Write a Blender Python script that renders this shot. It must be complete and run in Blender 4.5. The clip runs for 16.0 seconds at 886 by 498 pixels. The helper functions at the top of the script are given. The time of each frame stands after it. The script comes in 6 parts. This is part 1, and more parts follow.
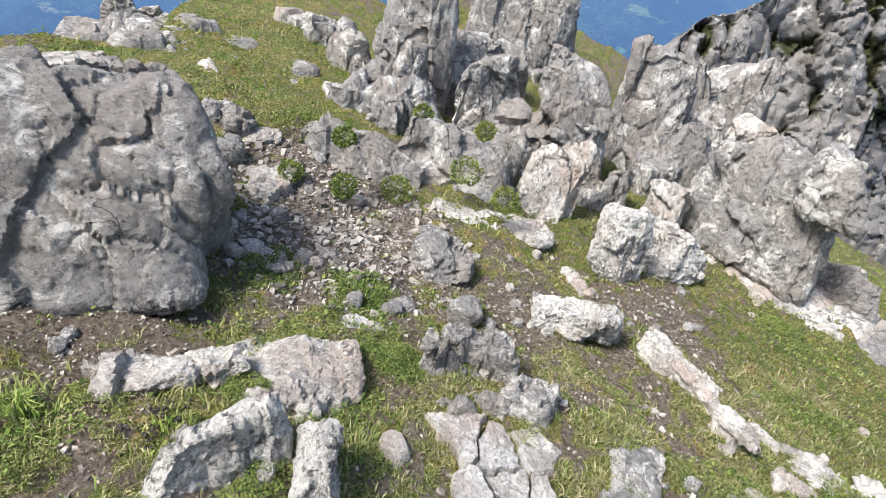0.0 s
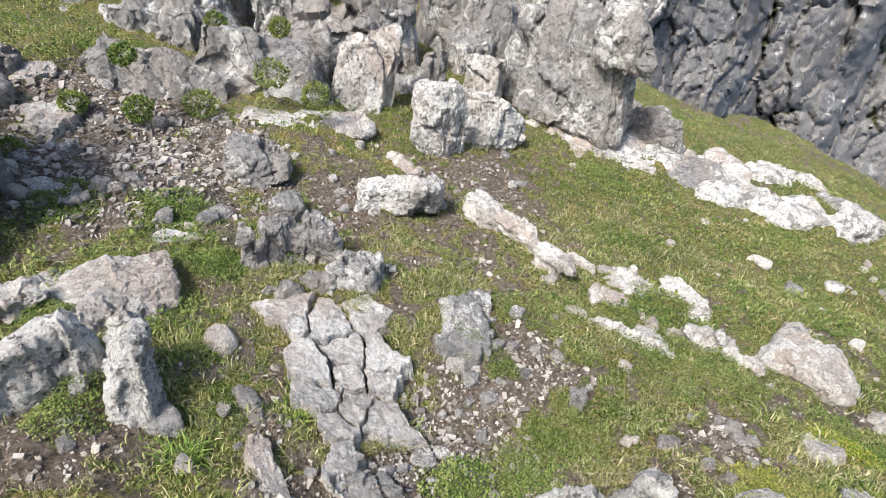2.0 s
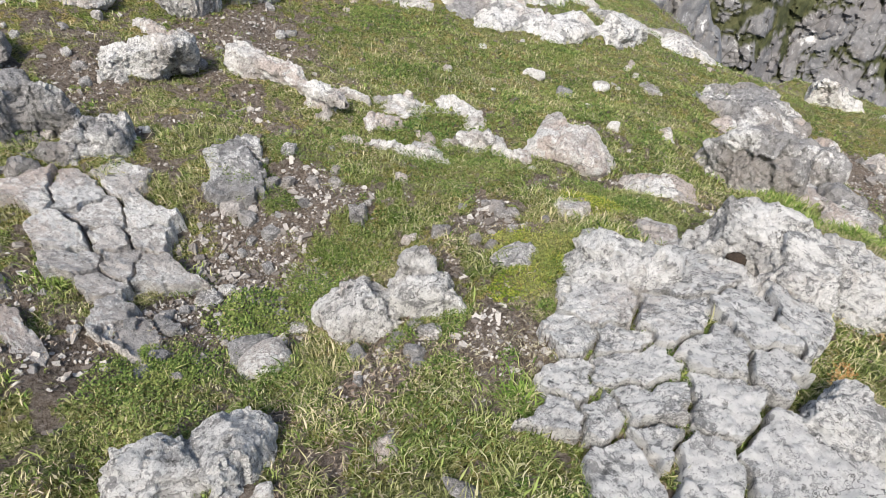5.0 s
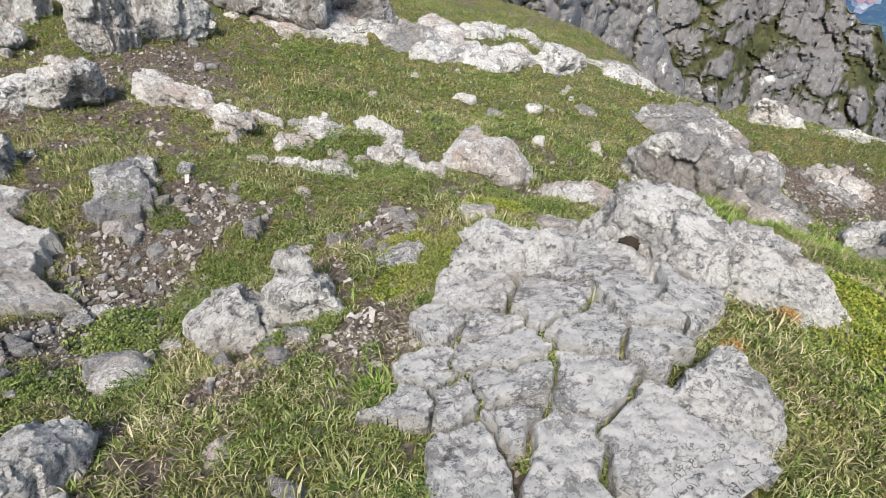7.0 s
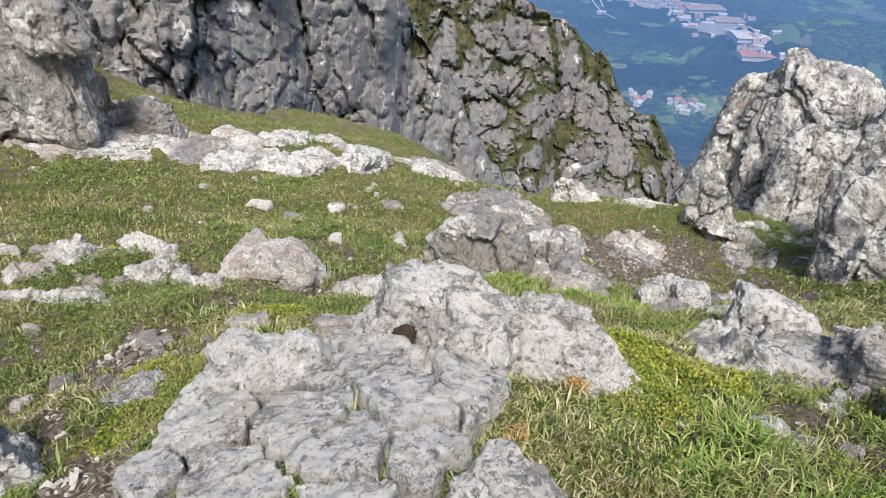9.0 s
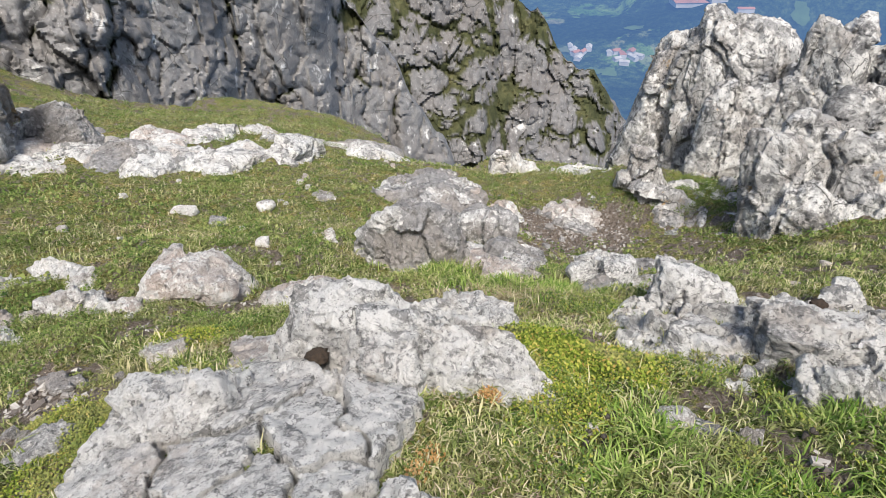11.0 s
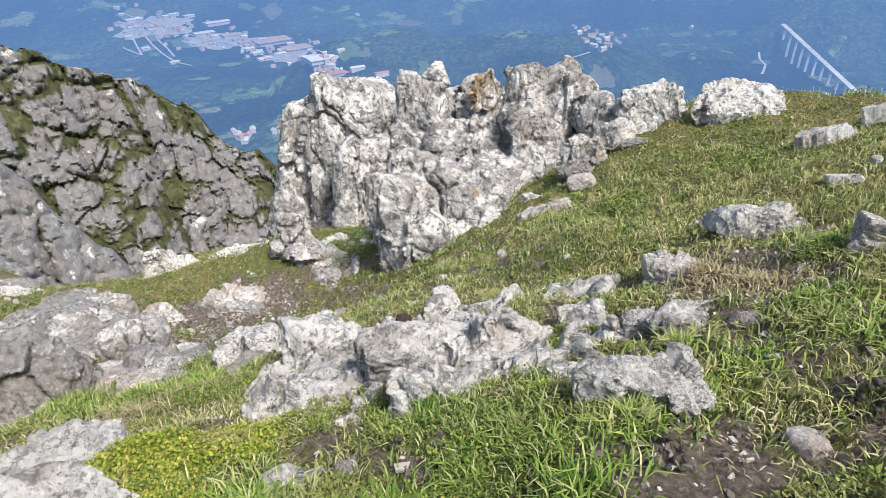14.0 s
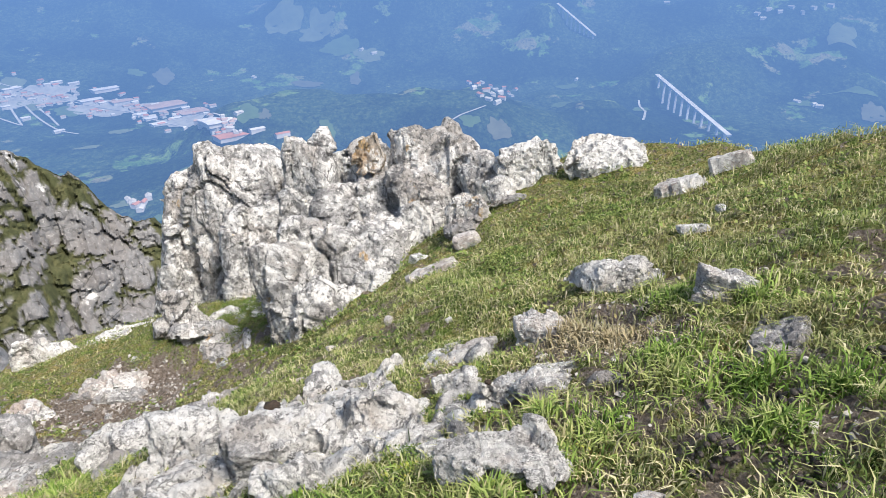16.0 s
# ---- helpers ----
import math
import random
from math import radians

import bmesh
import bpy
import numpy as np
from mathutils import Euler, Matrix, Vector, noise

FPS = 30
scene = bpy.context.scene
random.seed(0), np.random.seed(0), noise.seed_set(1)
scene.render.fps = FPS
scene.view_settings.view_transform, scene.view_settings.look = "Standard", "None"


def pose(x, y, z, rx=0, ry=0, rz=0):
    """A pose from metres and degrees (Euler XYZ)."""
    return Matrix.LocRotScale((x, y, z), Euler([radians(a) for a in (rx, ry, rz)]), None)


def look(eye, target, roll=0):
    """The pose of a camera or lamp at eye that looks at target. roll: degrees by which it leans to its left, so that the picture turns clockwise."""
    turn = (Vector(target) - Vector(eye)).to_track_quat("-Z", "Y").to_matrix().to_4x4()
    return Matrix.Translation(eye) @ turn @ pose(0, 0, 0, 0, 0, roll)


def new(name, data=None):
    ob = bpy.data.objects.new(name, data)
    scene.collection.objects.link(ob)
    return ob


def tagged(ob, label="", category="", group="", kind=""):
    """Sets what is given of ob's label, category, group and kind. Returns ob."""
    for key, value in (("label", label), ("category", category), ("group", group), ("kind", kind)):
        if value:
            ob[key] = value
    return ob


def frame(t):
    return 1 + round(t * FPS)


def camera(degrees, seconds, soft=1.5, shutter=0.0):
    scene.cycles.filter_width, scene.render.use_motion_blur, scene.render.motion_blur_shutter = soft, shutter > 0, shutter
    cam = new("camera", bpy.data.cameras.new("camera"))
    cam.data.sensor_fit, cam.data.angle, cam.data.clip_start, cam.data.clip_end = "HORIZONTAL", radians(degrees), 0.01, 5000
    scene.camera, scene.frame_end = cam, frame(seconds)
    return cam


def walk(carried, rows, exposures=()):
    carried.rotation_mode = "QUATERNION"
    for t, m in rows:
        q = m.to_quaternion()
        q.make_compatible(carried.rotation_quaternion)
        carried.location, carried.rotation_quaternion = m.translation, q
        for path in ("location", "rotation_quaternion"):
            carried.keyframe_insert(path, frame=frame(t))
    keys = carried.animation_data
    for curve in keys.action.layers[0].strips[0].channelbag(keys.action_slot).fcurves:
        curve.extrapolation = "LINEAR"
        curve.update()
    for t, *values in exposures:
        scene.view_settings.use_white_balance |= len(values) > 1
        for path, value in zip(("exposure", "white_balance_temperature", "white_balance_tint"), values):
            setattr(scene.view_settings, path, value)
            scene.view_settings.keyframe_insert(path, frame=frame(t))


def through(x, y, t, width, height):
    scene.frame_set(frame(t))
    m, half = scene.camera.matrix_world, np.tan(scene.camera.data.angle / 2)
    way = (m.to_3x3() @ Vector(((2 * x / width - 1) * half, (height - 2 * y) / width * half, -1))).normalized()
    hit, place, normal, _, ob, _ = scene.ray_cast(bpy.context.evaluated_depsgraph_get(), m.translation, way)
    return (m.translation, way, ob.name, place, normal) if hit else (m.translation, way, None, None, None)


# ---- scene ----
cam = camera(69.9, 16.0, soft=0.65)
PATH = [
    (0, (-0.006, 0.012, 0.824), (-0.086, 1.71, -0.23), 5.2),
    (0.5, (0.039, 0.012, 0.81), (0.094, 1.694, -0.27), 4.1),
    (1, (0.078, 0.002, 0.806), (0.198, 1.664, -0.301), 4.0),
    (1.5, (0.118, -0.034, 0.78), (0.312, 1.575, -0.392), 2.5),
    (2, (0.182, -0.096, 0.752), (0.472, 1.449, -0.485), 0.9),
    (2.5, (0.212, -0.142, 0.746), (0.555, 1.365, -0.524), 1.6),
    (3, (0.229, -0.162, 0.735), (0.58, 1.334, -0.545), 1.1),
    (3.5, (0.244, -0.175, 0.711), (0.569, 1.32, -0.578), 0.7),
    (4, (0.288, -0.217, 0.655), (0.727, 1.144, -0.742), 0.8),
    (4.5, (0.322, -0.248, 0.64), (0.924, 0.973, -0.825), 1.1),
    (4.7, (0.33, -0.261, 0.645), (0.968, 0.918, -0.84), 1.7),
    (6.8, (0.476, -0.413, 0.53), (1.143, 0.866, -0.855), -2.4),
    (7, (0.509, -0.41, 0.511), (1.25, 0.851, -0.852), -0.6),
    (7.5, (0.583, -0.388, 0.457), (1.568, 0.827, -0.79), 0.6),
    (8, (0.646, -0.385, 0.424), (1.776, 0.758, -0.767), 1.3),
    (8.5, (0.684, -0.402, 0.4), (1.878, 0.742, -0.726), 2.1),
    (8.7, (0.694, -0.414, 0.393), (1.905, 0.737, -0.706), 1.7),
    (10.8, (0.81, -0.427, 0.442), (2.083, 0.58, -0.727), 1.0),
    (11, (0.81, -0.445, 0.447), (2.082, 0.552, -0.732), -0.8),
    (11.5, (0.877, -0.546, 0.435), (2.342, 0.228, -0.685), -4.3),
    (12, (0.903, -0.606, 0.437), (2.549, -0.108, -0.585), -2.6),
    (12.5, (0.915, -0.627, 0.428), (2.6, -0.26, -0.585), -1.4),
    (13, (0.919, -0.65, 0.422), (2.619, -0.409, -0.605), -1.0),
    (13.5, (0.919, -0.659, 0.423), (2.613, -0.454, -0.62), -1.0),
    (14, (0.908, -0.663, 0.427), (2.626, -0.431, -0.571), -1.0),
    (14.5, (0.898, -0.666, 0.43), (2.632, -0.434, -0.54), -0.9),
    (15, (0.903, -0.684, 0.447), (2.666, -0.503, -0.481), -0.6),
    (15.5, (0.942, -0.738, 0.457), (2.74, -0.711, -0.418), -1.9),
    (16, (0.943, -0.752, 0.456), (2.751, -0.794, -0.398), -1.0),
]
walk(cam, [(t, look(eye, target, roll)) for t, eye, target, roll in PATH], [(0, 1.0), (3.5, 0.86), (7.5, 0.64), (11, 0.71), (12.5, 0.82), (14.5, 0.86), (16, 0.94)])

# ---- world, sun, exposure ----
world = bpy.data.worlds.new("sky")
scene.world = world
world.use_nodes = True
wn = world.node_tree.nodes
sky = wn.new("ShaderNodeTexSky")
sky.sky_type, sky.sun_disc = "NISHITA", False
sky.sun_elevation, sky.sun_rotation = radians(55), radians(225)
sky.air_density, sky.dust_density = 1.0, 2.5
world.node_tree.links.new(sky.outputs[0], wn["Background"].inputs[0])
wn["Background"].inputs[1].default_value = 0.108
sun = new("sun", bpy.data.lights.new("sun", "SUN"))
sun.data.energy, sun.data.angle, sun.data.color = 3.4, radians(16), (1.0, 0.95, 0.88)
SUN_AT = Vector((math.sin(radians(225)) * 0.57, math.cos(radians(225)) * 0.57, 0.82))
sun.matrix_world = look(SUN_AT * 50, (0, 0, 0))

# ---- noise on arrays ----


def hashed(ix, iy, iz, seed):
    h = (ix.astype(np.int64) * 73856093) ^ (iy.astype(np.int64) * 19349663) ^ (iz.astype(np.int64) * 83492791) ^ (seed * 2654435)
    h = (h ^ (h >> 13)) * 1274126177 & 0xFFFFFFFF
    h = (h ^ (h >> 16)) * 2246822519 & 0xFFFFFFFF
    return ((h ^ (h >> 13)) & 0xFFFFFF) / float(0x1000000)


def vnoise(p, seed=0):
    """Smooth value noise in -1..1 at the points p (n, 3)."""
    i = np.floor(p).astype(np.int64)
    f = p - i
    f = f * f * f * (f * (f * 6 - 15) + 10)
    out = 0
    for dx in (0, 1):
        wx = f[:, 0] if dx else 1 - f[:, 0]
        for dy in (0, 1):
            wy = f[:, 1] if dy else 1 - f[:, 1]
            for dz in (0, 1):
                wz = f[:, 2] if dz else 1 - f[:, 2]
                out = out + wx * wy * wz * hashed(i[:, 0] + dx, i[:, 1] + dy, i[:, 2] + dz, seed)
    return out * 2 - 1


def fbm(p, octaves=4, seed=0, gain=0.5):
    total, amp = 0, 1.0
    for k in range(octaves):
        total = total + amp * vnoise(p * 2.03 ** k + 17.3 * k, seed + k)
        amp *= gain
    return total


SKEW = np.array(Euler((0.2, 0.22, 0.5)).to_matrix())


def cells(p, seed=0):
    """Distances to the nearest and second nearest cell point, a random number of the nearest cell, and the tilt of its facet."""
    i = np.floor(p).astype(np.int64)
    d1, d2, cid, facet = np.full(len(p), 9.0), np.full(len(p), 9.0), np.zeros(len(p)), np.zeros(len(p))
    for dx in (-1, 0, 1):
        for dy in (-1, 0, 1):
            for dz in (-1, 0, 1):
                cx, cy, cz = i[:, 0] + dx, i[:, 1] + dy, i[:, 2] + dz
                q = np.stack([cx + hashed(cx, cy, cz, seed), cy + hashed(cx, cy, cz, seed + 1), cz + hashed(cx, cy, cz, seed + 2)], -1)
                off = np.abs((p - q) @ SKEW)
                d = 0.75 * off.max(1) + 0.3 * np.sqrt((off ** 2).sum(1))
                near = d < d1
                d2 = np.where(near, d1, np.minimum(d2, d))
                rnd = hashed(cx, cy, cz, seed + 3)
                cid = np.where(near, rnd, cid)
                tilt = (p - q) @ np.array([1, 0, 0.5]) * np.sin(rnd * 40) + (p - q) @ np.array([0, 1, -0.5]) * np.cos(rnd * 40) + (p[:, 2] - q[:, 2]) * np.sin(rnd * 91)
                facet = np.where(near, tilt, facet)
                d1 = np.where(near, d, d1)
    return d1, d2, cid, facet


def smooth(a, b, x):
    t = np.clip((x - a) / (b - a), 0.0, 1.0)
    return t * t * (3 - 2 * t)


# ---- the lie of the land ----
HILLS = [(3.0, 0.4, 0.7, -0.25), (2.8, 2.7, 0.7, 0.11), (1.15, 0.1, 0.5, 0.11), (0.4, 0.6, 0.4, -0.17),
         (4.0, -1.4, 0.8, 0.25), (-1.2, 2.7, 0.8, 0.11), (3.9, 0.6, 0.5, 0.16),
         (3.5, -1.85, 0.6, -0.09), (3.1, 4.7, 0.9, -0.2), (4.3, 3.5, 0.5, 0.1), (4.5, 2.3, 0.5, -0.14)]
BRINK_AT = [-180, -150, -90, -56, -42, -25, 0, 10, 19, 25, 32, 38, 48, 58, 70, 90, 126, 140, 160, 180]
BRINK = [4.0, 3.8, 3.3, 3.0, 3.3, 3.6, 3.9, 4.6, 5.1, 4.3, 3.9, 4.5, 5.3, 4.7, 4.4, 5.0, 4.2, 3.5, 3.6, 4.0]
BARE = [(-0.45, 1.75, 0.42, 0.9), (-0.75, 2.15, 0.3, 0.8), (0.3, 0.62, 0.17, 1.0), (0.42, 0.85, 0.16, 0.9), (0.62, 1.0, 0.12, 0.7),
        (3.2, 0.62, 0.28, 0.9), (2.0, -1.05, 0.16, 0.8), (1.62, -1.2, 0.12, 0.7), (0.8, 1.9, 0.3, 0.6), (0.75, 0.25, 0.12, 0.8), 
        (-0.35, 0.7, 0.15, 0.6), (1.46, -0.86, 0.13, 0.75), (1.7, -1.02, 0.12, 0.7), (1.42, -0.6, 0.08, 0.6), (0.98, 0.62, 0.1, 0.7), (1.5, -1.15, 0.12, 0.6), (0.6, 0.35, 0.1, 0.7), (0.08, 0.6, 0.12, 0.9), (0.15, 1.75, 0.25, 0.5), (-0.9, 1.0, 0.3, 0.6)]

LUSH = [(1.25, -0.13, 0.15), (1.3, -0.35, 0.2), (1.6, -0.75, 0.12), (-1.2, 2.6, 0.5), (-1.3, 3.3, 0.6), (1.9, 1.7, 0.45), (2.4, 1.5, 0.35), (2.9, 3.2, 0.6), (3.5, -1.2, 0.6), (2.7, -1.4, 0.45), (3.8, 1.1, 0.4), (0.95, 1.15, 0.2), (1.3, 1.8, 0.3)]


def slope(x, y):
    z = -0.10 - 0.212 * x - 0.241 * y - 0.019 * x * x - 0.021 * x * y + 0.044 * y * y
    for hx, hy, r, h in HILLS:
        z = z + h * np.exp(-((x - hx) ** 2 + (y - hy) ** 2) / r ** 2)
    return z


def ground(x, y):
    """The height of the turf."""
    x, y = np.asarray(x, float), np.asarray(y, float)
    dx, dy = x - 1.0, y - 0.5
    r, a = np.hypot(dx, dy), np.degrees(np.arctan2(dy, dx))
    p = np.stack([x.ravel(), y.ravel(), 0 * x.ravel()], -1)
    past = r - np.interp(a, BRINK_AT, BRINK) + (0.25 * vnoise(p * 1.7, 5)).reshape(x.shape)
    fall = np.where(past > 0, 2.2 * past * past / (past + 0.35), 0)
    bumps = 0.022 * fbm(p * 2.6, 3, 7) + 0.014 * fbm(p * 11, 3, 9) + 0.008 * fbm(p * 34, 2, 12)
    flat = np.exp(-(((x - 0.9) ** 2 + (y - 0.04) ** 2) / 0.25 ** 2) ** 2) + np.exp(-(((x - 0.13) ** 2 + (y - 0.88) ** 2) / 0.2 ** 2) ** 2)
    return slope(x, y) - fall + bumps.reshape(x.shape) * (1 - 0.75 * flat) - 0.012 * flat


def bare(x, y):
    """How bare of turf the soil is, 0 to 1."""
    m = 0 * x
    for bx, by, r, k in BARE:
        m = np.maximum(m, k * np.exp(-(((x - bx) ** 2 + (y - by) ** 2) / r ** 2) ** 1.5))
    for bx, by, r in LUSH:
        m = m - 0.9 * np.exp(-((x - bx) ** 2 + (y - by) ** 2) / r ** 2)
    p = np.stack([x, y, 0 * x], -1)
    return np.clip(m * 1.2 + 0.5 * fbm(p * 8, 3, 21) + 0.6 * vnoise(p * 34, 31) - 0.02, 0, 1)


# ---- materials ----


def material(name):
    m = bpy.data.materials.new(name)
    m.use_nodes = True
    nt = m.node_tree
    return m, nt, nt.nodes["Principled BSDF"]


def node(nt, kind, **inputs):
    n = nt.nodes.new("ShaderNode" + kind)
    for k, v in inputs.items():
        n.inputs[k.replace("_", " ")].default_value = v
    return n


def noise_tex(nt, where, scale, detail=6, rough=0.6):
    n = node(nt, "TexNoise", Scale=scale, Detail=detail, Roughness=rough)
    nt.links.new(where, n.inputs["Vector"])
    return n.outputs["Fac"]


def ramp(nt, fac, *stops):
    n = nt.nodes.new("ShaderNodeValToRGB")
    e = n.color_ramp.elements
    while len(e) < len(stops):
        e.new(0.5)
    for k, (at, c) in zip(e, stops):
        k.position, k.color = at, (*c, 1) if len(c) == 3 else c
    nt.links.new(fac, n.inputs[0])
    return n.outputs[0]


def grey(v):
    return (v, v, v)


def mix(nt, fac, a, b, how="MIX"):
    n = nt.nodes.new("ShaderNodeMix")
    n.data_type, n.blend_type = "RGBA", how
    for k, v in ((0, fac), (6, a), (7, b)):
        if isinstance(v, (tuple, float, int)):
            n.inputs[k].default_value = (*v, 1) if isinstance(v, tuple) else v
        else:
            nt.links.new(v, n.inputs[k])
    return n.outputs[2]


def bump(nt, bsdf, height, strength, distance, under=None):
    b = node(nt, "Bump", Strength=strength, Distance=distance)
    nt.links.new(height, b.inputs["Height"])
    if under:
        nt.links.new(under, b.inputs["Normal"])
    nt.links.new(b.outputs[0], bsdf.inputs["Normal"])
    return b.outputs[0]


def limestone(name, dark, light, warm, lichen=0.5, spots=0.5, orange=0.0, scale=1.0, grass=0.0, relief=1.0):
    """Weathered grey limestone with pale and black lichen, hairline joints and pitting."""
    m, nt, bsdf = material(name)
    where = node(nt, "NewGeometry").outputs["Position"]
    shift = mix(nt, 0.22 / scale, where, node(nt, "TexNoise", Scale=7 * scale, Detail=5).outputs["Color"], "ADD")
    broad = noise_tex(nt, where, 3.4 * scale, 4)
    fine = noise_tex(nt, where, 24 * scale, 10, 0.72)
    grain = noise_tex(nt, where, 120 * scale, 6, 0.75)
    base = ramp(nt, fine, (0.28, dark), (0.6, light))
    base = mix(nt, ramp(nt, broad, (0.46, grey(0)), (0.56, grey(0.8))), base, warm)
    pale = ramp(nt, noise_tex(nt, shift, 6 * scale, 9, 0.7), (0.52 - 0.12 * lichen, grey(0)), (0.60 - 0.12 * lichen, grey(0.9)))
    base = mix(nt, pale, base, (0.74, 0.725, 0.695))
    ash = ramp(nt, noise_tex(nt, shift, 15 * scale, 10, 0.74), (0.55 - 0.05 * spots, grey(0)), (0.61 - 0.05 * spots, grey(0.25 + 0.75 * max(spots, 0))))
    base = mix(nt, ash, base, (0.14, 0.137, 0.136))
    black = ramp(nt, noise_tex(nt, where, 42 * scale, 8, 0.8), (0.595 - 0.05 * spots, grey(0)), (0.64 - 0.05 * spots, grey(0.35 + 0.6 * max(spots, 0))))
    base = mix(nt, black, base, (0.045, 0.045, 0.045))
    base = mix(nt, ramp(nt, grain, (0.34, grey(0.7)), (0.42, grey(0.0))), base, (0.10, 0.096, 0.092))
    crust = noise_tex(nt, where, 64 * scale, 9, 0.8)
    base = mix(nt, ramp(nt, crust, (0.30, grey(0.7)), (0.41, grey(0))), base, (0.11, 0.106, 0.102))
    base = mix(nt, ramp(nt, crust, (0.56, grey(0)), (0.66, grey(0.55))), base, (0.66, 0.645, 0.62))
    vor = node(nt, "TexVoronoi", Scale=5.5 * scale)
    vor.feature = "DISTANCE_TO_EDGE"
    nt.links.new(shift, vor.inputs["Vector"])
    vor.voronoi_dimensions, vor.distance = "3D", "EUCLIDEAN"
    line = ramp(nt, vor.outputs["Distance"], (0.003, grey(0.9)), (0.014, grey(0)))
    joint = mix(nt, 1.0, line, ramp(nt, noise_tex(nt, where, 4.5 * scale, 3), (0.48, grey(0)), (0.58, grey(1))), "MULTIPLY")
    base = mix(nt, joint, base, (0.05, 0.048, 0.042))
    if orange:
        rust = ramp(nt, noise_tex(nt, where, 5.5 * scale, 7, 0.7), (0.69 - 0.08 * orange, grey(0)), (0.73 - 0.08 * orange, grey(0.75)))
        base = mix(nt, rust, base, (0.42, 0.27, 0.10))
    if grass:
        ledge = nt.nodes.new("ShaderNodeAttribute")
        ledge.attribute_name = "turf"
        turf = ramp(nt, noise_tex(nt, where, 9 * scale, 8, 0.75), (0.3, (0.022, 0.026, 0.012)), (0.5, (0.055, 0.06, 0.026)), (0.7, (0.11, 0.105, 0.05)))
        base = mix(nt, ledge.outputs["Fac"], base, turf)
    nt.links.new(base, bsdf.inputs["Base Color"])
    bsdf.inputs["Roughness"].default_value = 0.92
    bsdf.inputs["Specular IOR Level"].default_value = 0.2
    pits = noise_tex(nt, where, 55 * scale, 5, 0.65)
    first = bump(nt, bsdf, ramp(nt, pits, (0.35, grey(0)), (0.47, grey(1))), 0.7, 0.012 * relief / scale)
    second = bump(nt, bsdf, fine, 1.0, 0.013 * relief / scale, first)
    bump(nt, bsdf, mix(nt, 0.5, grain, crust), 1.0, 0.013 * relief / scale, second)
    return m


STONE = limestone("grey limestone", (0.17, 0.165, 0.163), (0.37, 0.36, 0.352), (0.335, 0.305, 0.28), -0.02, 0.32)
PALE = limestone("pale limestone", (0.30, 0.278, 0.26), (0.56, 0.52, 0.485), (0.51, 0.43, 0.38), 0.3, 0.05)
WHITE = limestone("white lichened limestone", (0.30, 0.293, 0.285), (0.62, 0.60, 0.575), (0.55, 0.50, 0.455), 0.9, 0.62)
RUST = limestone("limestone with orange lichen", (0.20, 0.196, 0.193), (0.46, 0.452, 0.436), (0.40, 0.37, 0.34), 0.4, 0.75, 0.7)
STAINED = limestone("limestone stained orange", (0.22, 0.19, 0.16), (0.42, 0.36, 0.29), (0.36, 0.24, 0.13), 0.0, 0.3, 1.5, 2.0)
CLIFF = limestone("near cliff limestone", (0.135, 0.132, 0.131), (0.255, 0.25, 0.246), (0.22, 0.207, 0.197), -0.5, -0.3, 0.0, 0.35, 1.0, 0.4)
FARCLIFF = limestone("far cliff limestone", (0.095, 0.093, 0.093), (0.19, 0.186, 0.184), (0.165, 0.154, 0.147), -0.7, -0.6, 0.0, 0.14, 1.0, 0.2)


def soil_material():
    m, nt, bsdf = material("turf and soil")
    where = node(nt, "NewGeometry").outputs["Position"]
    att = nt.nodes.new("ShaderNodeAttribute")
    att.attribute_name = "bare"
    fine = noise_tex(nt, where, 75, 8, 0.8)
    soil = ramp(nt, fine, (0.34, (0.06, 0.047, 0.037)), (0.46, (0.19, 0.152, 0.122)), (0.6, (0.33, 0.28, 0.235)), (0.68, (0.5, 0.46, 0.41)))
    strands = noise_tex(nt, mix(nt, 0.03, where, node(nt, "TexNoise", Scale=40, Detail=3).outputs["Color"], "ADD"), 130, 8, 0.8)
    # The darkest stop paints the shade between blades into the turf colour
    turf = ramp(nt, strands, (0.38, (0.022, 0.023, 0.011)), (0.46, (0.15, 0.165, 0.052)), (0.54, (0.32, 0.32, 0.125)), (0.64, (0.52, 0.46, 0.29)))
    dry = ramp(nt, noise_tex(nt, where, 11, 5, 0.65), (0.46, grey(0)), (0.6, grey(0.75)))
    turf = mix(nt, dry, turf, mix(nt, 1.0, turf, (1.5, 1.15, 1.15), "MULTIPLY"))
    green = ramp(nt, noise_tex(nt, where, 16, 6, 0.7), (0.5, grey(0)), (0.58, grey(0.8)))
    turf = mix(nt, green, turf, mix(nt, 1.0, turf, (0.6, 0.9, 0.5), "MULTIPLY"))
    broad = noise_tex(nt, where, 2.6, 5, 0.6)
    turf = mix(nt, ramp(nt, broad, (0.44, grey(0)), (0.58, grey(0.5))), turf, mix(nt, 1.0, turf, (0.6, 0.75, 0.55), "MULTIPLY"))
    how = nt.nodes.new("ShaderNodeMath")
    how.operation = "MULTIPLY_ADD"
    nt.links.new(noise_tex(nt, where, 38, 6, 0.7), how.inputs[0])
    how.inputs[1].default_value = 2.6
    nt.links.new(att.outputs["Fac"], how.inputs[2])
    lift = nt.nodes.new("ShaderNodeMapRange")
    nt.links.new(how.outputs[0], lift.inputs[0])
    lift.inputs[1].default_value, lift.inputs[2].default_value = 1.42, 1.6
    nt.links.new(mix(nt, lift.outputs[0], turf, soil), bsdf.inputs["Base Color"])
    bsdf.inputs["Roughness"].default_value = 0.95
    bsdf.inputs["Specular IOR Level"].default_value = 0.1
    bump(nt, bsdf, fine, 1.0, 0.035)
    return m


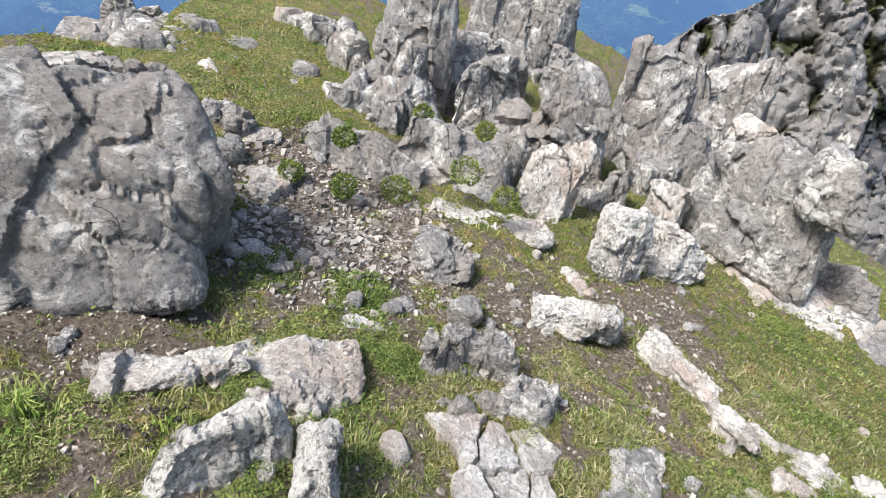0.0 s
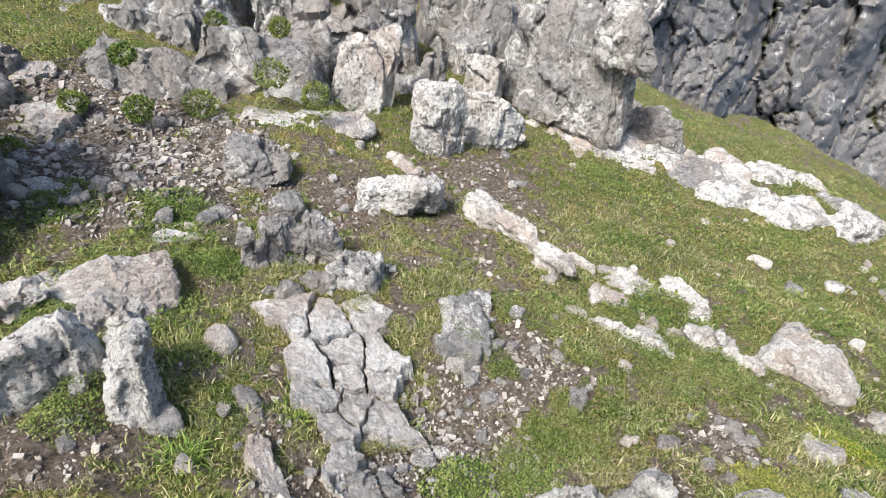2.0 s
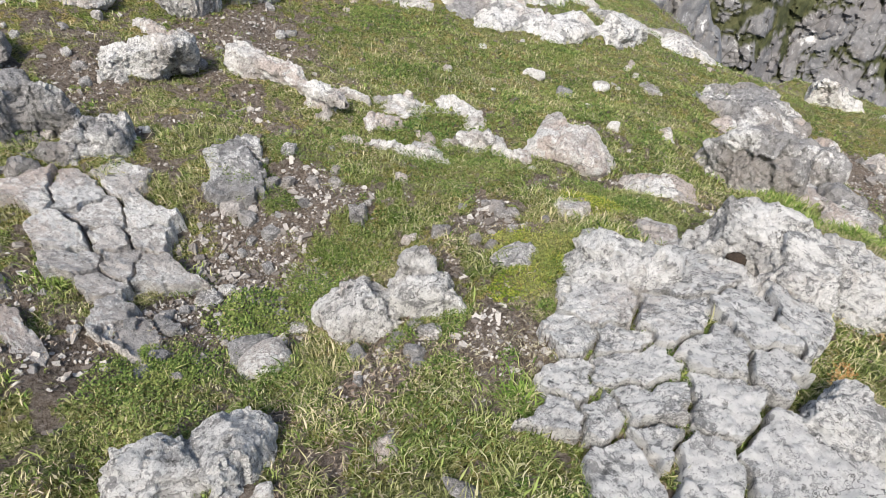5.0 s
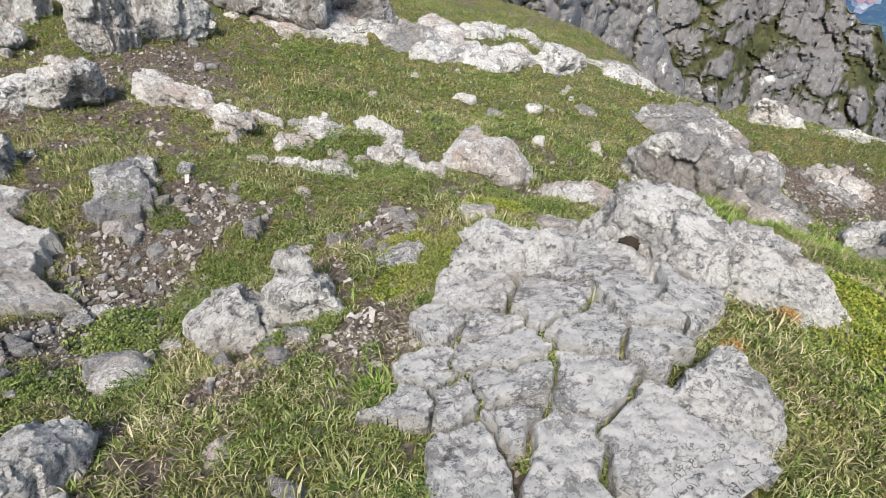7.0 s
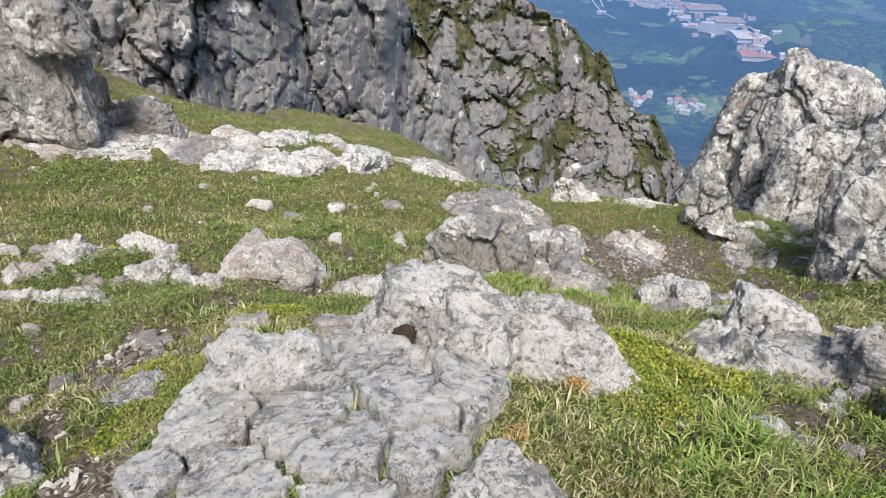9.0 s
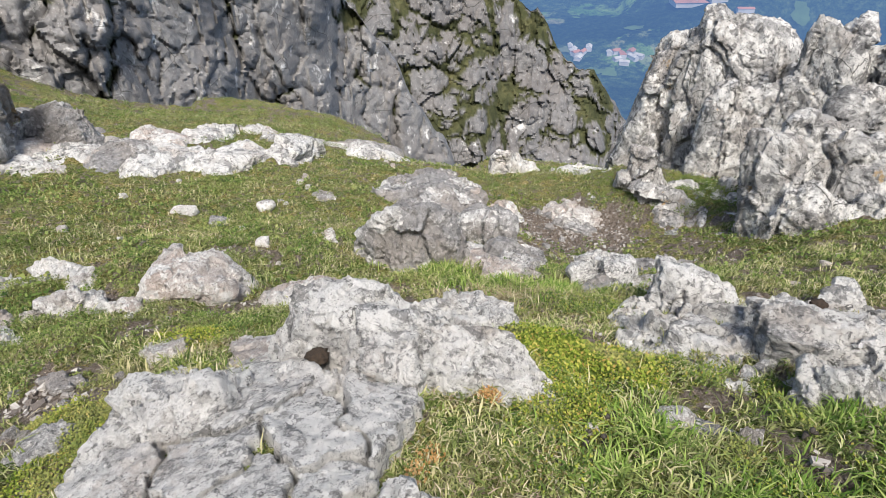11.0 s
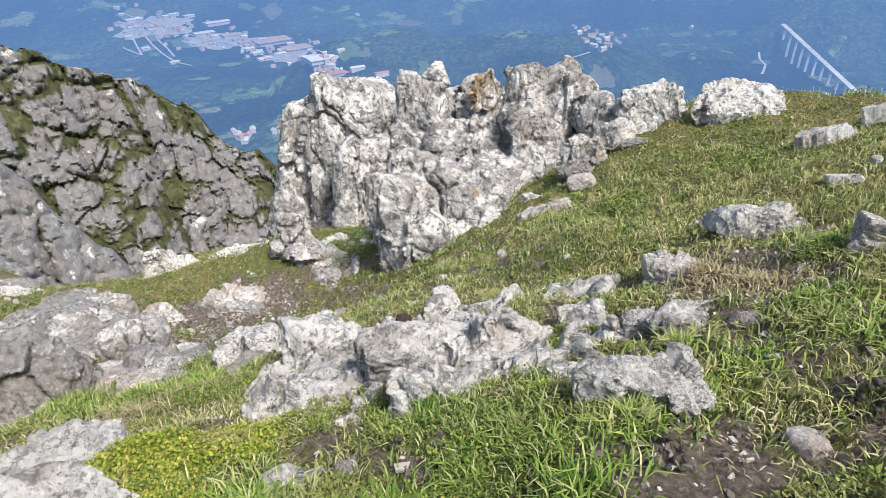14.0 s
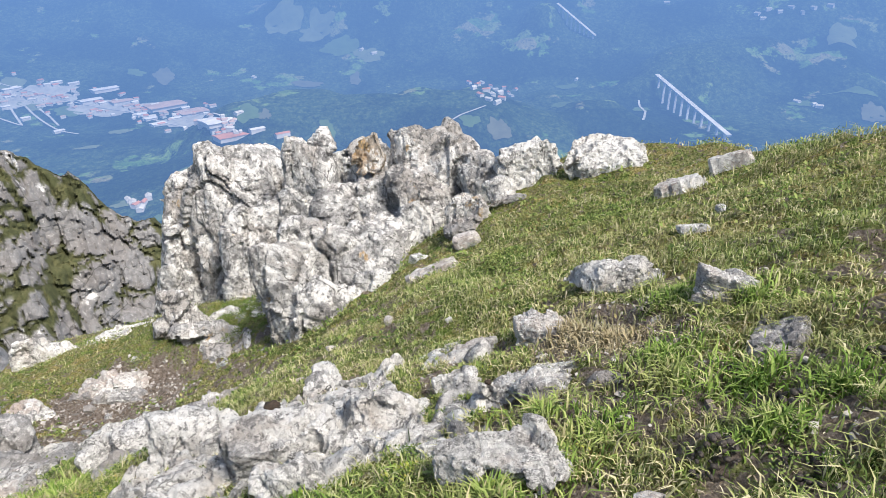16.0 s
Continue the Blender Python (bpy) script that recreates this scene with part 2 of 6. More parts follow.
def leaf_material(name, stops, through=0.25, dryness=(0.36, 0.30, 0.17)):
    m, nt, bsdf = material(name)
    pick = node(nt, "NewGeometry").outputs["Random Per Island"]
    col = ramp(nt, pick, *stops)
    patch = noise_tex(nt, node(nt, "NewGeometry").outputs["Position"], 8, 6)
    col = mix(nt, ramp(nt, patch, (0.48, grey(0)), (0.60, grey(0.4))), col, dryness)
    broad = noise_tex(nt, node(nt, "NewGeometry").outputs["Position"], 2.6, 5, 0.6)
    col = mix(nt, ramp(nt, broad, (0.44, grey(0)), (0.58, grey(0.5))), col, mix(nt, 1.0, col, (0.58, 0.72, 0.55), "MULTIPLY"))
    nt.links.new(col, bsdf.inputs["Base Color"])
    bsdf.inputs["Roughness"].default_value = 0.75
    bsdf.inputs["Specular IOR Level"].default_value = 0.15
    tr = nt.nodes.new("ShaderNodeBsdfTranslucent")
    nt.links.new(col, tr.inputs[0])
    mx = nt.nodes.new("ShaderNodeMixShader")
    mx.inputs[0].default_value = through
    nt.links.new(bsdf.outputs[0], mx.inputs[1])
    nt.links.new(tr.outputs[0], mx.inputs[2])
    nt.links.new(mx.outputs[0], nt.nodes["Material Output"].inputs[0])
    return m


SOIL = soil_material()
GRASS = leaf_material("grass blades", [(0.0, (0.022, 0.04, 0.01)), (0.22, (0.11, 0.165, 0.036)), (0.52, (0.31, 0.36, 0.115)), (0.74, (0.45, 0.43, 0.21)), (1.0, (0.66, 0.58, 0.41))])
HERB = leaf_material("herb leaves", [(0.0, (0.03, 0.06, 0.016)), (0.3, (0.10, 0.155, 0.038)), (0.7, (0.21, 0.27, 0.075)), (0.95, (0.31, 0.35, 0.12)), (1.0, (0.38, 0.3, 0.16))], 0.25, (0.27, 0.27, 0.09))
YHERB = leaf_material("stonecrop leaves", [(0.0, (0.05, 0.085, 0.012)), (0.35, (0.17, 0.23, 0.03)), (0.75, (0.33, 0.36, 0.06)), (0.92, (0.46, 0.42, 0.10)), (1.0, (0.42, 0.27, 0.08))])
OHERB = leaf_material("dry stonecrop leaves", [(0.0, (0.30, 0.15, 0.05)), (0.5, (0.42, 0.24, 0.09)), (1.0, (0.50, 0.34, 0.16))])
TUFT = leaf_material("long grass", [(0.0, (0.07, 0.13, 0.025)), (0.45, (0.20, 0.30, 0.06)), (0.8, (0.34, 0.41, 0.12)), (1.0, (0.54, 0.48, 0.28))])
STRAW = leaf_material("dry grass", [(0.0, (0.22, 0.18, 0.10)), (0.5, (0.34, 0.29, 0.18)), (0.9, (0.46, 0.41, 0.28)), (1.0, (0.16, 0.2, 0.05))])

LITTER = leaf_material("dead stalks", [(0.0, (0.10, 0.07, 0.05)), (0.4, (0.26, 0.19, 0.14)), (0.75, (0.46, 0.37, 0.27)), (1.0, (0.66, 0.58, 0.44))], 0.1, (0.3, 0.22, 0.18))


def plain(name, dark, light, scale, rough=0.9, islands=False):
    """A dull surface whose colour wanders between two tones."""
    m, nt, bsdf = material(name)
    geo = node(nt, "NewGeometry")
    fac = geo.outputs["Random Per Island"] if islands else noise_tex(nt, geo.outputs["Position"], scale, 6, 0.7)
    nt.links.new(ramp(nt, fac, (0.25, dark), (0.75, light)), bsdf.inputs["Base Color"])
    bsdf.inputs["Roughness"].default_value = rough
    bump(nt, bsdf, noise_tex(nt, geo.outputs["Position"], scale * 2, 6, 0.7), 0.8, 0.4 / scale)
    return m


GRAVEL = plain("gravel", (0.13, 0.11, 0.095), (0.46, 0.43, 0.39), 90, 0.9, True)
SCREE = plain("scree", (0.15, 0.132, 0.118), (0.40, 0.37, 0.34), 90, 0.9, True)
DUNG = plain("dung pellets", (0.018, 0.014, 0.011), (0.06, 0.048, 0.038), 160, 0.6)
MOSS_AND_HOLE = plain("dark moss and hole shade", (0.012, 0.010, 0.007), (0.055, 0.035, 0.022), 220, 1.0)


# ---- meshes ----


def mesh_of(name, verts, faces, mat, soft=True):
    """A mesh from arrays; faces is (n, 3) or (n, 4)."""
    me = bpy.data.meshes.new(name)
    k = faces.shape[1]
    me.vertices.add(len(verts))
    me.vertices.foreach_set("co", np.ascontiguousarray(verts, dtype=np.float32).ravel())
    me.loops.add(faces.size)
    me.loops.foreach_set("vertex_index", np.ascontiguousarray(faces, dtype=np.int32).ravel())
    me.polygons.add(len(faces))
    me.polygons.foreach_set("loop_start", np.arange(0, faces.size, k, dtype=np.int32))
    me.polygons.foreach_set("use_smooth", np.full(len(faces), soft))
    me.update(calc_edges=True)
    me.materials.append(mat)
    return me


def crisp(me, angle):
    me.set_sharp_from_angle(angle=radians(angle))
    return me


def grid_faces(n, m):
    i = np.arange((n - 1) * (m - 1))
    a = i // (m - 1) * m + i % (m - 1)
    return np.stack([a, a + m, a + m + 1, a + 1], -1)


BALLS = {}


def ball(n):
    """A sphere of six n x n faces, welded."""
    if n not in BALLS:
        g = np.tan(np.linspace(-math.pi / 4, math.pi / 4, n + 1))
        u, v = [a.ravel() for a in np.meshgrid(g, g, indexing="ij")]
        one = np.ones_like(u)
        sides = [(one, u, v), (-one, v, u), (v, one, u), (u, -one, v), (u, v, one), (v, u, -one)]
        p = np.concatenate([np.stack(s, -1) for s in sides])
        f = np.concatenate([grid_faces(n + 1, n + 1)[:, ::-1] + k * len(u) for k in range(6)])
        p /= np.linalg.norm(p, axis=1)[:, None]
        _, first, back = np.unique(np.round(p, 5), axis=0, return_index=True, return_inverse=True)
        BALLS[n] = p[first], back.ravel()[f]
    return BALLS[n]


# facets, edge sharpness, spread of the six sides, taper to the top, relief, depth of the clefts
STYLES = {"B": (8, 20, 0.13, 0.16, 0.075, 0.06), "b": (8, 18, 0.18, 0.16, 0.065, 0.04), "s": (5, 14, 0.10, 0.10, 0.05, 0.05), "r": (9, 8, 0.2, 0.15, 0.05, 0.02),
          "p": (6, 24, 0.2, 0.70, 0.07, 0.05), "w": (7, 14, 0.16, 0.22, 0.10, 0.06), "j": (9, 14, 0.25, 0.28, 0.115, 0.07), "l": (5, 18, 0.12, 0.35, 0.06, 0.03)}


def weather(s, size, relief, cleft, seed, upright=0.8):
    """Relief of a limestone face at the points s: stepped joint blocks, open joints, rough pitting."""
    warp = 0.09 * np.stack([fbm(s / (0.3 * size), 2, seed + k) for k in range(3)], -1)
    d1, d2, cid, tilt = cells(s / (0.5 * size) * np.array([1, 1, upright]) + warp, seed)
    e1, e2, eid, tilt2 = cells(s / (0.19 * size) * np.array([1.1, 1.1, upright]) + 2 * warp, seed + 9)
    open1, open2 = smooth(-0.5, 0.3, vnoise(s / (0.5 * size), seed + 5)), smooth(-0.1, 0.5, vnoise(s / (0.3 * size), seed + 6))
    out = relief * size * (0.85 * (cid - 0.5) + 0.6 * tilt + (0.34 * (eid - 0.5) + 0.26 * tilt2) * (0.35 + 0.65 * open2) + 0.25 * fbm(s / (0.8 * size), 2, seed))
    out = out + 0.2 * relief * size * fbm(s / (0.11 * size), 4, seed + 8, 0.62)
    return out - cleft * size * (open1 * np.exp(-((d2 - d1) / 0.05) ** 2) + 0.35 * open2 * np.exp(-((e2 - e1) / 0.09) ** 2))


def slab_mesh(name, w, d, h, seed, mat, sink):
    """A bedded slab with a broken outline; its rim dips under the turf."""
    n = int(np.clip(14 + 85 * max(w, d), 22, 72))
    u, v = [a.ravel() for a in np.meshgrid(np.linspace(-1.15, 1.15, n), np.linspace(-1.15, 1.15, n), indexing="ij")]
    q = np.stack([u * w / 2, v * d / 2, 0 * u], -1)
    s = q + seed * 3.7
    size = math.sqrt(w * d)
    rim = (np.abs(u) ** 3 + np.abs(v) ** 3) ** (1 / 3) + 0.22 * vnoise(s / (0.28 * size), seed) + 0.12 * vnoise(s / (0.11 * size), seed + 1)
    _, _, cid, tilt = cells(s / (0.4 * size), seed + 4)
    rim = rim + 0.16 * (cid - 0.5)
    inside = 1 - smooth(0.82, 1.0, rim)
    top = weather(s, size, 0.03, 0.03, seed)
    q[:, 2] = h * (0.8 + 0.25 * (cid - 0.5)) * inside + top * inside - (1 - inside) * (sink * h + 0.03) - 0.03 * smooth(1.0, 1.2, rim)
    q[:, :2] += (0.03 * size * np.stack([vnoise(s / (0.06 * size), seed + 2), vnoise(s / (0.06 * size), seed + 3)], -1))
    return crisp(mesh_of(name, q, grid_faces(n, n), mat), 26)


def rock_mesh(name, w, d, h, style, seed, mat, sink=0.35, n=0, place=None):
    """One weathered limestone block, w x d wide, h above its base; its joints run as those of the whole hill."""
    if style == "s":
        return slab_mesh(name, w, d, max(h, 0.028), seed, mat, sink)
    facets, sharp, spread, taper, relief, cleft = STYLES[style]
    rng = np.random.default_rng(seed)
    n = n or int(np.clip(14 + 85 * max(w, d, h), 18, 66))
    dirs, faces = ball(n)
    normals = np.concatenate([np.eye(3), -np.eye(3), rng.normal(size=(facets, 3))])
    normals[:6] += rng.normal(scale=spread, size=(6, 3))
    normals /= np.linalg.norm(normals, axis=1)[:, None]
    offs = np.concatenate([np.ones(6), rng.uniform(0.9, 1.15, facets)])
    g = np.maximum(dirs @ normals.T / offs, 0)
    p = dirs / (g ** sharp).sum(1)[:, None] ** (1 / sharp)
    lo, hi = p.min(0), p.max(0)
    p = (p - (lo + hi) / 2) / ((hi - lo) / 2)
    up = (p[:, 2] + 1) / 2
    lean = rng.normal(scale=0.25, size=2) * taper
    p[:, :2] = p[:, :2] * (1 - taper * up[:, None]) + lean * up[:, None]
    lo, hi = p.min(0), p.max(0)
    p = (p - (lo + hi) / 2) / ((hi - lo) / 2)
    below = sink * max(h, 0.3 * min(w, d))
    q = p * np.array([w, d, h + below]) / 2
    size = (w * d * max(h, 0.4 * min(w, d))) ** (1 / 3)
    turn = np.array(place.to_3x3()) if place else np.eye(3)
    spot = np.array(place.translation) if place else seed * 3.7
    shift = weather(q @ turn.T + spot, size, relief, cleft, seed % 7, 0.5 if style == "w" else 0.7)
    out = p * np.array([1 / w, 1 / d, 1 / (h + below)])
    out = 0.5 * dirs + 0.5 * out / np.linalg.norm(out, axis=1)[:, None]
    q = q + out * shift[:, None]
    q[:, 2] += (h - below) / 2
    return crisp(mesh_of(name, q, faces, mat), 28)


def bed_mesh(name, x, y, yaw, w, d, h, step, seed, mat, grain=0.3, n=150):
    """Bedrock that breaks out of the slope: follows the land, rises by h in stepped blocks."""
    u, v = [a.ravel() for a in np.meshgrid(np.linspace(-1.1, 1.1, n), np.linspace(-1.1, 1.1, n), indexing="ij")]
    c, sn = math.cos(radians(yaw)), math.sin(radians(yaw))
    gx, gy = x + c * u * w / 2 - sn * v * d / 2, y + sn * u * w / 2 + c * v * d / 2
    s = np.stack([gx, gy, 0 * gx], -1)
    warp = 0.25 * np.stack([vnoise(s * 4, seed + k) for k in range(3)], -1)
    d1, d2, cid, tilt = cells(s / grain + warp, seed)
    e1, e2, eid, tilt2 = cells(s / (0.36 * grain) + warp, seed + 11)
    rim = (np.abs(u) ** 3 + np.abs(v) ** 3) ** (1 / 3) + 0.16 * fbm(s * 3, 3, seed) + 0.25 * (cid - 0.5)
    inside = 1 - smooth(0.8, 1.0, rim)
    z = slope(gx, gy) + inside * (h + step * (cid - 0.5) + 0.45 * step * tilt + 0.35 * step * (eid - 0.5) + 0.2 * step * tilt2)
    z = z - inside * step * (0.5 * np.exp(-((d2 - d1) / 0.07) ** 2) + 0.2 * np.exp(-((e2 - e1) / 0.1) ** 2)) + 0.006 * fbm(s * 30, 3, seed) - 0.07 * (1 - inside)
    side = 0.35 * step * np.stack([vnoise(s * 9, seed + 5), vnoise(s * 9, seed + 6)], -1)
    return crisp(mesh_of(name, np.stack([gx + side[:, 0] * inside - x, gy + side[:, 1] * inside - y, z], -1), grid_faces(n, n), mat), 26)


def pavement(parent, stones, turf, rise, gap, seed, mat, n=210):
    """Flat bedded rock, split by cracks into slabs about the given middles; among turf it breaks off."""
    spots = np.array(stones + turf)
    lo, hi = np.array(stones).min(0) - 0.14, np.array(stones).max(0) + 0.14
    gx, gy = [a.ravel() for a in np.meshgrid(np.linspace(lo[0], hi[0], n), np.linspace(lo[1], hi[1], n), indexing="ij")]
    s = np.stack([gx, gy, 0 * gx], -1)
    size = float(np.median([np.sort(np.linalg.norm(spots - p, axis=1))[1] for p in spots]))
    wx = gx + 0.2 * size * vnoise(s / (0.7 * size), seed) + 0.12 * size * vnoise(s / (0.25 * size), seed + 1)
    wy = gy + 0.2 * size * vnoise(s / (0.7 * size), seed + 2) + 0.12 * size * vnoise(s / (0.25 * size), seed + 3)
    d = np.hypot(wx[:, None] - spots[:, 0], wy[:, None] - spots[:, 1])
    order = np.argsort(d, axis=1)
    first = order[:, 0]
    d1 = np.take_along_axis(d, order[:, :1], 1)[:, 0]
    d2, d3 = np.sort(d[:, :len(stones)], axis=1)[:, 1], d[:, len(stones):].min(1)
    rng = np.random.default_rng(seed)
    step, tx, ty = rng.normal(size=(3, len(spots)))
    stone = first < len(stones)
    edge = np.where(stone, smooth(0.0, 0.16 * size, d3 - d1), 0.0)
    crack = np.exp(-((d2 - d1) / (gap * (0.7 + 0.9 * (vnoise(s / size, seed + 4) + 1)))) ** 4) * stone
    _, e2, eid, tilt = cells(s / (0.42 * size), seed + 5)
    away = s[:, :2] - spots[first]
    top = rise * (1 + 0.09 * step[first]) + away[:, 0] * 0.06 * tx[first] + away[:, 1] * 0.06 * ty[first] + 0.02 * size * (eid - 0.5) + 0.015 * size * tilt
    top = top + 0.014 * size * fbm(s / (0.35 * size), 4, seed + 8, 0.6) + 0.003 * fbm(s * 60, 3, seed + 9)
    top = np.where(stone, top * edge - (1 - edge) * 0.06 - crack * edge * (rise + 0.03), -0.08)
    P = np.stack([gx, gy, slope(gx, gy) + np.clip(ground(gx, gy) - slope(gx, gy), -0.05, 0.05) * (1 - edge)  + top], -1) - np.array(parent.location)
    faces = grid_faces(n, n)
    owner = first[faces[:, 0]]
    for k in range(len(stones)):
        mine = faces[owner == k]
        if len(mine):
            used, back = np.unique(mine, return_inverse=True)
            ob = new("slab", crisp(mesh_of("slab", P[used], back.reshape(mine.shape), mat), 30))
            ob.parent = parent
    return parent


def stand(x, y, yaw, follow):
    """A pose on the turf that leans with the slope by the share follow."""
    e = 0.06
    gx = float(slope(x + e, y) - slope(x - e, y)) / (2 * e) * follow
    gy = float(slope(x, y + e) - slope(x, y - e)) / (2 * e) * follow
    up = Vector((-gx, -gy, 1)).normalized()
    return Vector((0, 0, 1)).rotation_difference(up).to_matrix().to_4x4() @ pose(0, 0, 0, 0, 0, yaw)


FOLLOW = {"s": 0.9, "r": 0.6, "b": 0.5, "l": 0.6}


def rock(name, label, x, y, z, yaw, w, d, h, style, seed, mat=STONE, tilt=(0, 0), category="rock", sink=0.35):
    if name == "stone" and mat is WHITE:
        mat = STONE
    z += float(np.clip(ground(x, y) - slope(x, y), -0.05, 0.05)) - (0.3 * h if name == "stone" else 0.0)
    place = Matrix.Translation((x, y, z)) @ stand(x, y, yaw, FOLLOW.get(style, 0.2)) @ pose(0, 0, 0, *tilt, 0)
    big = max(w, d, h)
    if big > 0.13 and style != "s":
        q, faces = hull(w * 1.05, d * 1.05, h, style, seed, sink)
        q, faces = grown([(q @ np.array(place.to_3x3()).T, faces)], mat, max(0.0055, big / 45), 0.75 * big, 0.7, 0.85, seed % 7)[0]
        ob = new(name, crisp(mesh_of(name, q, faces, mat), 30))
        ob.location = place.translation
    else:
        ob = new(name, rock_mesh(name, w, d, h, style, seed, mat, sink, 0, place))
        ob.matrix_world = place
    return tagged(ob, label, category, "scattered rocks")


def outcrop(name, label, x, y, z):
    ob = new(name)
    ob.location = (x, y, z)
    ob.empty_display_size = 0.1
    return tagged(ob, label, "rock outcrop")


HULLS = {}


def hull(w, d, h, style, seed, sink):
    """A block with flat facets and no relief yet."""
    flat = style == "s"
    facets, sharp, spread, taper, relief, cleft = STYLES["b" if flat else style]
    rng = np.random.default_rng(seed)
    dirs, faces = ball(12)
    normals = np.concatenate([np.eye(3), -np.eye(3), rng.normal(size=(facets, 3))])
    normals[:6] += rng.normal(scale=spread, size=(6, 3))
    normals /= np.linalg.norm(normals, axis=1)[:, None]
    offs = np.concatenate([np.ones(6), rng.uniform(0.92, 1.2, facets)])
    p = dirs / (np.maximum(dirs @ normals.T / offs, 0) ** sharp).sum(1)[:, None] ** (1 / sharp)
    up = (p[:, 2:] + 1) / 2
    p[:, :2] = p[:, :2] * (1 - taper * up) + rng.normal(scale=0.25, size=2) * taper * up
    lo, hi = p.min(0), p.max(0)
    p = (p - (lo + hi) / 2) / ((hi - lo) / 2)
    h = max(h, 0.03)
    below = (0.06 if flat else 0.0) + sink * max(h, 0.3 * min(w, d))
    q = p * np.array([w, d, h + below]) / 2
    q[:, 2] += (h - below) / 2
    return q, faces


def block(parent, x, y, z, yaw, w, d, h, style, seed, mat=STONE, tilt=(0, 0), sink=0.8):
    """One of the blocks that make up an outcrop; fuse() builds them."""
    z += float(np.clip(ground(x, y) - slope(x, y), -0.05, 0.05))
    place = Matrix.Translation((x, y, z)) @ stand(x, y, yaw, FOLLOW.get(style, 0.2)) @ pose(0, 0, 0, *tilt, 0)
    q, faces = hull(w * 1.07, d * 1.07, h, style, seed, sink)
    HULLS.setdefault(parent.name, []).append((q @ np.array(place.to_3x3()).T + np.array(place.translation), faces, mat))


def joint_relief(p, layers, tall, seed):
    """Stepped joint blocks, open cracks and roughness at the points p; layers: size, depth, bulge, crack."""
    warp = np.stack([fbm(p / (0.8 * layers[0][0]), 3, seed + k) for k in (2, 13, 24)], -1)
    out = 0
    for k, (size, depth, bulge, crack) in enumerate(layers):
        n1, n2, cid, tilt = cells(p / size * np.array([1, 1, tall]) + 0.16 * warp, seed + 20 * k)
        some = smooth(-0.45, 0.25, vnoise(p / (1.6 * size), seed + 7 * k))
        out = out + depth * (0.8 * (cid - 0.5) + 0.95 * tilt - bulge * n1 ** 2 - crack * some * np.exp(-((n2 - n1) / 0.06) ** 2))
    last = layers[-1]
    return out + 0.55 * last[1] * fbm(p / (0.4 * last[0]), 4, seed + 31, 0.75)


def pieces(me):
    """The vertex numbers of each connected piece of a mesh, largest first."""
    n = len(me.vertices)
    e = np.zeros(len(me.edges) * 2, np.int32)
    me.edges.foreach_get("vertices", e)
    a, b = e[::2], e[1::2]
    mark = np.arange(n)
    while True:
        low = mark.copy()
        np.minimum.at(low, a, mark[b])
        np.minimum.at(low, b, mark[a])
        low = low[low]
        low = low[low]
        if (low == mark).all():
            return mark
        mark = low


def grown(solids, mat, fine, grain, tall, depth, seed, hollow=None):
    """Closed solids grown together and weathered along the joints of the hill: arrays of points and faces, piece by piece."""
    starts = np.cumsum([0] + [len(q) for q, _ in solids])
    tmp = new("solid", mesh_of("solid", np.concatenate([q for q, _ in solids]), np.concatenate([f + k for (_, f), k in zip(solids, starts)]), mat))
    grow = tmp.modifiers.new("grow", "REMESH")
    grow.mode, grow.voxel_size, grow.use_smooth_shade = "VOXEL", fine, True
    bpy.context.view_layer.update()
    me = bpy.data.meshes.new_from_object(tmp.evaluated_get(bpy.context.evaluated_depsgraph_get()))
    bpy.data.objects.remove(tmp)
    n, m = len(me.vertices), len(me.polygons)
    p, nor, f = np.zeros(n * 3, np.float32), np.zeros(n * 3, np.float32), np.zeros(len(me.loops), np.int32)
    me.vertices.foreach_get("co", p)
    me.vertex_normals.foreach_get("vector", nor)
    me.loops.foreach_get("vertex_index", f)
    f = f.reshape(m, -1)
    mark = pieces(me)
    bpy.data.meshes.remove(me)
    p, nor = p.reshape(-1, 3).astype(float), nor.reshape(-1, 3).astype(float)
    layers = ((1.3 * grain, 0.15 * grain * depth, 0.0, 0.3), (0.52 * grain, 0.085 * grain * depth, 0.05, 0.45), (0.2 * grain, 0.032 * grain * depth, 0.1, 0.5), (0.085 * grain, 0.016 * grain * depth, 0.1, 0.4))
    q = p + nor * joint_relief(p, layers, tall, seed)[:, None]
    if hollow:
        *at, reach, deep = hollow
        d = np.linalg.norm(q - np.array(at), axis=1) / reach
        q = q - nor * (deep * np.clip(1 - d ** 4, 0, 1))[:, None]
    owner = mark[f[:, 0]]
    out = []
    for k in np.unique(owner):
        mine = f[owner == k]
        if len(mine) > 60:
            used, back = np.unique(mine, return_inverse=True)
            out.append((q[used], back.reshape(mine.shape)))
    return out


def fuse(parent, grain, fine, seed, name="rock_mass", tall=0.65, depth=1.0, hollow=None):
    """Grows the blocks of an outcrop together, each kind of stone by itself, each piece a part."""
    kinds = {}
    for q, faces, mat in HULLS[parent.name]:
        kinds.setdefault(mat.name, (mat, []))[1].append((q, faces))
    for mat, solids in kinds.values():
        for q, f in grown(solids, mat, fine, grain, tall, depth, seed, hollow):
            ob = new(name, crisp(mesh_of(name, q - np.array(parent.location), f, mat), 30))
            ob.parent = parent


def bedrock(parent, x, y, yaw, w, d, h, step, seed, mat=STONE, grain=0.3, n=150):
    ob = new("bedrock", bed_mesh("bedrock", x, y, yaw, w, d, h, step, seed, mat, grain, n))
    ob.parent = parent
    ob.location = Vector((x, y, 0)) - parent.location
    return ob


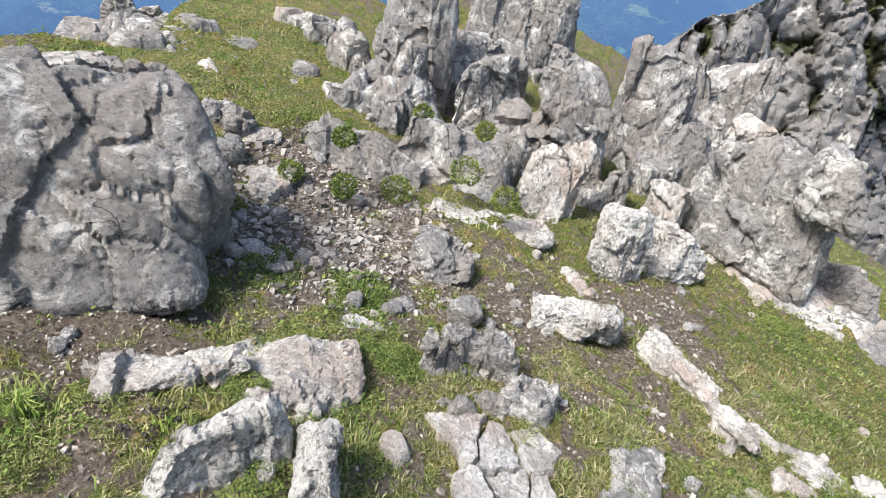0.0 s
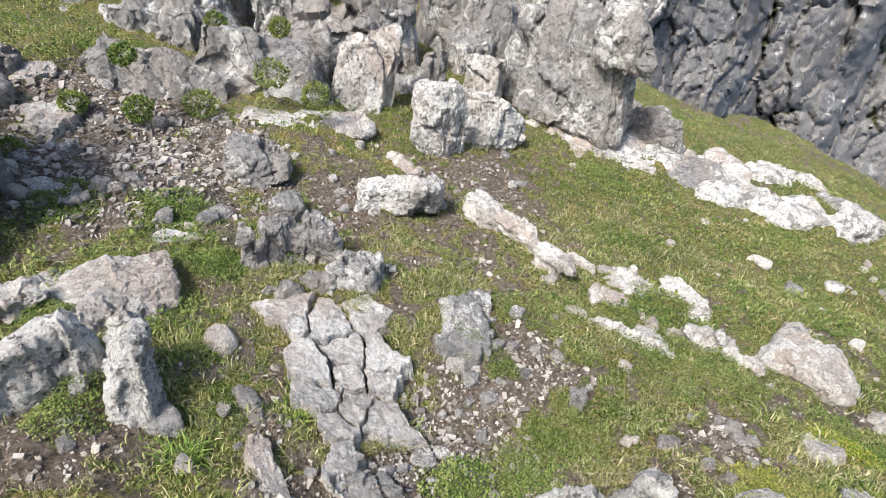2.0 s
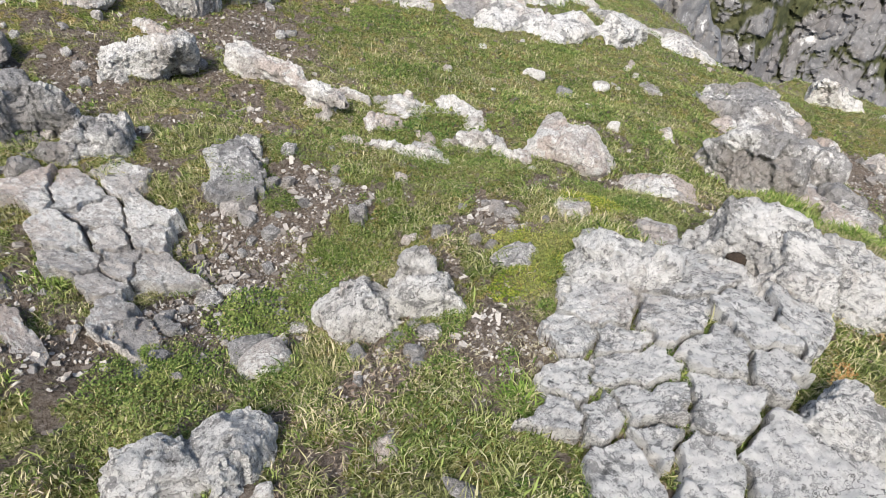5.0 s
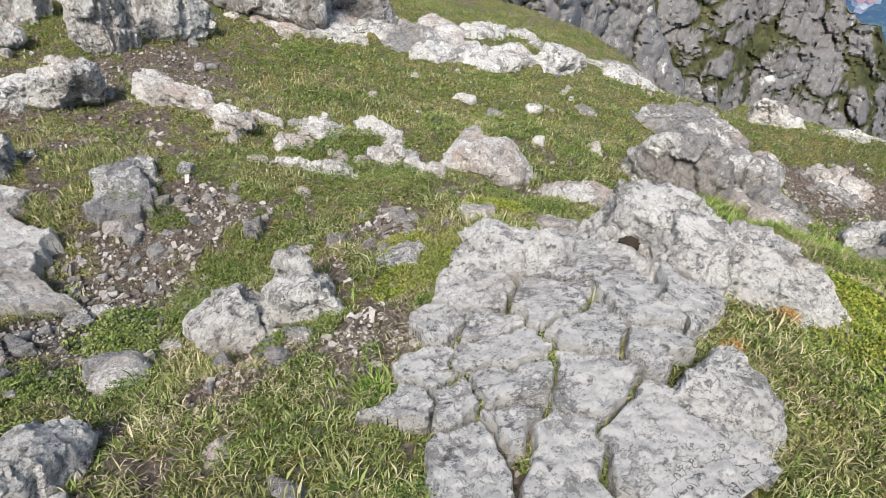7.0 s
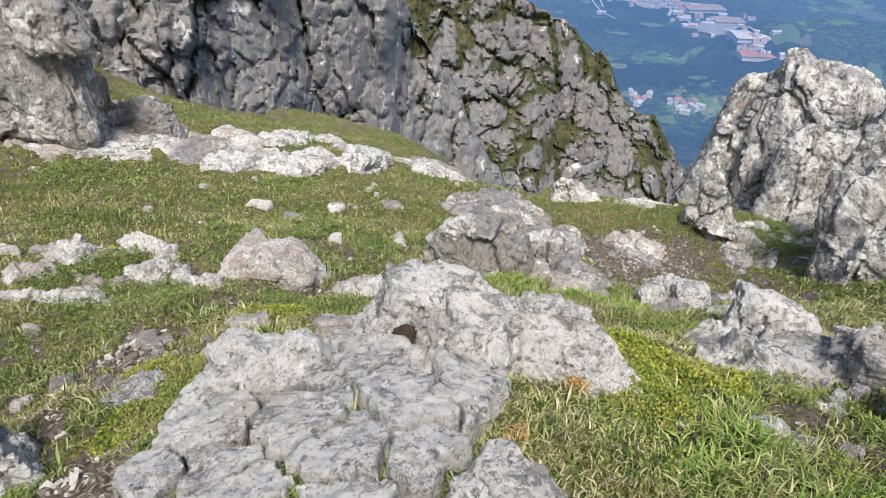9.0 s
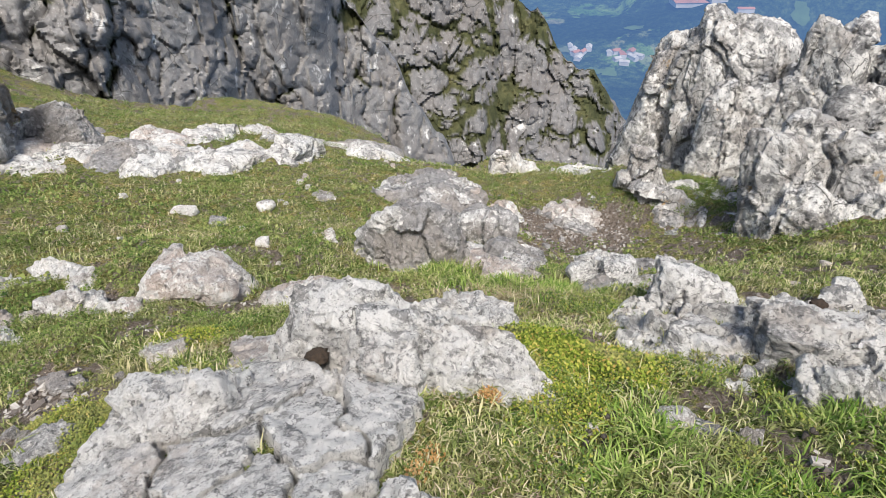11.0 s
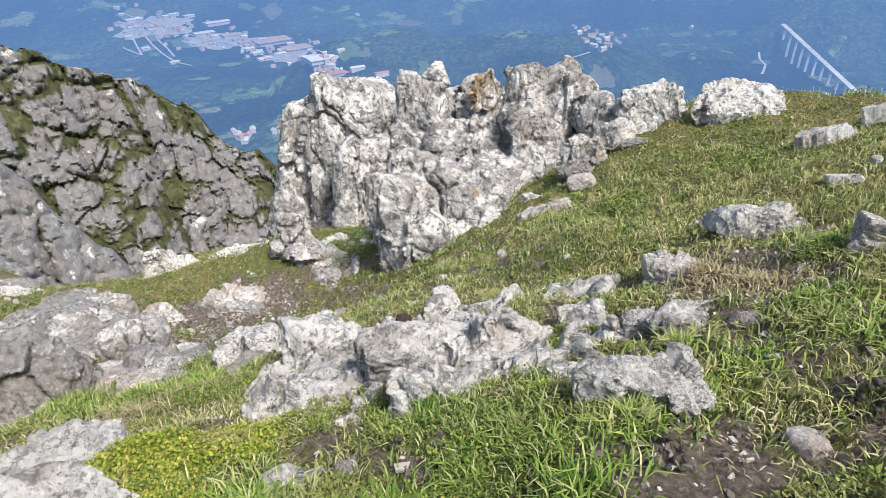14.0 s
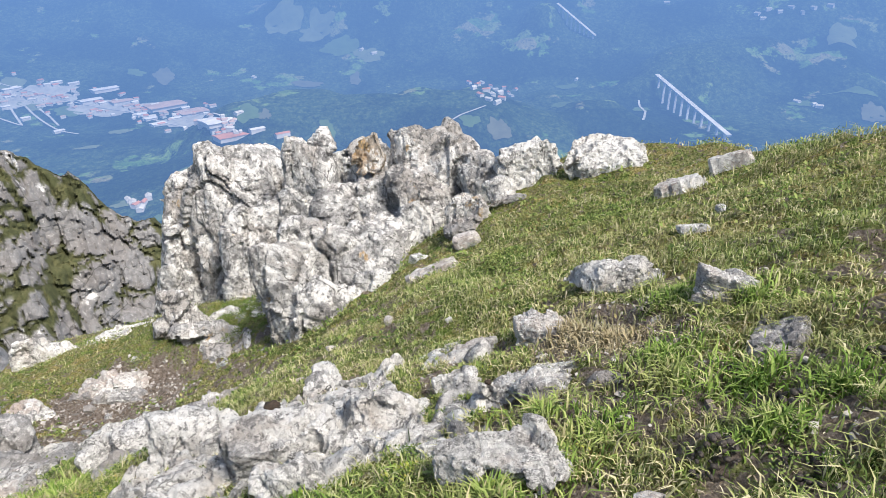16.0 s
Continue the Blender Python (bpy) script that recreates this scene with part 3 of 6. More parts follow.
# ---- the turf sheet ----
xs = np.concatenate([(-16, -12, -9, -7, -5.5, -4.4), np.linspace(-3.4, -1.05, 55), np.linspace(-1, 3.4, 285), np.linspace(3.45, 7.2, 95), (8, 9, 11, 14, 18)])
ys = np.concatenate([(-16, -12, -9, -7, -5.5, -4.5), np.linspace(-3.6, -1.45, 50), np.linspace(-1.4, 2.6, 260), np.linspace(2.65, 6.6, 100), (7.4, 8.4, 10, 13, 17)])
gx, gy = [a.ravel() for a in np.meshgrid(xs, ys, indexing="ij")]
turf_mesh = mesh_of("ground", np.stack([gx, gy, ground(gx, gy)], -1), grid_faces(len(xs), len(ys))[:, ::-1][:, ::-1], SOIL)
turf_mesh.flip_normals() if turf_mesh.polygons[0].normal.z < 0 else None
turf_mesh.attributes.new("bare", "FLOAT", "POINT").data.foreach_set("value", bare(gx, gy).astype(np.float32))
tagged(new("ground", turf_mesh), "short mountain turf with patches of bare brown soil", "ground", "", "structure")

# ---- the cliffs across the gully ----


def cliff_sheet(az0, az1, at, radii, tops, lean, na, nv, grain, seed, mat, layers, tall, ledges, rough=1.0):
    """A cliff round the meadow: radius and top by bearing, broken into joint blocks, with a back to it and turf on its ledges."""
    az = np.linspace(az0, az1, na)[:, None] * np.ones((1, nv))
    sight = np.linspace(-46, max(tops) + 9, nv)[None, :] * np.ones((na, 1))
    line = np.stack([az.ravel(), 0 * az.ravel(), 0 * az.ravel()], -1)
    r0 = np.interp(az, at, radii) * (1 + 0.04 * fbm(line / 6, 3, seed).reshape(az.shape))
    top = np.interp(az, at, tops) + 0.6 * fbm(line / 1.7, 4, seed + 1).reshape(az.shape)
    rise, back = (np.minimum(sight, top) + 46) / (top + 46), np.clip((sight - top) / 8, 0, 1.2)
    r1 = r0 * (1 + lean * (rise - 0.6))
    z = 0.5 + r1 * np.tan(np.radians(-46 + (top + 46) * rise)) - back ** 2 * 0.4 * r0
    r = r1 + back * 0.3 * r0
    P = np.stack([(0.8 + r * np.cos(np.radians(az))).ravel(), (-0.4 + r * np.sin(np.radians(az))).ravel(), z.ravel()], -1)
    P0 = P / grain
    warp = 0.22 * np.stack([fbm(P0 * 0.9, 3, seed + k) for k in (2, 13, 24)], -1)
    out = 0.7 * fbm(P0 * 0.35, 3, seed + 8)
    gap = 0 * out
    for k, (scale, size, bulge, crack) in enumerate(layers):
        n1, n2, cid, tilt = cells((P0 + warp) * np.array([scale, scale, tall * scale]), seed + 20 * k)
        joint = np.exp(-((n2 - n1) / 0.07) ** 2)
        out = out + size * (0.8 * (cid - 0.5) + 0.5 * tilt - bulge * n1 ** 2 - crack * joint)
        gap = gap + size * (joint + 0.7 * smooth(0.35, 0.9, n1) - 0.5 * (cid - 0.5))
    out = out + 0.05 * fbm(P0 * 9, 3, seed + 31, 0.6)
    turf = smooth(0.5, 0.72, gap + 0.7 * fbm(P0 * np.array([0.5, 0.5, 1.1]), 4, seed + 40, 0.6) + ledges)
    out = out - 0.12 * turf
    way = np.stack([-np.cos(np.radians(az)).ravel(), -np.sin(np.radians(az)).ravel(), 0.3 + 0 * az.ravel()], -1)
    me = crisp(mesh_of("cliff", P + way * (out * grain * rough)[:, None], grid_faces(na, nv), mat), 48)
    me.attributes.new("turf", "FLOAT", "POINT").data.foreach_set("value", turf.astype(np.float32))
    return me


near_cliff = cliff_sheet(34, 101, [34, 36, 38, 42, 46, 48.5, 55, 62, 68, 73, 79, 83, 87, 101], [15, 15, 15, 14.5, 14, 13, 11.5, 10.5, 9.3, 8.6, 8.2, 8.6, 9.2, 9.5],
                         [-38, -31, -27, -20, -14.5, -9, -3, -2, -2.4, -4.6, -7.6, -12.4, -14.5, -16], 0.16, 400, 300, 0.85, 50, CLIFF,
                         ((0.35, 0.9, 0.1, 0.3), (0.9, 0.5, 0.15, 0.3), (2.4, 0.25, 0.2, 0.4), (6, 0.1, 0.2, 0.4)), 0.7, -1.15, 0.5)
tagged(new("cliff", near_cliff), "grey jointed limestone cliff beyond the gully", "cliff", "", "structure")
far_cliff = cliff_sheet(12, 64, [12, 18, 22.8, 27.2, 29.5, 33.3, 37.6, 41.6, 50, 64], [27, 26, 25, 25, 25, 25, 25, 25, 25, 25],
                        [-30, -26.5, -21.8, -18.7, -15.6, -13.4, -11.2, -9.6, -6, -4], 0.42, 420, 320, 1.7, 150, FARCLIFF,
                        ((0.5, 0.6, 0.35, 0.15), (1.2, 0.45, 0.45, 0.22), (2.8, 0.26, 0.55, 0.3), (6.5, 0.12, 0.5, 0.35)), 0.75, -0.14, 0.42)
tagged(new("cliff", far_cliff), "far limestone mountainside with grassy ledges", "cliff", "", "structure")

# ---- the valley far below ----


def valley(x, y):
    r, a = np.hypot(x, y), np.arctan2(y, x)
    z = -9 - 641 * smooth(4, 1500, r) ** 0.55
    p = np.stack([x, y, 0 * x], -1)
    far = smooth(1700, 2600, r)
    z = z + far * 150 * np.clip(fbm(p / 620, 3, 91), 0, 1) + smooth(3000, 4900, r) * (520 + 160 * fbm(p / 900, 3, 95))
    return z


rr = np.concatenate([np.linspace(6, 60, 12), np.geomspace(70, 1300, 30), np.linspace(1330, 4950, 190)])
ta = np.radians(np.concatenate([np.linspace(-60, 140, 320), np.linspace(143, 297, 50)]))
R, T = [a.ravel() for a in np.meshgrid(rr, np.append(ta, ta[0] + 2 * math.pi), indexing="ij")]
vx, vy = R * np.cos(T), R * np.sin(T)


def paint_haze(nt, bsdf):
    """Paints blue haze onto a far surface as emission that grows with distance."""
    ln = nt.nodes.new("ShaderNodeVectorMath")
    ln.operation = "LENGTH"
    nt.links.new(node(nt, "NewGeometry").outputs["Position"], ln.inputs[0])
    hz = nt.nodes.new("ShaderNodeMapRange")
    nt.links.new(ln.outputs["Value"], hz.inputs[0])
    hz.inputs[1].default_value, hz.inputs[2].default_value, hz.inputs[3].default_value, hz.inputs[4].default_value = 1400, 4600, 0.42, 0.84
    haze_glow = node(nt, "Emission", Color=(0.105, 0.21, 0.45, 1), Strength=0.84)
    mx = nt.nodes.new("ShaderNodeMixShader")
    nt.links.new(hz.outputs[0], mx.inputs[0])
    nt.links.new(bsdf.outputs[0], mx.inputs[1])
    nt.links.new(haze_glow.outputs[0], mx.inputs[2])
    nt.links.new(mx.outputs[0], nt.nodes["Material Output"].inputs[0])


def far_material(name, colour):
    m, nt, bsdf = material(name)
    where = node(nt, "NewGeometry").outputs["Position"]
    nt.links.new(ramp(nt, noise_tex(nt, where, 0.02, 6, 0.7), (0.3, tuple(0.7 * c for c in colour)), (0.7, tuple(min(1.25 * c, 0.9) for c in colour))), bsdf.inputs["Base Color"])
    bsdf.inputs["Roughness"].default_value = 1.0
    paint_haze(nt, bsdf)
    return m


def valley_material():
    m, nt, bsdf = material("valley with painted blue haze")
    where = node(nt, "NewGeometry").outputs["Position"]
    crowns = noise_tex(nt, where, 0.05, 9, 0.8)
    wood = ramp(nt, crowns, (0.36, (0.008, 0.02, 0.014)), (0.5, (0.035, 0.062, 0.032)), (0.64, (0.10, 0.14, 0.06)))
    # Broad dark patches: darker forest, with hill and cloud shadow painted in
    dark_wood_and_shadow = ramp(nt, noise_tex(nt, where, 0.0019, 7, 0.6), (0.45, grey(0)), (0.56, grey(0.9)))
    wood = mix(nt, dark_wood_and_shadow, wood, mix(nt, 1.0, wood, (0.28, 0.34, 0.42), "MULTIPLY"))
    cell = node(nt, "TexVoronoi", Scale=0.011)
    nt.links.new(mix(nt, 0.9, where, mix(nt, 1.0, node(nt, "TexNoise", Scale=0.004, Detail=3).outputs["Color"], (150.0, 150.0, 0.0), "MULTIPLY"), "ADD"), cell.inputs["Vector"])
    meadow = ramp(nt, cell.outputs["Color"], (0.2, (0.10, 0.20, 0.05)), (0.5, (0.18, 0.28, 0.08)), (0.8, (0.25, 0.24, 0.14)))
    meadow = mix(nt, ramp(nt, crowns, (0.40, grey(0.85)), (0.47, grey(0))), meadow, (0.02, 0.04, 0.02))
    share = ramp(nt, noise_tex(nt, where, 0.0034, 9, 0.66), (0.585, grey(0)), (0.61, grey(0.8)))
    nt.links.new(mix(nt, share, wood, meadow), bsdf.inputs["Base Color"])
    bsdf.inputs["Roughness"].default_value = 1.0
    bsdf.inputs["Specular IOR Level"].default_value = 0.0
    bump(nt, bsdf, noise_tex(nt, where, 0.0035, 8, 0.55), 1.0, 160.0)
    paint_haze(nt, bsdf)
    return m


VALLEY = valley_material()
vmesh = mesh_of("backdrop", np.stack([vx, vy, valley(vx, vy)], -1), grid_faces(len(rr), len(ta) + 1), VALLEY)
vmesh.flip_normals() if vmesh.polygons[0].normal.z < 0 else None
tagged(new("backdrop", vmesh), "wooded valley with fields far below, blue haze painted in", "valley", "", "structure")

EYE_AT = np.array([0.94, -0.75, 0.45])


def far_spot(bearing, drop):
    """Where a line of sight from the meadow meets the valley."""
    b, e = radians(bearing), radians(drop)
    way = np.array([math.cos(b) * math.cos(e), math.sin(b) * math.cos(e), math.sin(e)])
    d = np.linspace(900, 4900, 4000)
    p = EYE_AT + way * d[:, None]
    k = int(np.argmax(p[:, 2] < valley(p[:, 0], p[:, 1])))
    return p[k if k else -1]


FIELDS = {}


def field(bearing, drop, wide, deep, colour, seed):
    """An open field draped on the valley floor, with an uneven edge."""
    if colour not in FIELDS:
        FIELDS[colour] = far_material("far field", tuple(0.45 * c for c in colour))
    c = far_spot(bearing, drop)
    r = np.linalg.norm(c)
    w, d = r * radians(wide) * 0.28, 0.36 * min(r * radians(deep) / 2 / max(math.sin(radians(-drop)), 0.15), 260)
    u, a = [q.ravel() for q in np.meshgrid(np.linspace(0.02, 1, 8), np.linspace(0, 2 * math.pi, 41), indexing="ij")]
    ring = np.stack([np.cos(a) * 1.8, np.sin(a) * 1.8, 0 * a + seed], -1)
    u = u * (1 + 0.38 * fbm(ring, 3, seed, 0.45))
    b = radians(bearing)
    side, out = u * w * np.cos(a), u * d * np.sin(a)
    x, y = c[0] - math.sin(b) * side + math.cos(b) * out, c[1] + math.cos(b) * side + math.sin(b) * out
    me = mesh_of("field", np.stack([x, y, valley(x, y) + 4], -1), grid_faces(8, 41), FIELDS[colour])
    return tagged(new("field", me), "open field or pale factory ground on the valley floor", "field", "", "structure")


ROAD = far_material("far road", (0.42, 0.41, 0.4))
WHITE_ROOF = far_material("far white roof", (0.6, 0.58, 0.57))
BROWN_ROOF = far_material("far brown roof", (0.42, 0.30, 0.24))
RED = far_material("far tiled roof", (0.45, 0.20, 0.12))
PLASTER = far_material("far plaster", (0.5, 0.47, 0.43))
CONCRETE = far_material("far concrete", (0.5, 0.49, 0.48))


def ribbon(points, width, lift):
    pts = []
    for p, q in zip(points, points[1:]):
        pts += [p + (q - p) * k for k in np.linspace(0, 1, 8, endpoint=False)]
    pts = np.array(pts + [points[-1]])
    t = np.gradient(pts[:, :2], axis=0)
    t /= np.linalg.norm(t, axis=1)[:, None]
    s = np.stack([-t[:, 1], t[:, 0]], -1) * width / 2
    z = (valley(pts[:, 0], pts[:, 1]) + 6 if lift is None else pts[:, 2] + lift)[:, None]
    left, right = np.hstack([pts[:, :2] + s, z]), np.hstack([pts[:, :2] - s, z])
    return np.stack([left, right], 1).reshape(-1, 3), grid_faces(len(pts), 2)


def road(sights):
    v, f = ribbon([far_spot(*s) for s in sights], 9, None)
    return tagged(new("road", mesh_of("road", v, f, ROAD)), "pale road winding along the valley floor", "road", "", "structure")


def box_mesh(name, w, d, h, mat, gable=0.0):
    bm = bmesh.new()
    bmesh.ops.create_cube(bm, size=1, matrix=Matrix.Translation((0, 0, h / 2)) @ Matrix.Diagonal((w, d, h, 1)))
    if gable:
        bm.free()
        bm = bmesh.new()
        a = [bm.verts.new(p) for p in ((-w / 2, -d / 2, h), (w / 2, -d / 2, h), (w / 2, d / 2, h), (-w / 2, d / 2, h), (-w / 2, 0, h + gable), (w / 2, 0, h + gable))]
        for f in ((0, 1, 5, 4), (2, 3, 4, 5), (3, 0, 4), (1, 2, 5), (3, 2, 1, 0)):
            bm.faces.new([a[k] for k in f])
    me = bpy.data.meshes.new(name)
    bm.to_mesh(me)
    bm.free()
    me.materials.append(mat)
    return me


def built(name, label, group, at, turn, w, d, h, gable, wall_mat, roof_mat):
    ob = new(name)
    ob.location, ob.rotation_euler = at, (0, 0, turn)
    wall, roof = new("wall", box_mesh("wall", w, d, h + 6, wall_mat)), new("roof", box_mesh("roof", w * 1.06, d * 1.1, h, roof_mat, gable))
    wall.location = (0, 0, -6)
    wall.parent = roof.parent = ob
    return tagged(ob, label, "building", group)


def hall(bearing, drop, wide, deep, tone):
    at = far_spot(bearing, drop)
    w = 0.62 * np.linalg.norm(at) * radians(wide)
    mat = {"W": WHITE_ROOF, "B": BROWN_ROOF, "R": RED}[tone]
    label = {"W": "long factory hall with a white roof", "B": "factory hall with a brown roof", "R": "long factory hall with a red-brown roof"}[tone]
    return built("factory_hall", label, "factory halls in the valley", at, radians(bearing - 68), w, w * float(deep), 9, 4, PLASTER, mat)


def house(bearing, drop, roof_mat, seed):
    at, r = far_spot(bearing, drop), random.Random(seed)
    return built("house", "small village house in the valley", "village houses", at, r.uniform(0, 3), r.uniform(20, 34), r.uniform(14, 20), r.uniform(7, 11), 5, PLASTER, roof_mat)


def viaduct(start, end, piers):
    a, b = far_spot(*start), far_spot(*end)
    a[2], b[2] = a[2] + 34, b[2] + 26
    ob = new("viaduct")
    ob.location = a
    v, f = ribbon([a, b], 20, 0)
    low = v.copy()
    low[:, 2] -= 4
    n = len(v)
    edge = np.arange(0, n - 2, 2)
    f = np.concatenate([f, f[:, ::-1] + n, np.stack([edge, edge + 2, edge + 2 + n, edge + n], -1), np.stack([edge + 1, edge + 1 + n, edge + 3 + n, edge + 3], -1)])
    deck = new("deck", mesh_of("deck", np.concatenate([v, low]) - a, f, CONCRETE, False))
    deck.parent = ob
    for k in range(piers):
        p = a + (b - a) * (k + 0.5) / piers
        h = max(float(p[2] - valley(p[:1], p[1:2])[0]), 12)
        pier = new("pier", box_mesh("pier", 6, 9, h + 8, CONCRETE))
        pier.parent = ob
        pier.location = Vector(p - a) + Vector((0, 0, -h - 11))
    return tagged(ob, "long concrete motorway viaduct on tall piers", "viaduct")


field(21.74, -8.99, 3.06, 2.55, (0.22, 0.23, 0.14), 500)
field(15.51, -12.42, 3.58, 2.04, (0.15, 0.25, 0.07), 501)
field(21.27, -16.48, 2.55, 0.82, (0.15, 0.25, 0.07), 502)
field(24.01, -20.14, 3.58, 1.33, (0.17, 0.28, 0.07), 503)
field(8.98, -14.18, 2.55, 1.23, (0.15, 0.25, 0.07), 504)
field(11.80, -5.25, 4.60, 1.53, (0.27, 0.33, 0.16), 505)
field(9.12, -6.24, 5.62, 1.33, (0.27, 0.33, 0.16), 506)
field(7.32, -7.44, 5.62, 1.23, (0.15, 0.25, 0.07), 507)
field(4.96, -8.21, 4.60, 0.82, (0.27, 0.33, 0.16), 508)
field(-12.64, -10.95, 3.58, 0.82, (0.15, 0.25, 0.07), 509)
field(-12.25, -12.38, 3.58, 1.02, (0.15, 0.25, 0.07), 510)
field(-9.71, -11.33, 1.74, 0.51, (0.15, 0.25, 0.07), 511)
field(-6.75, -14.75, 3.58, 1.53, (0.22, 0.23, 0.14), 512)
field(-18.93, -12.61, 2.04, 0.92, (0.15, 0.25, 0.07), 513)
field(-32.73, -6.33, 3.58, 1.12, (0.27, 0.33, 0.16), 514)
field(-34.30, -10.05, 5.62, 0.72, (0.15, 0.25, 0.07), 515)
field(-31.11, -11.30, 3.06, 0.51, (0.15, 0.25, 0.07), 516)
field(-35.96, -11.80, 3.06, 1.33, (0.22, 0.23, 0.14), 517)
field(-3.91, -13.91, 3.06, 0.82, (0.15, 0.25, 0.07), 518)
field(14.17, -12.67, 2.04, 1.23, (0.22, 0.23, 0.14), 519)
field(6.08, -10.05, 1.53, 2.04, (0.22, 0.23, 0.14), 520)
field(10.50, -10.31, 4.60, 0.82, (0.22, 0.23, 0.14), 521)
field(28.21, -13.72, 3.58, 0.72, (0.27, 0.33, 0.16), 522)
field(31.17, -10.00, 2.55, 1.12, (0.27, 0.33, 0.16), 523)
field(29.12, -10.90, 3.06, 1.02, (0.15, 0.25, 0.07), 524)
field(32.22, -8.44, 3.06, 0.61, (0.27, 0.33, 0.16), 525)
# Pale concrete ground under the factory halls, laid with field()
field(31.07, -9.60, 9.57, 2.00, (0.72, 0.72, 0.68), 526)
field(25.95, -11.07, 10.85, 2.76, (0.72, 0.72, 0.68), 527)
field(20.66, -12.55, 9.57, 2.29, (0.72, 0.72, 0.68), 528)
field(23.74, -8.47, 2.55, 0.51, (0.15, 0.25, 0.07), 529)
field(25.94, -12.84, 3.06, 0.72, (0.27, 0.33, 0.16), 530)
field(22.89, -20.14, 3.06, 1.53, (0.17, 0.28, 0.07), 531)
field(17.86, -19.69, 3.06, 1.02, (0.15, 0.25, 0.07), 532)
field(26.85, -18.54, 3.06, 1.02, (0.27, 0.33, 0.16), 533)
road([(33.57, -10.78), (32.31, -11.51), (32.69, -10.21), (31.76, -10.13), (31.38, -10.81), (29.86, -12.30), (28.76, -12.67)])
road([(32.91, -8.36), (30.97, -9.20), (28.21, -10.37), (24.78, -11.42), (20.77, -13.14), (16.77, -14.10)])
road([(30.92, -10.45), (30.34, -11.16), (29.94, -11.85)])
road([(-0.78, -15.11), (-2.36, -13.90), (-5.43, -12.70)])
road([(-18.66, -11.92), (-19.33, -12.82), (-19.23, -13.53)])
viaduct((-11.28, -4.66), (-14.57, -7.05), 9)
viaduct((-19.89, -10.26), (-26.30, -14.71), 11)
hall(18.26, -12.88, 3.78, 1.0, "W")
hall(22.16, -11.17, 4.60, 0.8, "B")
hall(20.10, -11.92, 3.58, 0.8, "B")
hall(17.21, -14.20, 4.39, 0.6, "R")
hall(23.40, -12.12, 1.53, 0.8, "W")
hall(24.00, -11.73, 1.33, 0.8, "W")
hall(22.89, -12.63, 1.74, 0.8, "W")
hall(26.22, -9.52, 3.06, 0.5, "W")
hall(25.23, -10.58, 2.55, 0.6, "B")
hall(27.39, -10.25, 2.55, 0.6, "W")
hall(28.24, -8.89, 1.33, 0.5, "W")
hall(29.34, -8.69, 1.23, 0.5, "W")
hall(29.93, -8.79, 1.02, 0.5, "W")
hall(32.32, -8.84, 2.04, 0.5, "W")
hall(31.04, -9.48, 2.04, 0.5, "B")
hall(24.33, -11.25, 1.53, 0.5, "B")
hall(21.51, -12.32, 1.53, 0.6, "W")
hall(15.06, -13.88, 2.04, 0.5, "W")
hall(12.94, -14.44, 2.04, 0.4, "R")
hall(30.05, -12.27, 1.23, 0.6, "W")
hall(32.00, -11.01, 1.02, 0.8, "W")
town = random.Random(77)
for k in range(120):
    along = town.uniform(0, 1)
    at_bearing, at_drop = 33.5 - 17 * along + town.gauss(0, 0.5), -8.9 - 4.4 * along + town.gauss(0, 0.55)
    if k % 2:
        hall(at_bearing, at_drop, town.uniform(0.35, 1.1), town.uniform(0.35, 0.8), town.choice("WWBBR"))
    else:
        house(at_bearing, at_drop, town.choice((RED, PLASTER, BROWN_ROOF)), 800 + k)
house(25.91, -18.86, RED, 600)
house(25.62, -19.15, PLASTER, 604)
house(26.12, -18.60, PLASTER, 608)
house(22.45, -18.49, RED, 612)
house(21.16, -18.35, RED, 616)
house(21.85, -18.72, RED, 620)
house(23.00, -18.64, PLASTER, 624)
house(22.28, -19.04, PLASTER, 628)
house(20.93, -18.86, PLASTER, 632)
house(26.42, -18.36, PLASTER, 636)
house(25.30, -18.74, RED, 640)
house(20.42, -18.69, PLASTER, 644)
house(21.59, -19.33, PLASTER, 648)
house(24.81, -18.35, PLASTER, 652)
house(-6.22, -11.25, PLASTER, 656)
house(-5.81, -11.01, RED, 660)
house(-6.62, -11.54, PLASTER, 664)
house(-7.02, -11.16, RED, 668)
house(-7.43, -11.54, RED, 672)
house(-6.02, -11.73, PLASTER, 676)
house(-5.41, -11.35, RED, 680)
house(-6.84, -12.02, RED, 684)
house(-6.44, -12.41, PLASTER, 688)
house(-4.65, -10.87, RED, 692)
house(-5.05, -10.68, PLASTER, 696)
house(-7.69, -11.83, PLASTER, 700)
house(-8.02, -11.25, RED, 704)
house(-4.91, -11.73, RED, 708)
house(-5.68, -12.12, PLASTER, 712)
house(-3.90, -10.67, RED, 716)
house(-4.30, -11.15, PLASTER, 720)
house(-13.27, -10.33, PLASTER, 724)
house(5.42, -7.73, PLASTER, 728)
house(4.37, -8.05, PLASTER, 732)
house(14.67, -9.51, PLASTER, 736)
house(-31.90, -11.31, PLASTER, 740)
house(-32.31, -11.40, PLASTER, 744)
house(-30.70, -11.21, PLASTER, 748)
house(-27.43, -4.56, PLASTER, 752)
house(-28.24, -4.70, PLASTER, 756)
house(-28.94, -4.36, PLASTER, 760)
house(-29.77, -4.74, PLASTER, 764)
house(-30.45, -4.41, PLASTER, 768)
house(-26.71, -4.90, PLASTER, 772)
house(-27.16, -5.21, PLASTER, 776)
house(-31.51, -4.23, PLASTER, 780)
house(-19.96, -4.16, PLASTER, 784)
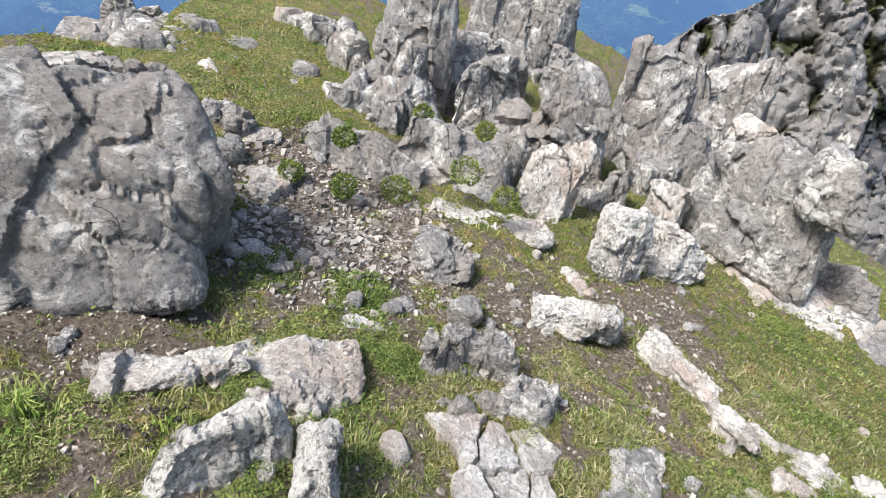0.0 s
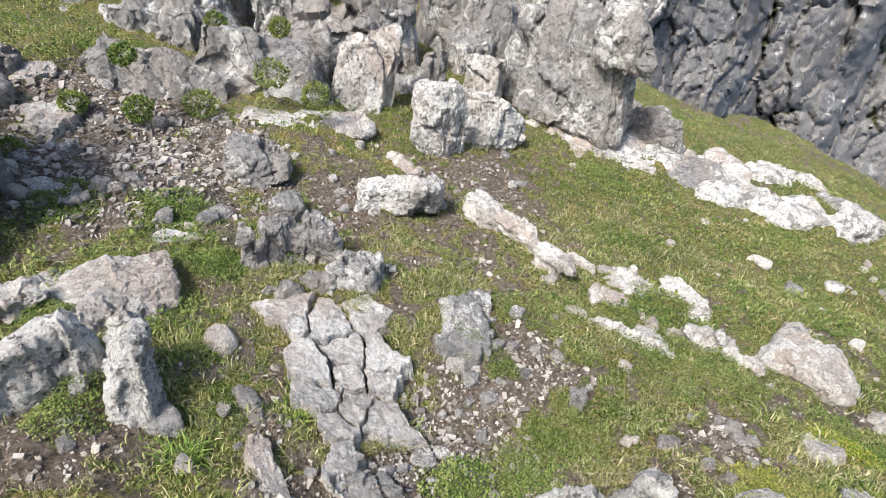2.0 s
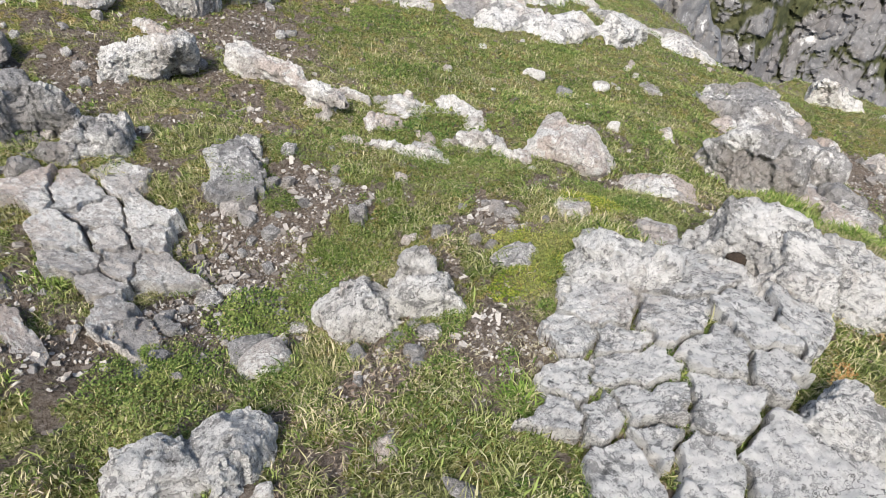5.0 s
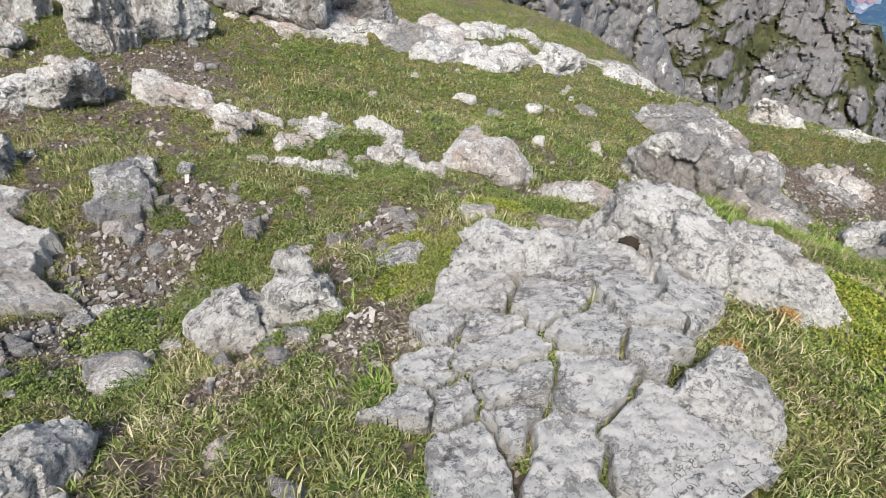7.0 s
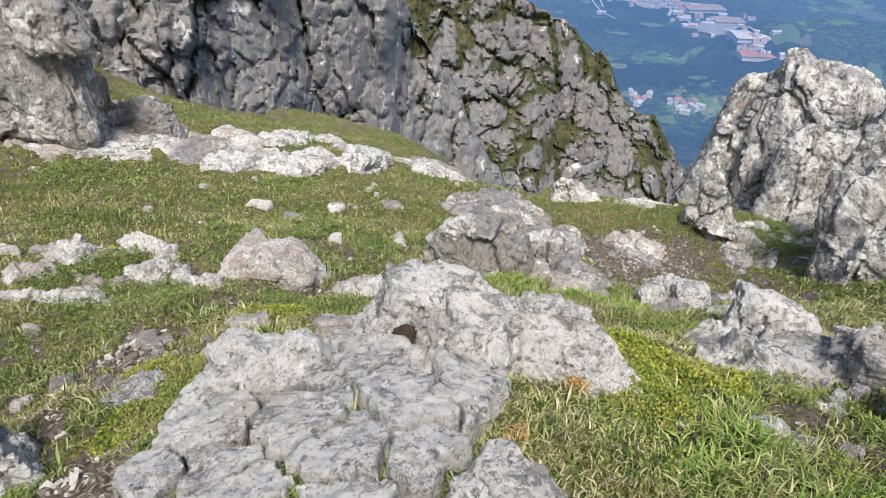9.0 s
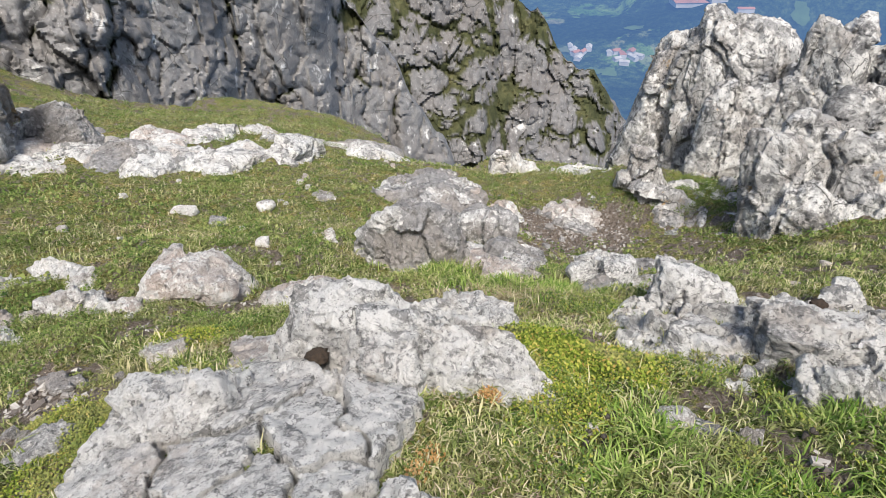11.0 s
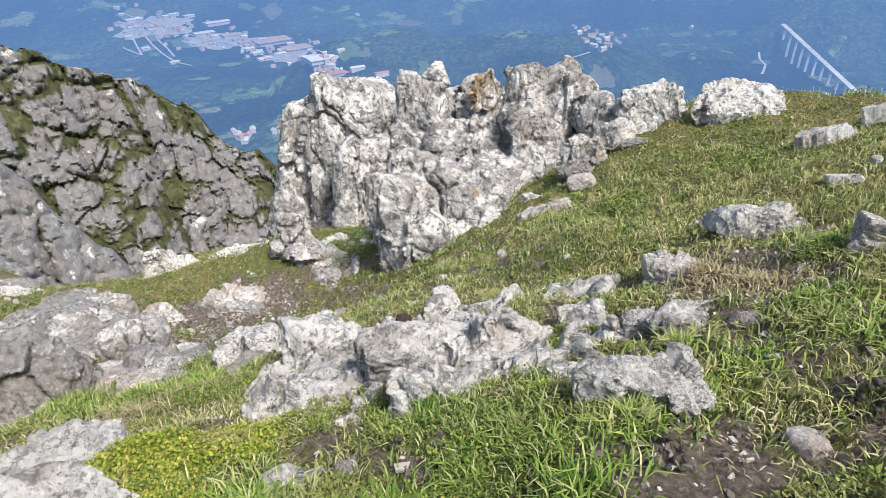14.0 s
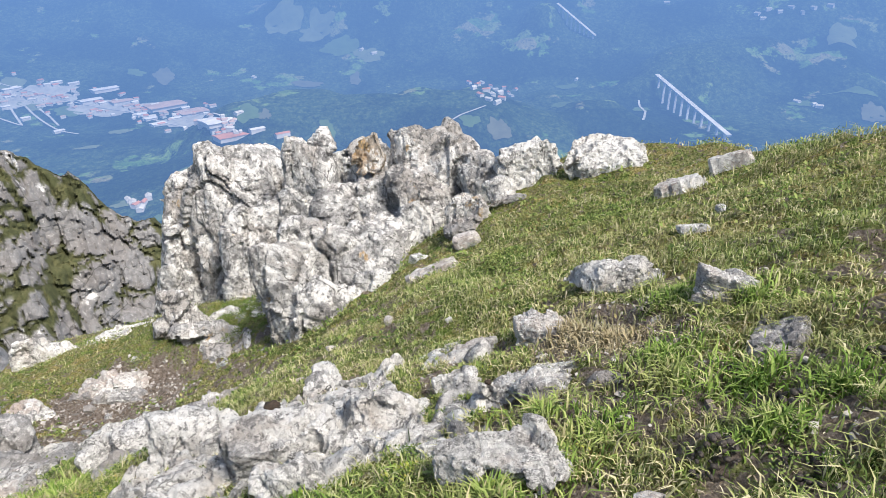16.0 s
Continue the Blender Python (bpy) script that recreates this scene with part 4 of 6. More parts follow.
# ---- rocks ----
big_boulder = outcrop("boulder", "massive grey limestone boulder with flat top", -1.05, 1.3, -0.13)
block(big_boulder, -1.12, 1.27, -0.13, 20, 0.80, 0.54, 0.43, "B", 101, sink=0.3)
block(big_boulder, -1.12, 1.36, -0.05, 30, 0.85, 0.55, 0.40, "B", 102, sink=0.3)
block(big_boulder, -0.84, 1.40, -0.16, 55, 0.40, 0.26, 0.36, "w", 103, sink=0.3)
rock("boulder", "low rounded pale limestone boulder in the turf", -0.589, 0.945, -0.158, 35, 0.304, 0.11, 0.052, "b", 102, PALE)
rock("boulder", "low rounded pale limestone boulder in the turf", -0.363, 1.07, -0.225, 22, 0.28, 0.272, 0.063, "b", 103, PALE)
rock("rock", "upright grey limestone blade leaning in the grass", -0.42, 0.736, -0.16, 52, 0.292, 0.095, 0.12, "l", 104, WHITE)
rock("rock", "upright grey limestone blade leaning in the grass", -0.247, 0.762, -0.211, 97, 0.163, 0.09, 0.13, "l", 105, WHITE)
spiral_rocks = outcrop("outcrop", "cluster of weathered limestone rocks round a curled boulder", -0.086, 1.229, -0.312)
block(spiral_rocks, -0.086, 1.229, -0.312, 7, 0.098, 0.071, 0.149, "p", 106, STONE)
block(spiral_rocks, -0.022, 1.307, -0.336, 4, 0.102, 0.082, 0.12, "r", 107, STONE)
block(spiral_rocks, 0.099, 1.339, -0.371, -1, 0.169, 0.135, 0.155, "j", 108, STONE)
block(spiral_rocks, 0.183, 1.231, -0.384, -5, 0.142, 0.128, 0.068, "b", 109, STONE)
block(spiral_rocks, -0.015, 1.123, -0.322, 5, 0.144, 0.018, 0.017, "s", 110, STONE)
block(spiral_rocks, 0.121, 1.16, -0.364, -3, 0.244, 0.024, 0.025, "s", 111, STONE)
rock("rock", "angular grey limestone block on stony ground", -0.09, 1.798, -0.364, 5, 0.232, 0.186, 0.092, "b", 114, STONE)
rock("rock", "angular grey limestone block on stony ground", -0.0, 1.568, -0.368, 3, 0.113, 0.099, 0.068, "r", 115, STONE)
rock("rock", "white limestone rock with black lichen in the grass", 0.361, 1.697, -0.474, -10, 0.294, 0.176, 0.127, "j", 116, WHITE)
chain_rocks = outcrop("outcrop", "line of pale limestone rocks breaking through the grass", 0.693, 1.587, -0.53)
block(chain_rocks, 0.693, 1.587, -0.53, -62, 0.297, 0.085, 0.05, "b", 117, PALE)
block(chain_rocks, 0.792, 1.424, -0.537, -57, 0.271, 0.075, 0.035, "b", 118, PALE)
block(chain_rocks, 0.786, 1.38, -0.551, -28, 0.146, 0.144, 0.018, "s", 119, PALE)
block(chain_rocks, 0.925, 1.409, -0.592, -31, 0.163, 0.03, 0.018, "s", 120, PALE)
pyr_rocks = outcrop("outcrop", "pale limestone ledge with a pyramid-shaped rock", 1.059, 1.337, -0.619)
block(pyr_rocks, 1.059, 1.337, -0.619, -37, 0.35, 0.199, 0.024, "p", 121, PALE)
block(pyr_rocks, 0.968, 1.211, -0.577, -37, 0.26, 0.072, 0.032, "s", 122, PALE)
block(pyr_rocks, 1.25, 1.278, -0.664, -42, 0.194, 0.155, 0.014, "b", 123, PALE)
rock("stone", "small pale limestone stone half sunk in turf", 0.459, 1.071, -0.46, -10, 0.162, 0.278, 0.04, "s", 124, WHITE)
rock("rock", "jagged white limestone rock with deep grooves", 0.575, 2.204, -0.572, -12, 0.235, 0.141, 0.303, "j", 125, WHITE)
rock("rock", "jagged white limestone rock with deep grooves", 0.855, 2.443, -0.665, -18, 0.338, 0.252, 0.251, "j", 126, WHITE)
rock("stone", "small pale limestone stone half sunk in turf", 0.422, 2.104, -0.518, -9, 0.159, 0.206, 0.067, "p", 127, PALE)
over_rocks = outcrop("overhanging_rock", "big overhanging limestone rock with orange stain", 1.44, 3.213, -0.613)
block(over_rocks, 1.80, 3.05, -0.80, -30, 0.13, 0.10, 0.15, "b", 1490, STAINED)
block(over_rocks, 1.406, 2.857, -0.738, -26, 0.586, 0.352, 0.539, "B", 1144, STONE, sink=0.3)
block(over_rocks, 1.272, 2.958, -0.855, -23, 0.372, 0.223, 0.415, "w", 1145, STONE)
block(over_rocks, 1.420, 2.898, -0.566, -26, 0.339, 0.237, 0.424, "B", 1146, STONE, sink=0.3)
block(over_rocks, 1.554, 2.630, -0.443, -31, 0.279, 0.195, 0.328, "B", 1147, STONE, sink=0.05, tilt=(0, -8))
block(over_rocks, 1.236, 2.984, -0.436, -23, 0.204, 0.143, 0.186, "j", 1148, STONE, sink=0.3)
block(over_rocks, 1.609, 2.862, -0.332, -30, 0.190, 0.152, 0.188, "b", 1149, STONE, sink=0.2)
block(over_rocks, 1.571, 2.762, -0.717, -30, 0.175, 0.140, 0.212, "w", 1150, STONE)
pale_rocks = outcrop("slab_ledge", "long pale pinkish limestone ledge on the slope", 1.581, 2.653, -0.895)
block(pale_rocks, 1.343, 2.694, -0.823, 25, 0.507, 0.367, 0.040, "s", 1321, PALE)
block(pale_rocks, 1.781, 2.767, -0.958, 21, 0.823, 0.604, 0.045, "s", 1322, PALE)
block(pale_rocks, 1.950, 2.706, -1.001, 17, 0.496, 0.407, 0.040, "s", 1323, PALE)
rock("rock", "dark grey weathered limestone rock", 1.937, 2.908, -1.007, -33, 0.328, 0.244, 0.221, "j", 134, STONE)
rock("rock", "dark grey weathered limestone rock", 1.76, 2.989, -0.96, -29, 0.257, 0.217, 0.034, "r", 135, STONE)
bright_rocks = outcrop("slab_ledge", "bright white limestone slab along the brink", 1.835, 2.411, -0.957)
block(bright_rocks, 2.146, 2.487, -1.040, 14, 0.671, 0.438, 0.035, "s", 1324, WHITE)
block(bright_rocks, 1.461, 2.770, -0.862, 8, 0.536, 0.527, 0.050, "s", 1329, WHITE)
block(bright_rocks, 1.790, 2.701, -0.958, 1, 0.431, 0.451, 0.040, "s", 1330, WHITE)
block(bright_rocks, 2.114, 2.493, -1.033, -7, 0.466, 0.535, 0.035, "s", 1331, WHITE)
block(bright_rocks, 2.425, 2.317, -1.105, -4, 0.437, 0.311, 0.030, "s", 1332, WHITE)
rock("rock", "dark grey weathered limestone rock", 1.962, 2.788, -1.008, -19, 0.26, 0.182, 0.218, "j", 140, STONE)
pin_rocks = outcrop("pinnacles", "row of grey limestone pinnacles and ledges", -0.55, 3.093, -0.233)
block(pin_rocks, -0.975, 3.630, -0.233, 15, 0.486, 0.292, 0.268, "b", 1101, STONE)
block(pin_rocks, -0.449, 3.334, -0.386, 8, 0.432, 0.303, 0.707, "B", 1102, STONE)
block(pin_rocks, -0.743, 3.336, -0.437, 12, 0.263, 0.210, 0.434, "w", 1103, STONE)
block(pin_rocks, -0.667, 2.996, -0.441, 12, 0.426, 0.213, 0.398, "j", 1104, STONE)
block(pin_rocks, -0.525, 2.326, -0.435, 13, 0.317, 0.143, 0.380, "w", 1105, STONE)
block(pin_rocks, -0.280, 2.546, -0.506, 6, 0.330, 0.198, 0.442, "w", 1106, STONE)
block(pin_rocks, -0.013, 2.720, -0.621, 0, 0.362, 0.217, 0.536, "B", 1107, STONE)
block(pin_rocks, 0.009, 3.108, -0.433, -0, 0.366, 0.293, 0.523, "B", 1108, STONE)
block(pin_rocks, -0.379, 4.131, -0.292, 5, 0.341, 0.273, 0.531, "w", 1109, STONE)
block(pin_rocks, 0.142, 4.500, -0.358, -2, 0.726, 0.581, 0.640, "B", 1110, STONE)
block(pin_rocks, 0.068, 3.808, -0.229, -1, 0.241, 0.193, 0.216, "b", 1111, STONE)
block(pin_rocks, 0.470, 3.134, -0.648, -9, 0.464, 0.417, 0.771, "B", 1112, STONE)
block(pin_rocks, 0.508, 2.899, -0.682, -10, 0.205, 0.164, 0.184, "b", 1113, STONE)
block(pin_rocks, 0.686, 2.950, -0.683, -13, 0.151, 0.136, 0.275, "b", 1114, STONE)
block(pin_rocks, 0.267, 2.577, -0.628, -6, 0.319, 0.159, 0.511, "B", 1115, PALE, tilt=(-16, 8))
block(pin_rocks, 0.905, 3.565, -0.624, -14, 0.420, 0.336, 0.665, "B", 1116, STONE)
block(pin_rocks, 1.196, 3.747, -0.600, -18, 0.309, 0.247, 0.561, "w", 1117, STONE)
block(pin_rocks, 0.904, 3.298, -0.813, -15, 0.273, 0.218, 0.325, "b", 1118, STONE)
block(pin_rocks, 1.548, 4.342, -0.697, -20, 0.501, 0.400, 0.641, "B", 1119, STONE)
block(pin_rocks, 1.180, 3.420, -0.585, -19, 0.363, 0.218, 0.279, "j", 1120, STONE)
block(pin_rocks, 1.586, 3.800, -0.584, -23, 0.311, 0.217, 0.248, "b", 1121, PALE)
block(pin_rocks, 0.945, 2.929, -0.616, -18, 0.228, 0.137, 0.161, "b", 1122, PALE)
block(pin_rocks, -1.118, 2.557, -0.247, 24, 0.259, 0.155, 0.182, "b", 1123, STONE)
block(pin_rocks, -0.964, 2.160, -0.222, 24, 0.150, 0.105, 0.110, "b", 1124, STONE)
block(pin_rocks, -0.899, 2.924, -0.185, 17, 0.155, 0.093, 0.152, "b", 1125, STONE)
block(pin_rocks, -0.636, 2.884, -0.187, 12, 0.116, 0.081, 0.133, "b", 1126, STONE)
block(pin_rocks, -0.404, 3.045, -0.152, 7, 0.147, 0.117, 0.188, "b", 1127, STONE)
block(pin_rocks, -0.461, 2.796, -0.316, 9, 0.204, 0.143, 0.188, "w", 1128, STONE)
block(pin_rocks, -0.690, 2.852, -0.239, 14, 0.204, 0.143, 0.147, "b", 1129, STONE)
block(pin_rocks, -0.221, 2.602, -0.352, 5, 0.194, 0.097, 0.220, "j", 1130, STONE)
block(pin_rocks, 0.047, 2.535, -0.455, -1, 0.144, 0.087, 0.186, "b", 1131, STONE)
block(pin_rocks, -0.800, 2.117, -0.283, 21, 0.200, 0.100, 0.114, "b", 1132, PALE)
block(pin_rocks, -0.470, 2.920, -0.644, 9, 0.613, 0.490, 0.558, "B", 1133, STONE)
block(pin_rocks, 0.169, 3.065, -0.779, -3, 0.596, 0.417, 0.596, "B", 1134, STONE)
block(pin_rocks, 1.124, 3.675, -0.965, -17, 0.610, 0.366, 0.712, "B", 1135, STONE)
block(pin_rocks, -0.293, 3.677, -0.498, 4, 0.789, 0.553, 0.527, "B", 1136, STONE)
block(pin_rocks, -0.441, 2.300, -0.412, 11, 0.468, 0.257, 0.310, "B", 1137, STONE, tilt=(-25, 0))
block(pin_rocks, -0.086, 2.490, -0.507, 2, 0.472, 0.259, 0.341, "B", 1138, STONE, tilt=(-25, 0))
block(pin_rocks, -0.858, 2.441, -0.423, 19, 0.295, 0.148, 0.229, "b", 1139, STONE, tilt=(-20, 0))
rock("stone", "flat pale limestone stone bedded in soil", -0.054, 2.236, -0.395, 1, 0.222, 0.152, 0.028, "s", 153, PALE)
rock("stone", "flat pale limestone stone bedded in soil", 0.168, 2.316, -0.462, -5, 0.308, 0.239, 0.02, "b", 154, PALE)
rock("rock", "angular grey limestone block on stony ground", -0.958, 2.279, -0.128, 23, 0.157, 0.266, 0.094, "j", 155, STONE)
rock("rock", "angular grey limestone block on stony ground", -0.901, 2.035, -0.148, 24, 0.12, 0.121, 0.072, "r", 156, STONE)
rock("stone", "flat pale limestone stone bedded in soil", -0.73, 1.965, -0.195, 20, 0.186, 0.17, 0.041, "s", 157, PALE)
rock("stone", "small pale limestone stone half sunk in turf", -0.898, 2.84, -0.112, 17, 0.081, 0.154, 0.034, "p", 158, WHITE)
rock("stone", "small pale limestone stone half sunk in turf", -1.226, 2.649, -0.028, 25, 0.101, 0.192, 0.042, "p", 159, PALE)
rock("stone", "small pale limestone stone half sunk in turf", -1.276, 2.28, -0.05, 29, 0.128, 0.231, 0.054, "j", 160, WHITE)
rock("stone", "small pale limestone stone half sunk in turf", -0.635, 1.566, -0.214, 22, 0.098, 0.153, 0.041, "r", 161, PALE)
rock("stone", "flat pale limestone stone bedded in soil", -1.633, 2.33, 0.019, 36, 0.416, 0.131, 0.063, "s", 162, PALE)
left_rocks = outcrop("outcrop", "grey rock outcrop at the top of the meadow", -1.499, 2.857, 0.028)
block(left_rocks, -1.324, 1.714, 0.122, 38, 0.177, 0.106, 0.151, "b", 1137, STONE)
block(left_rocks, -1.225, 1.854, 0.080, 33, 0.197, 0.118, 0.163, "b", 1138, STONE)
block(left_rocks, -1.013, 1.773, 0.117, 30, 0.116, 0.058, 0.145, "l", 1139, STONE)
block(left_rocks, -1.964, 3.350, -0.151, 30, 0.200, 0.140, 0.323, "b", 1140, STONE)
block(left_rocks, -1.904, 3.618, -0.145, 28, 0.248, 0.149, 0.167, "b", 1141, STONE)
block(left_rocks, -1.758, 3.792, -0.075, 25, 0.191, 0.133, 0.140, "b", 1142, STONE)
block(left_rocks, -1.538, 1.685, 0.122, 42, 0.228, 0.137, 0.185, "b", 1143, STONE)
rock("stone", "flat pale limestone stone bedded in soil", -1.082, 3.652, -0.078, 16, 0.411, 0.133, 0.123, "s", 164, PALE)
pointed_rocks = outcrop("outcrop", "pointed white limestone rock with a dark cracked foot", 0.64, 0.47, -0.44)
block(pointed_rocks, 0.672, 0.478, -0.44, -28, 0.19, 0.15, 0.165, "p", 2150, WHITE)
block(pointed_rocks, 0.715, 0.44, -0.43, -35, 0.16, 0.13, 0.10, "b", 2240, WHITE)
block(pointed_rocks, 0.575, 0.47, -0.44, -5, 0.15, 0.11, 0.085, "b", 2122, WHITE, tilt=(0, -12))
rock("stone", "small pale limestone stone half sunk in turf", 0.352, 0.434, -0.409, -10, 0.107, 0.095, 0.045, "r", 167, PALE)
rock("stone", "small pale limestone stone half sunk in turf", 0.907, 0.429, -0.381, -47, 0.095, 0.085, 0.04, "b", 168, WHITE)
rock("stone", "flat pale limestone stone bedded in soil", -0.008, 0.586, -0.284, 17, 0.058, 0.238, 0.017, "s", 169, PALE)
rock("stone", "flat pale limestone stone bedded in soil", 0.142, 0.57, -0.366, 7, 0.112, 0.177, 0.034, "s", 170, PALE)
rock("stone", "flat pale limestone stone bedded in soil", -0.118, 0.445, -0.199, 29, 0.046, 0.154, 0.014, "s", 171, PALE)
rock("stone", "small pale limestone stone half sunk in turf", -0.047, 0.767, -0.291, 17, 0.059, 0.107, 0.025, "r", 172, WHITE)
rock("stone", "small pale limestone stone half sunk in turf", -0.117, 0.938, -0.276, 18, 0.07, 0.093, 0.029, "r", 173, PALE)
rock("stone", "small pale limestone stone half sunk in turf", -0.196, 0.712, -0.223, 26, 0.063, 0.107, 0.026, "r", 174, WHITE)
strip_rocks = outcrop("slab_ledge", "broken strip of pale limestone in the turf", 1.201, 0.998, -0.601)
block(strip_rocks, 1.201, 0.998, -0.601, -38, 0.304, 0.085, 0.038, "s", 175, PALE)
block(strip_rocks, 1.458, 0.934, -0.661, -48, 0.264, 0.185, 0.083, "b", 176, PALE)
block(strip_rocks, 0.93, 1.055, -0.545, -30, 0.34, 0.031, 0.036, "s", 177, PALE)
block(strip_rocks, 1.651, 0.672, -0.662, -59, 0.278, 0.26, 0.035, "s", 178, PALE)
cracked_rocks = outcrop("cracked_slab", "flat white limestone pavement split by cracks", 1.043, 0.259, -0.318)
block(cracked_rocks, 1.043, 0.259, -0.318, -35, 0.224, 0.165, 0.08, "b", 179, WHITE)
rock("boulder", "rounded white limestone boulder with grey lichen", 1.058, -0.207, -0.217, -68, 0.151, 0.126, 0.065, "r", 188, WHITE)
hole_rocks = outcrop("outcrop", "white limestone outcrop with a round hole", 1.355, 0.125, -0.363)
block(hole_rocks, 1.355, 0.125, -0.363, -56, 0.36, 0.126, 0.132, "j", 189, WHITE)
block(hole_rocks, 1.201, 0.12, -0.306, -51, 0.197, 0.083, 0.071, "b", 190, WHITE)
block(hole_rocks, 1.378, -0.034, -0.337, -65, 0.369, 0.129, 0.109, "j", 191, WHITE)
fin_rocks = outcrop("outcrop", "grey limestone fin rock beside the path", 2.192, 0.724, -0.894)
block(fin_rocks, 2.192, 0.724, -0.894, -56, 0.401, 0.276, 0.166, "p", 192, STONE)
block(fin_rocks, 2.69, 0.788, -1.165, -61, 0.268, 0.188, 0.129, "b", 193, STONE)
block(fin_rocks, 3.016, 1.325, -1.279, -55, 0.328, 0.614, 0.043, "s", 194, STONE)
step_rocks = outcrop("outcrop", "stepped white limestone outcrop with moss cushions", 2.204, -0.158, -0.648)
block(step_rocks, 2.104, -0.192, -0.564, -68, 0.185, 0.129, 0.117, "j", 1301, WHITE)
block(step_rocks, 2.005, -0.385, -0.475, -76, 0.114, 0.091, 0.075, "b", 1302, WHITE)
block(step_rocks, 1.863, -0.375, -0.431, -73, 0.134, 0.094, 0.045, "b", 1303, WHITE)
block(step_rocks, 1.855, -0.477, -0.389, -79, 0.198, 0.139, 0.075, "b", 1304, WHITE)
block(step_rocks, 1.707, -0.527, -0.343, -80, 0.129, 0.077, 0.068, "b", 1305, WHITE)
block(step_rocks, 2.205, -0.480, -0.508, -82, 0.113, 0.090, 0.050, "b", 1306, WHITE)
block(step_rocks, 1.926, -0.682, -0.355, -91, 0.193, 0.096, 0.089, "j", 1307, WHITE)
block(step_rocks, 1.957, -0.804, -0.328, -98, 0.101, 0.061, 0.054, "b", 1308, WHITE)
block(step_rocks, 1.871, -0.883, -0.278, -103, 0.080, 0.040, 0.042, "j", 1309, WHITE)
block(step_rocks, 1.856, -0.964, -0.247, -108, 0.090, 0.045, 0.033, "j", 1310, WHITE)
block(step_rocks, 1.899, -0.703, -0.346, -92, 0.089, 0.054, 0.033, "b", 1311, WHITE)
block(step_rocks, 2.288, 0.108, -0.754, -61, 0.186, 0.111, 0.062, "b", 1312, WHITE)
block(step_rocks, 1.826, -0.622, -0.352, -87, 0.081, 0.057, 0.037, "b", 1313, WHITE)
block(step_rocks, 1.720, -0.751, -0.283, -96, 0.075, 0.045, 0.029, "b", 1314, WHITE)
block(step_rocks, 1.836, -0.278, -0.469, -108, 0.244, 0.233, 0.035, "s", 1315, WHITE)
block(step_rocks, 2.013, -0.530, -0.446, -120, 0.636, 0.283, 0.030, "s", 1316, WHITE)
rock("stone", "small pale limestone stone half sunk in turf", 1.904, -0.895, -0.282, -102, 0.09, 0.116, 0.038, "p", 204, WHITE)
rock("stone", "small pale limestone stone half sunk in turf", 1.829, -0.969, -0.239, -107, 0.147, 0.075, 0.026, "j", 205, PALE)
rock("rock", "low white limestone rock with lichen in grass", 1.583, -0.84, -0.221, -104, 0.178, 0.078, 0.071, "b", 206, WHITE)
rock("stone", "small pale limestone stone half sunk in turf", 1.504, -0.338, -0.334, -62, 0.078, 0.064, 0.033, "r", 207, PALE)
rock("rock", "low white limestone rock with lichen in grass", 2.22, -1.16, -0.27, -110, 0.22, 0.093, 0.09, "j", 208, WHITE)
rock("stone", "small pale limestone stone half sunk in turf", 2.101, -0.997, -0.301, -105, 0.115, 0.08, 0.048, "j", 209, PALE)
rock("stone", "small pale limestone stone half sunk in turf", 1.765, -1.031, -0.2, -113, 0.067, 0.022, 0.023, "r", 210, WHITE)
rock("stone", "flat pale limestone stone bedded in soil", 2.867, -1.57, -0.251, -115, 0.178, 0.091, 0.043, "s", 211, PALE)
rock("stone", "small pale limestone stone half sunk in turf", 2.904, -1.726, -0.191, -118, 0.12, 0.016, 0.019, "s", 212, WHITE)
rock("stone", "small pale limestone stone half sunk in turf", 2.359, -1.408, -0.206, -117, 0.082, 0.028, 0.029, "r", 213, PALE)
rock("stone", "small pale limestone stone half sunk in turf", 2.469, -1.52, -0.186, -118, 0.034, 0.042, 0.014, "r", 214, WHITE)
rock("rock", "low white limestone rock with lichen in grass", 1.933, -1.291, -0.144, -118, 0.118, 0.078, 0.053, "j", 215, WHITE)
rock("stone", "small pale limestone stone half sunk in turf", 1.753, -1.302, -0.093, -124, 0.091, 0.175, 0.012, "s", 216, WHITE)
lapse_rocks = outcrop("slab_ledge", "white limestone slabs beside the path", 2.958, 1.205, -1.259)
block(lapse_rocks, 2.826, 1.188, -1.210, -1, 0.561, 0.682, 0.060, "s", 1336, STONE)
block(lapse_rocks, 2.923, 1.196, -1.247, -3, 0.313, 0.258, 0.050, "s", 1337, STONE)
block(lapse_rocks, 2.958, 1.205, -1.259, -48, 0.455, 0.894, 0.073, "s", 217, STONE)
block(lapse_rocks, 2.339, 0.405, -0.913, -53, 0.222, 0.482, 0.039, "s", 218, STONE)
tower_rocks = outcrop("rock_tower", "tall white limestone outcrop with orange lichen", 4.05, 0.365, -1.29)
block(tower_rocks, 4.696, 0.770, -1.732, -69, 0.570, 0.399, 1.065, "B", 1151, RUST, tilt=(0, 15))
block(tower_rocks, 4.644, 0.430, -1.599, -74, 0.480, 0.384, 0.99, "B", 1152, RUST, tilt=(0, 5))
block(tower_rocks, 4.308, 0.233, -1.346, -75, 0.387, 0.232, 0.599, "w", 1153, RUST, tilt=(0, 6))
block(tower_rocks, 4.424, -0.147, -1.367, -82, 0.385, 0.308, 0.905, "w", 1154, RUST)
block(tower_rocks, 4.437, -0.129, -0.696, -81, 0.173, 0.139, 0.229, "b", 1156, RUST)
block(tower_rocks, 4.097, -0.473, -0.972, -87, 0.236, 0.189, 0.544, "B", 1157, RUST)
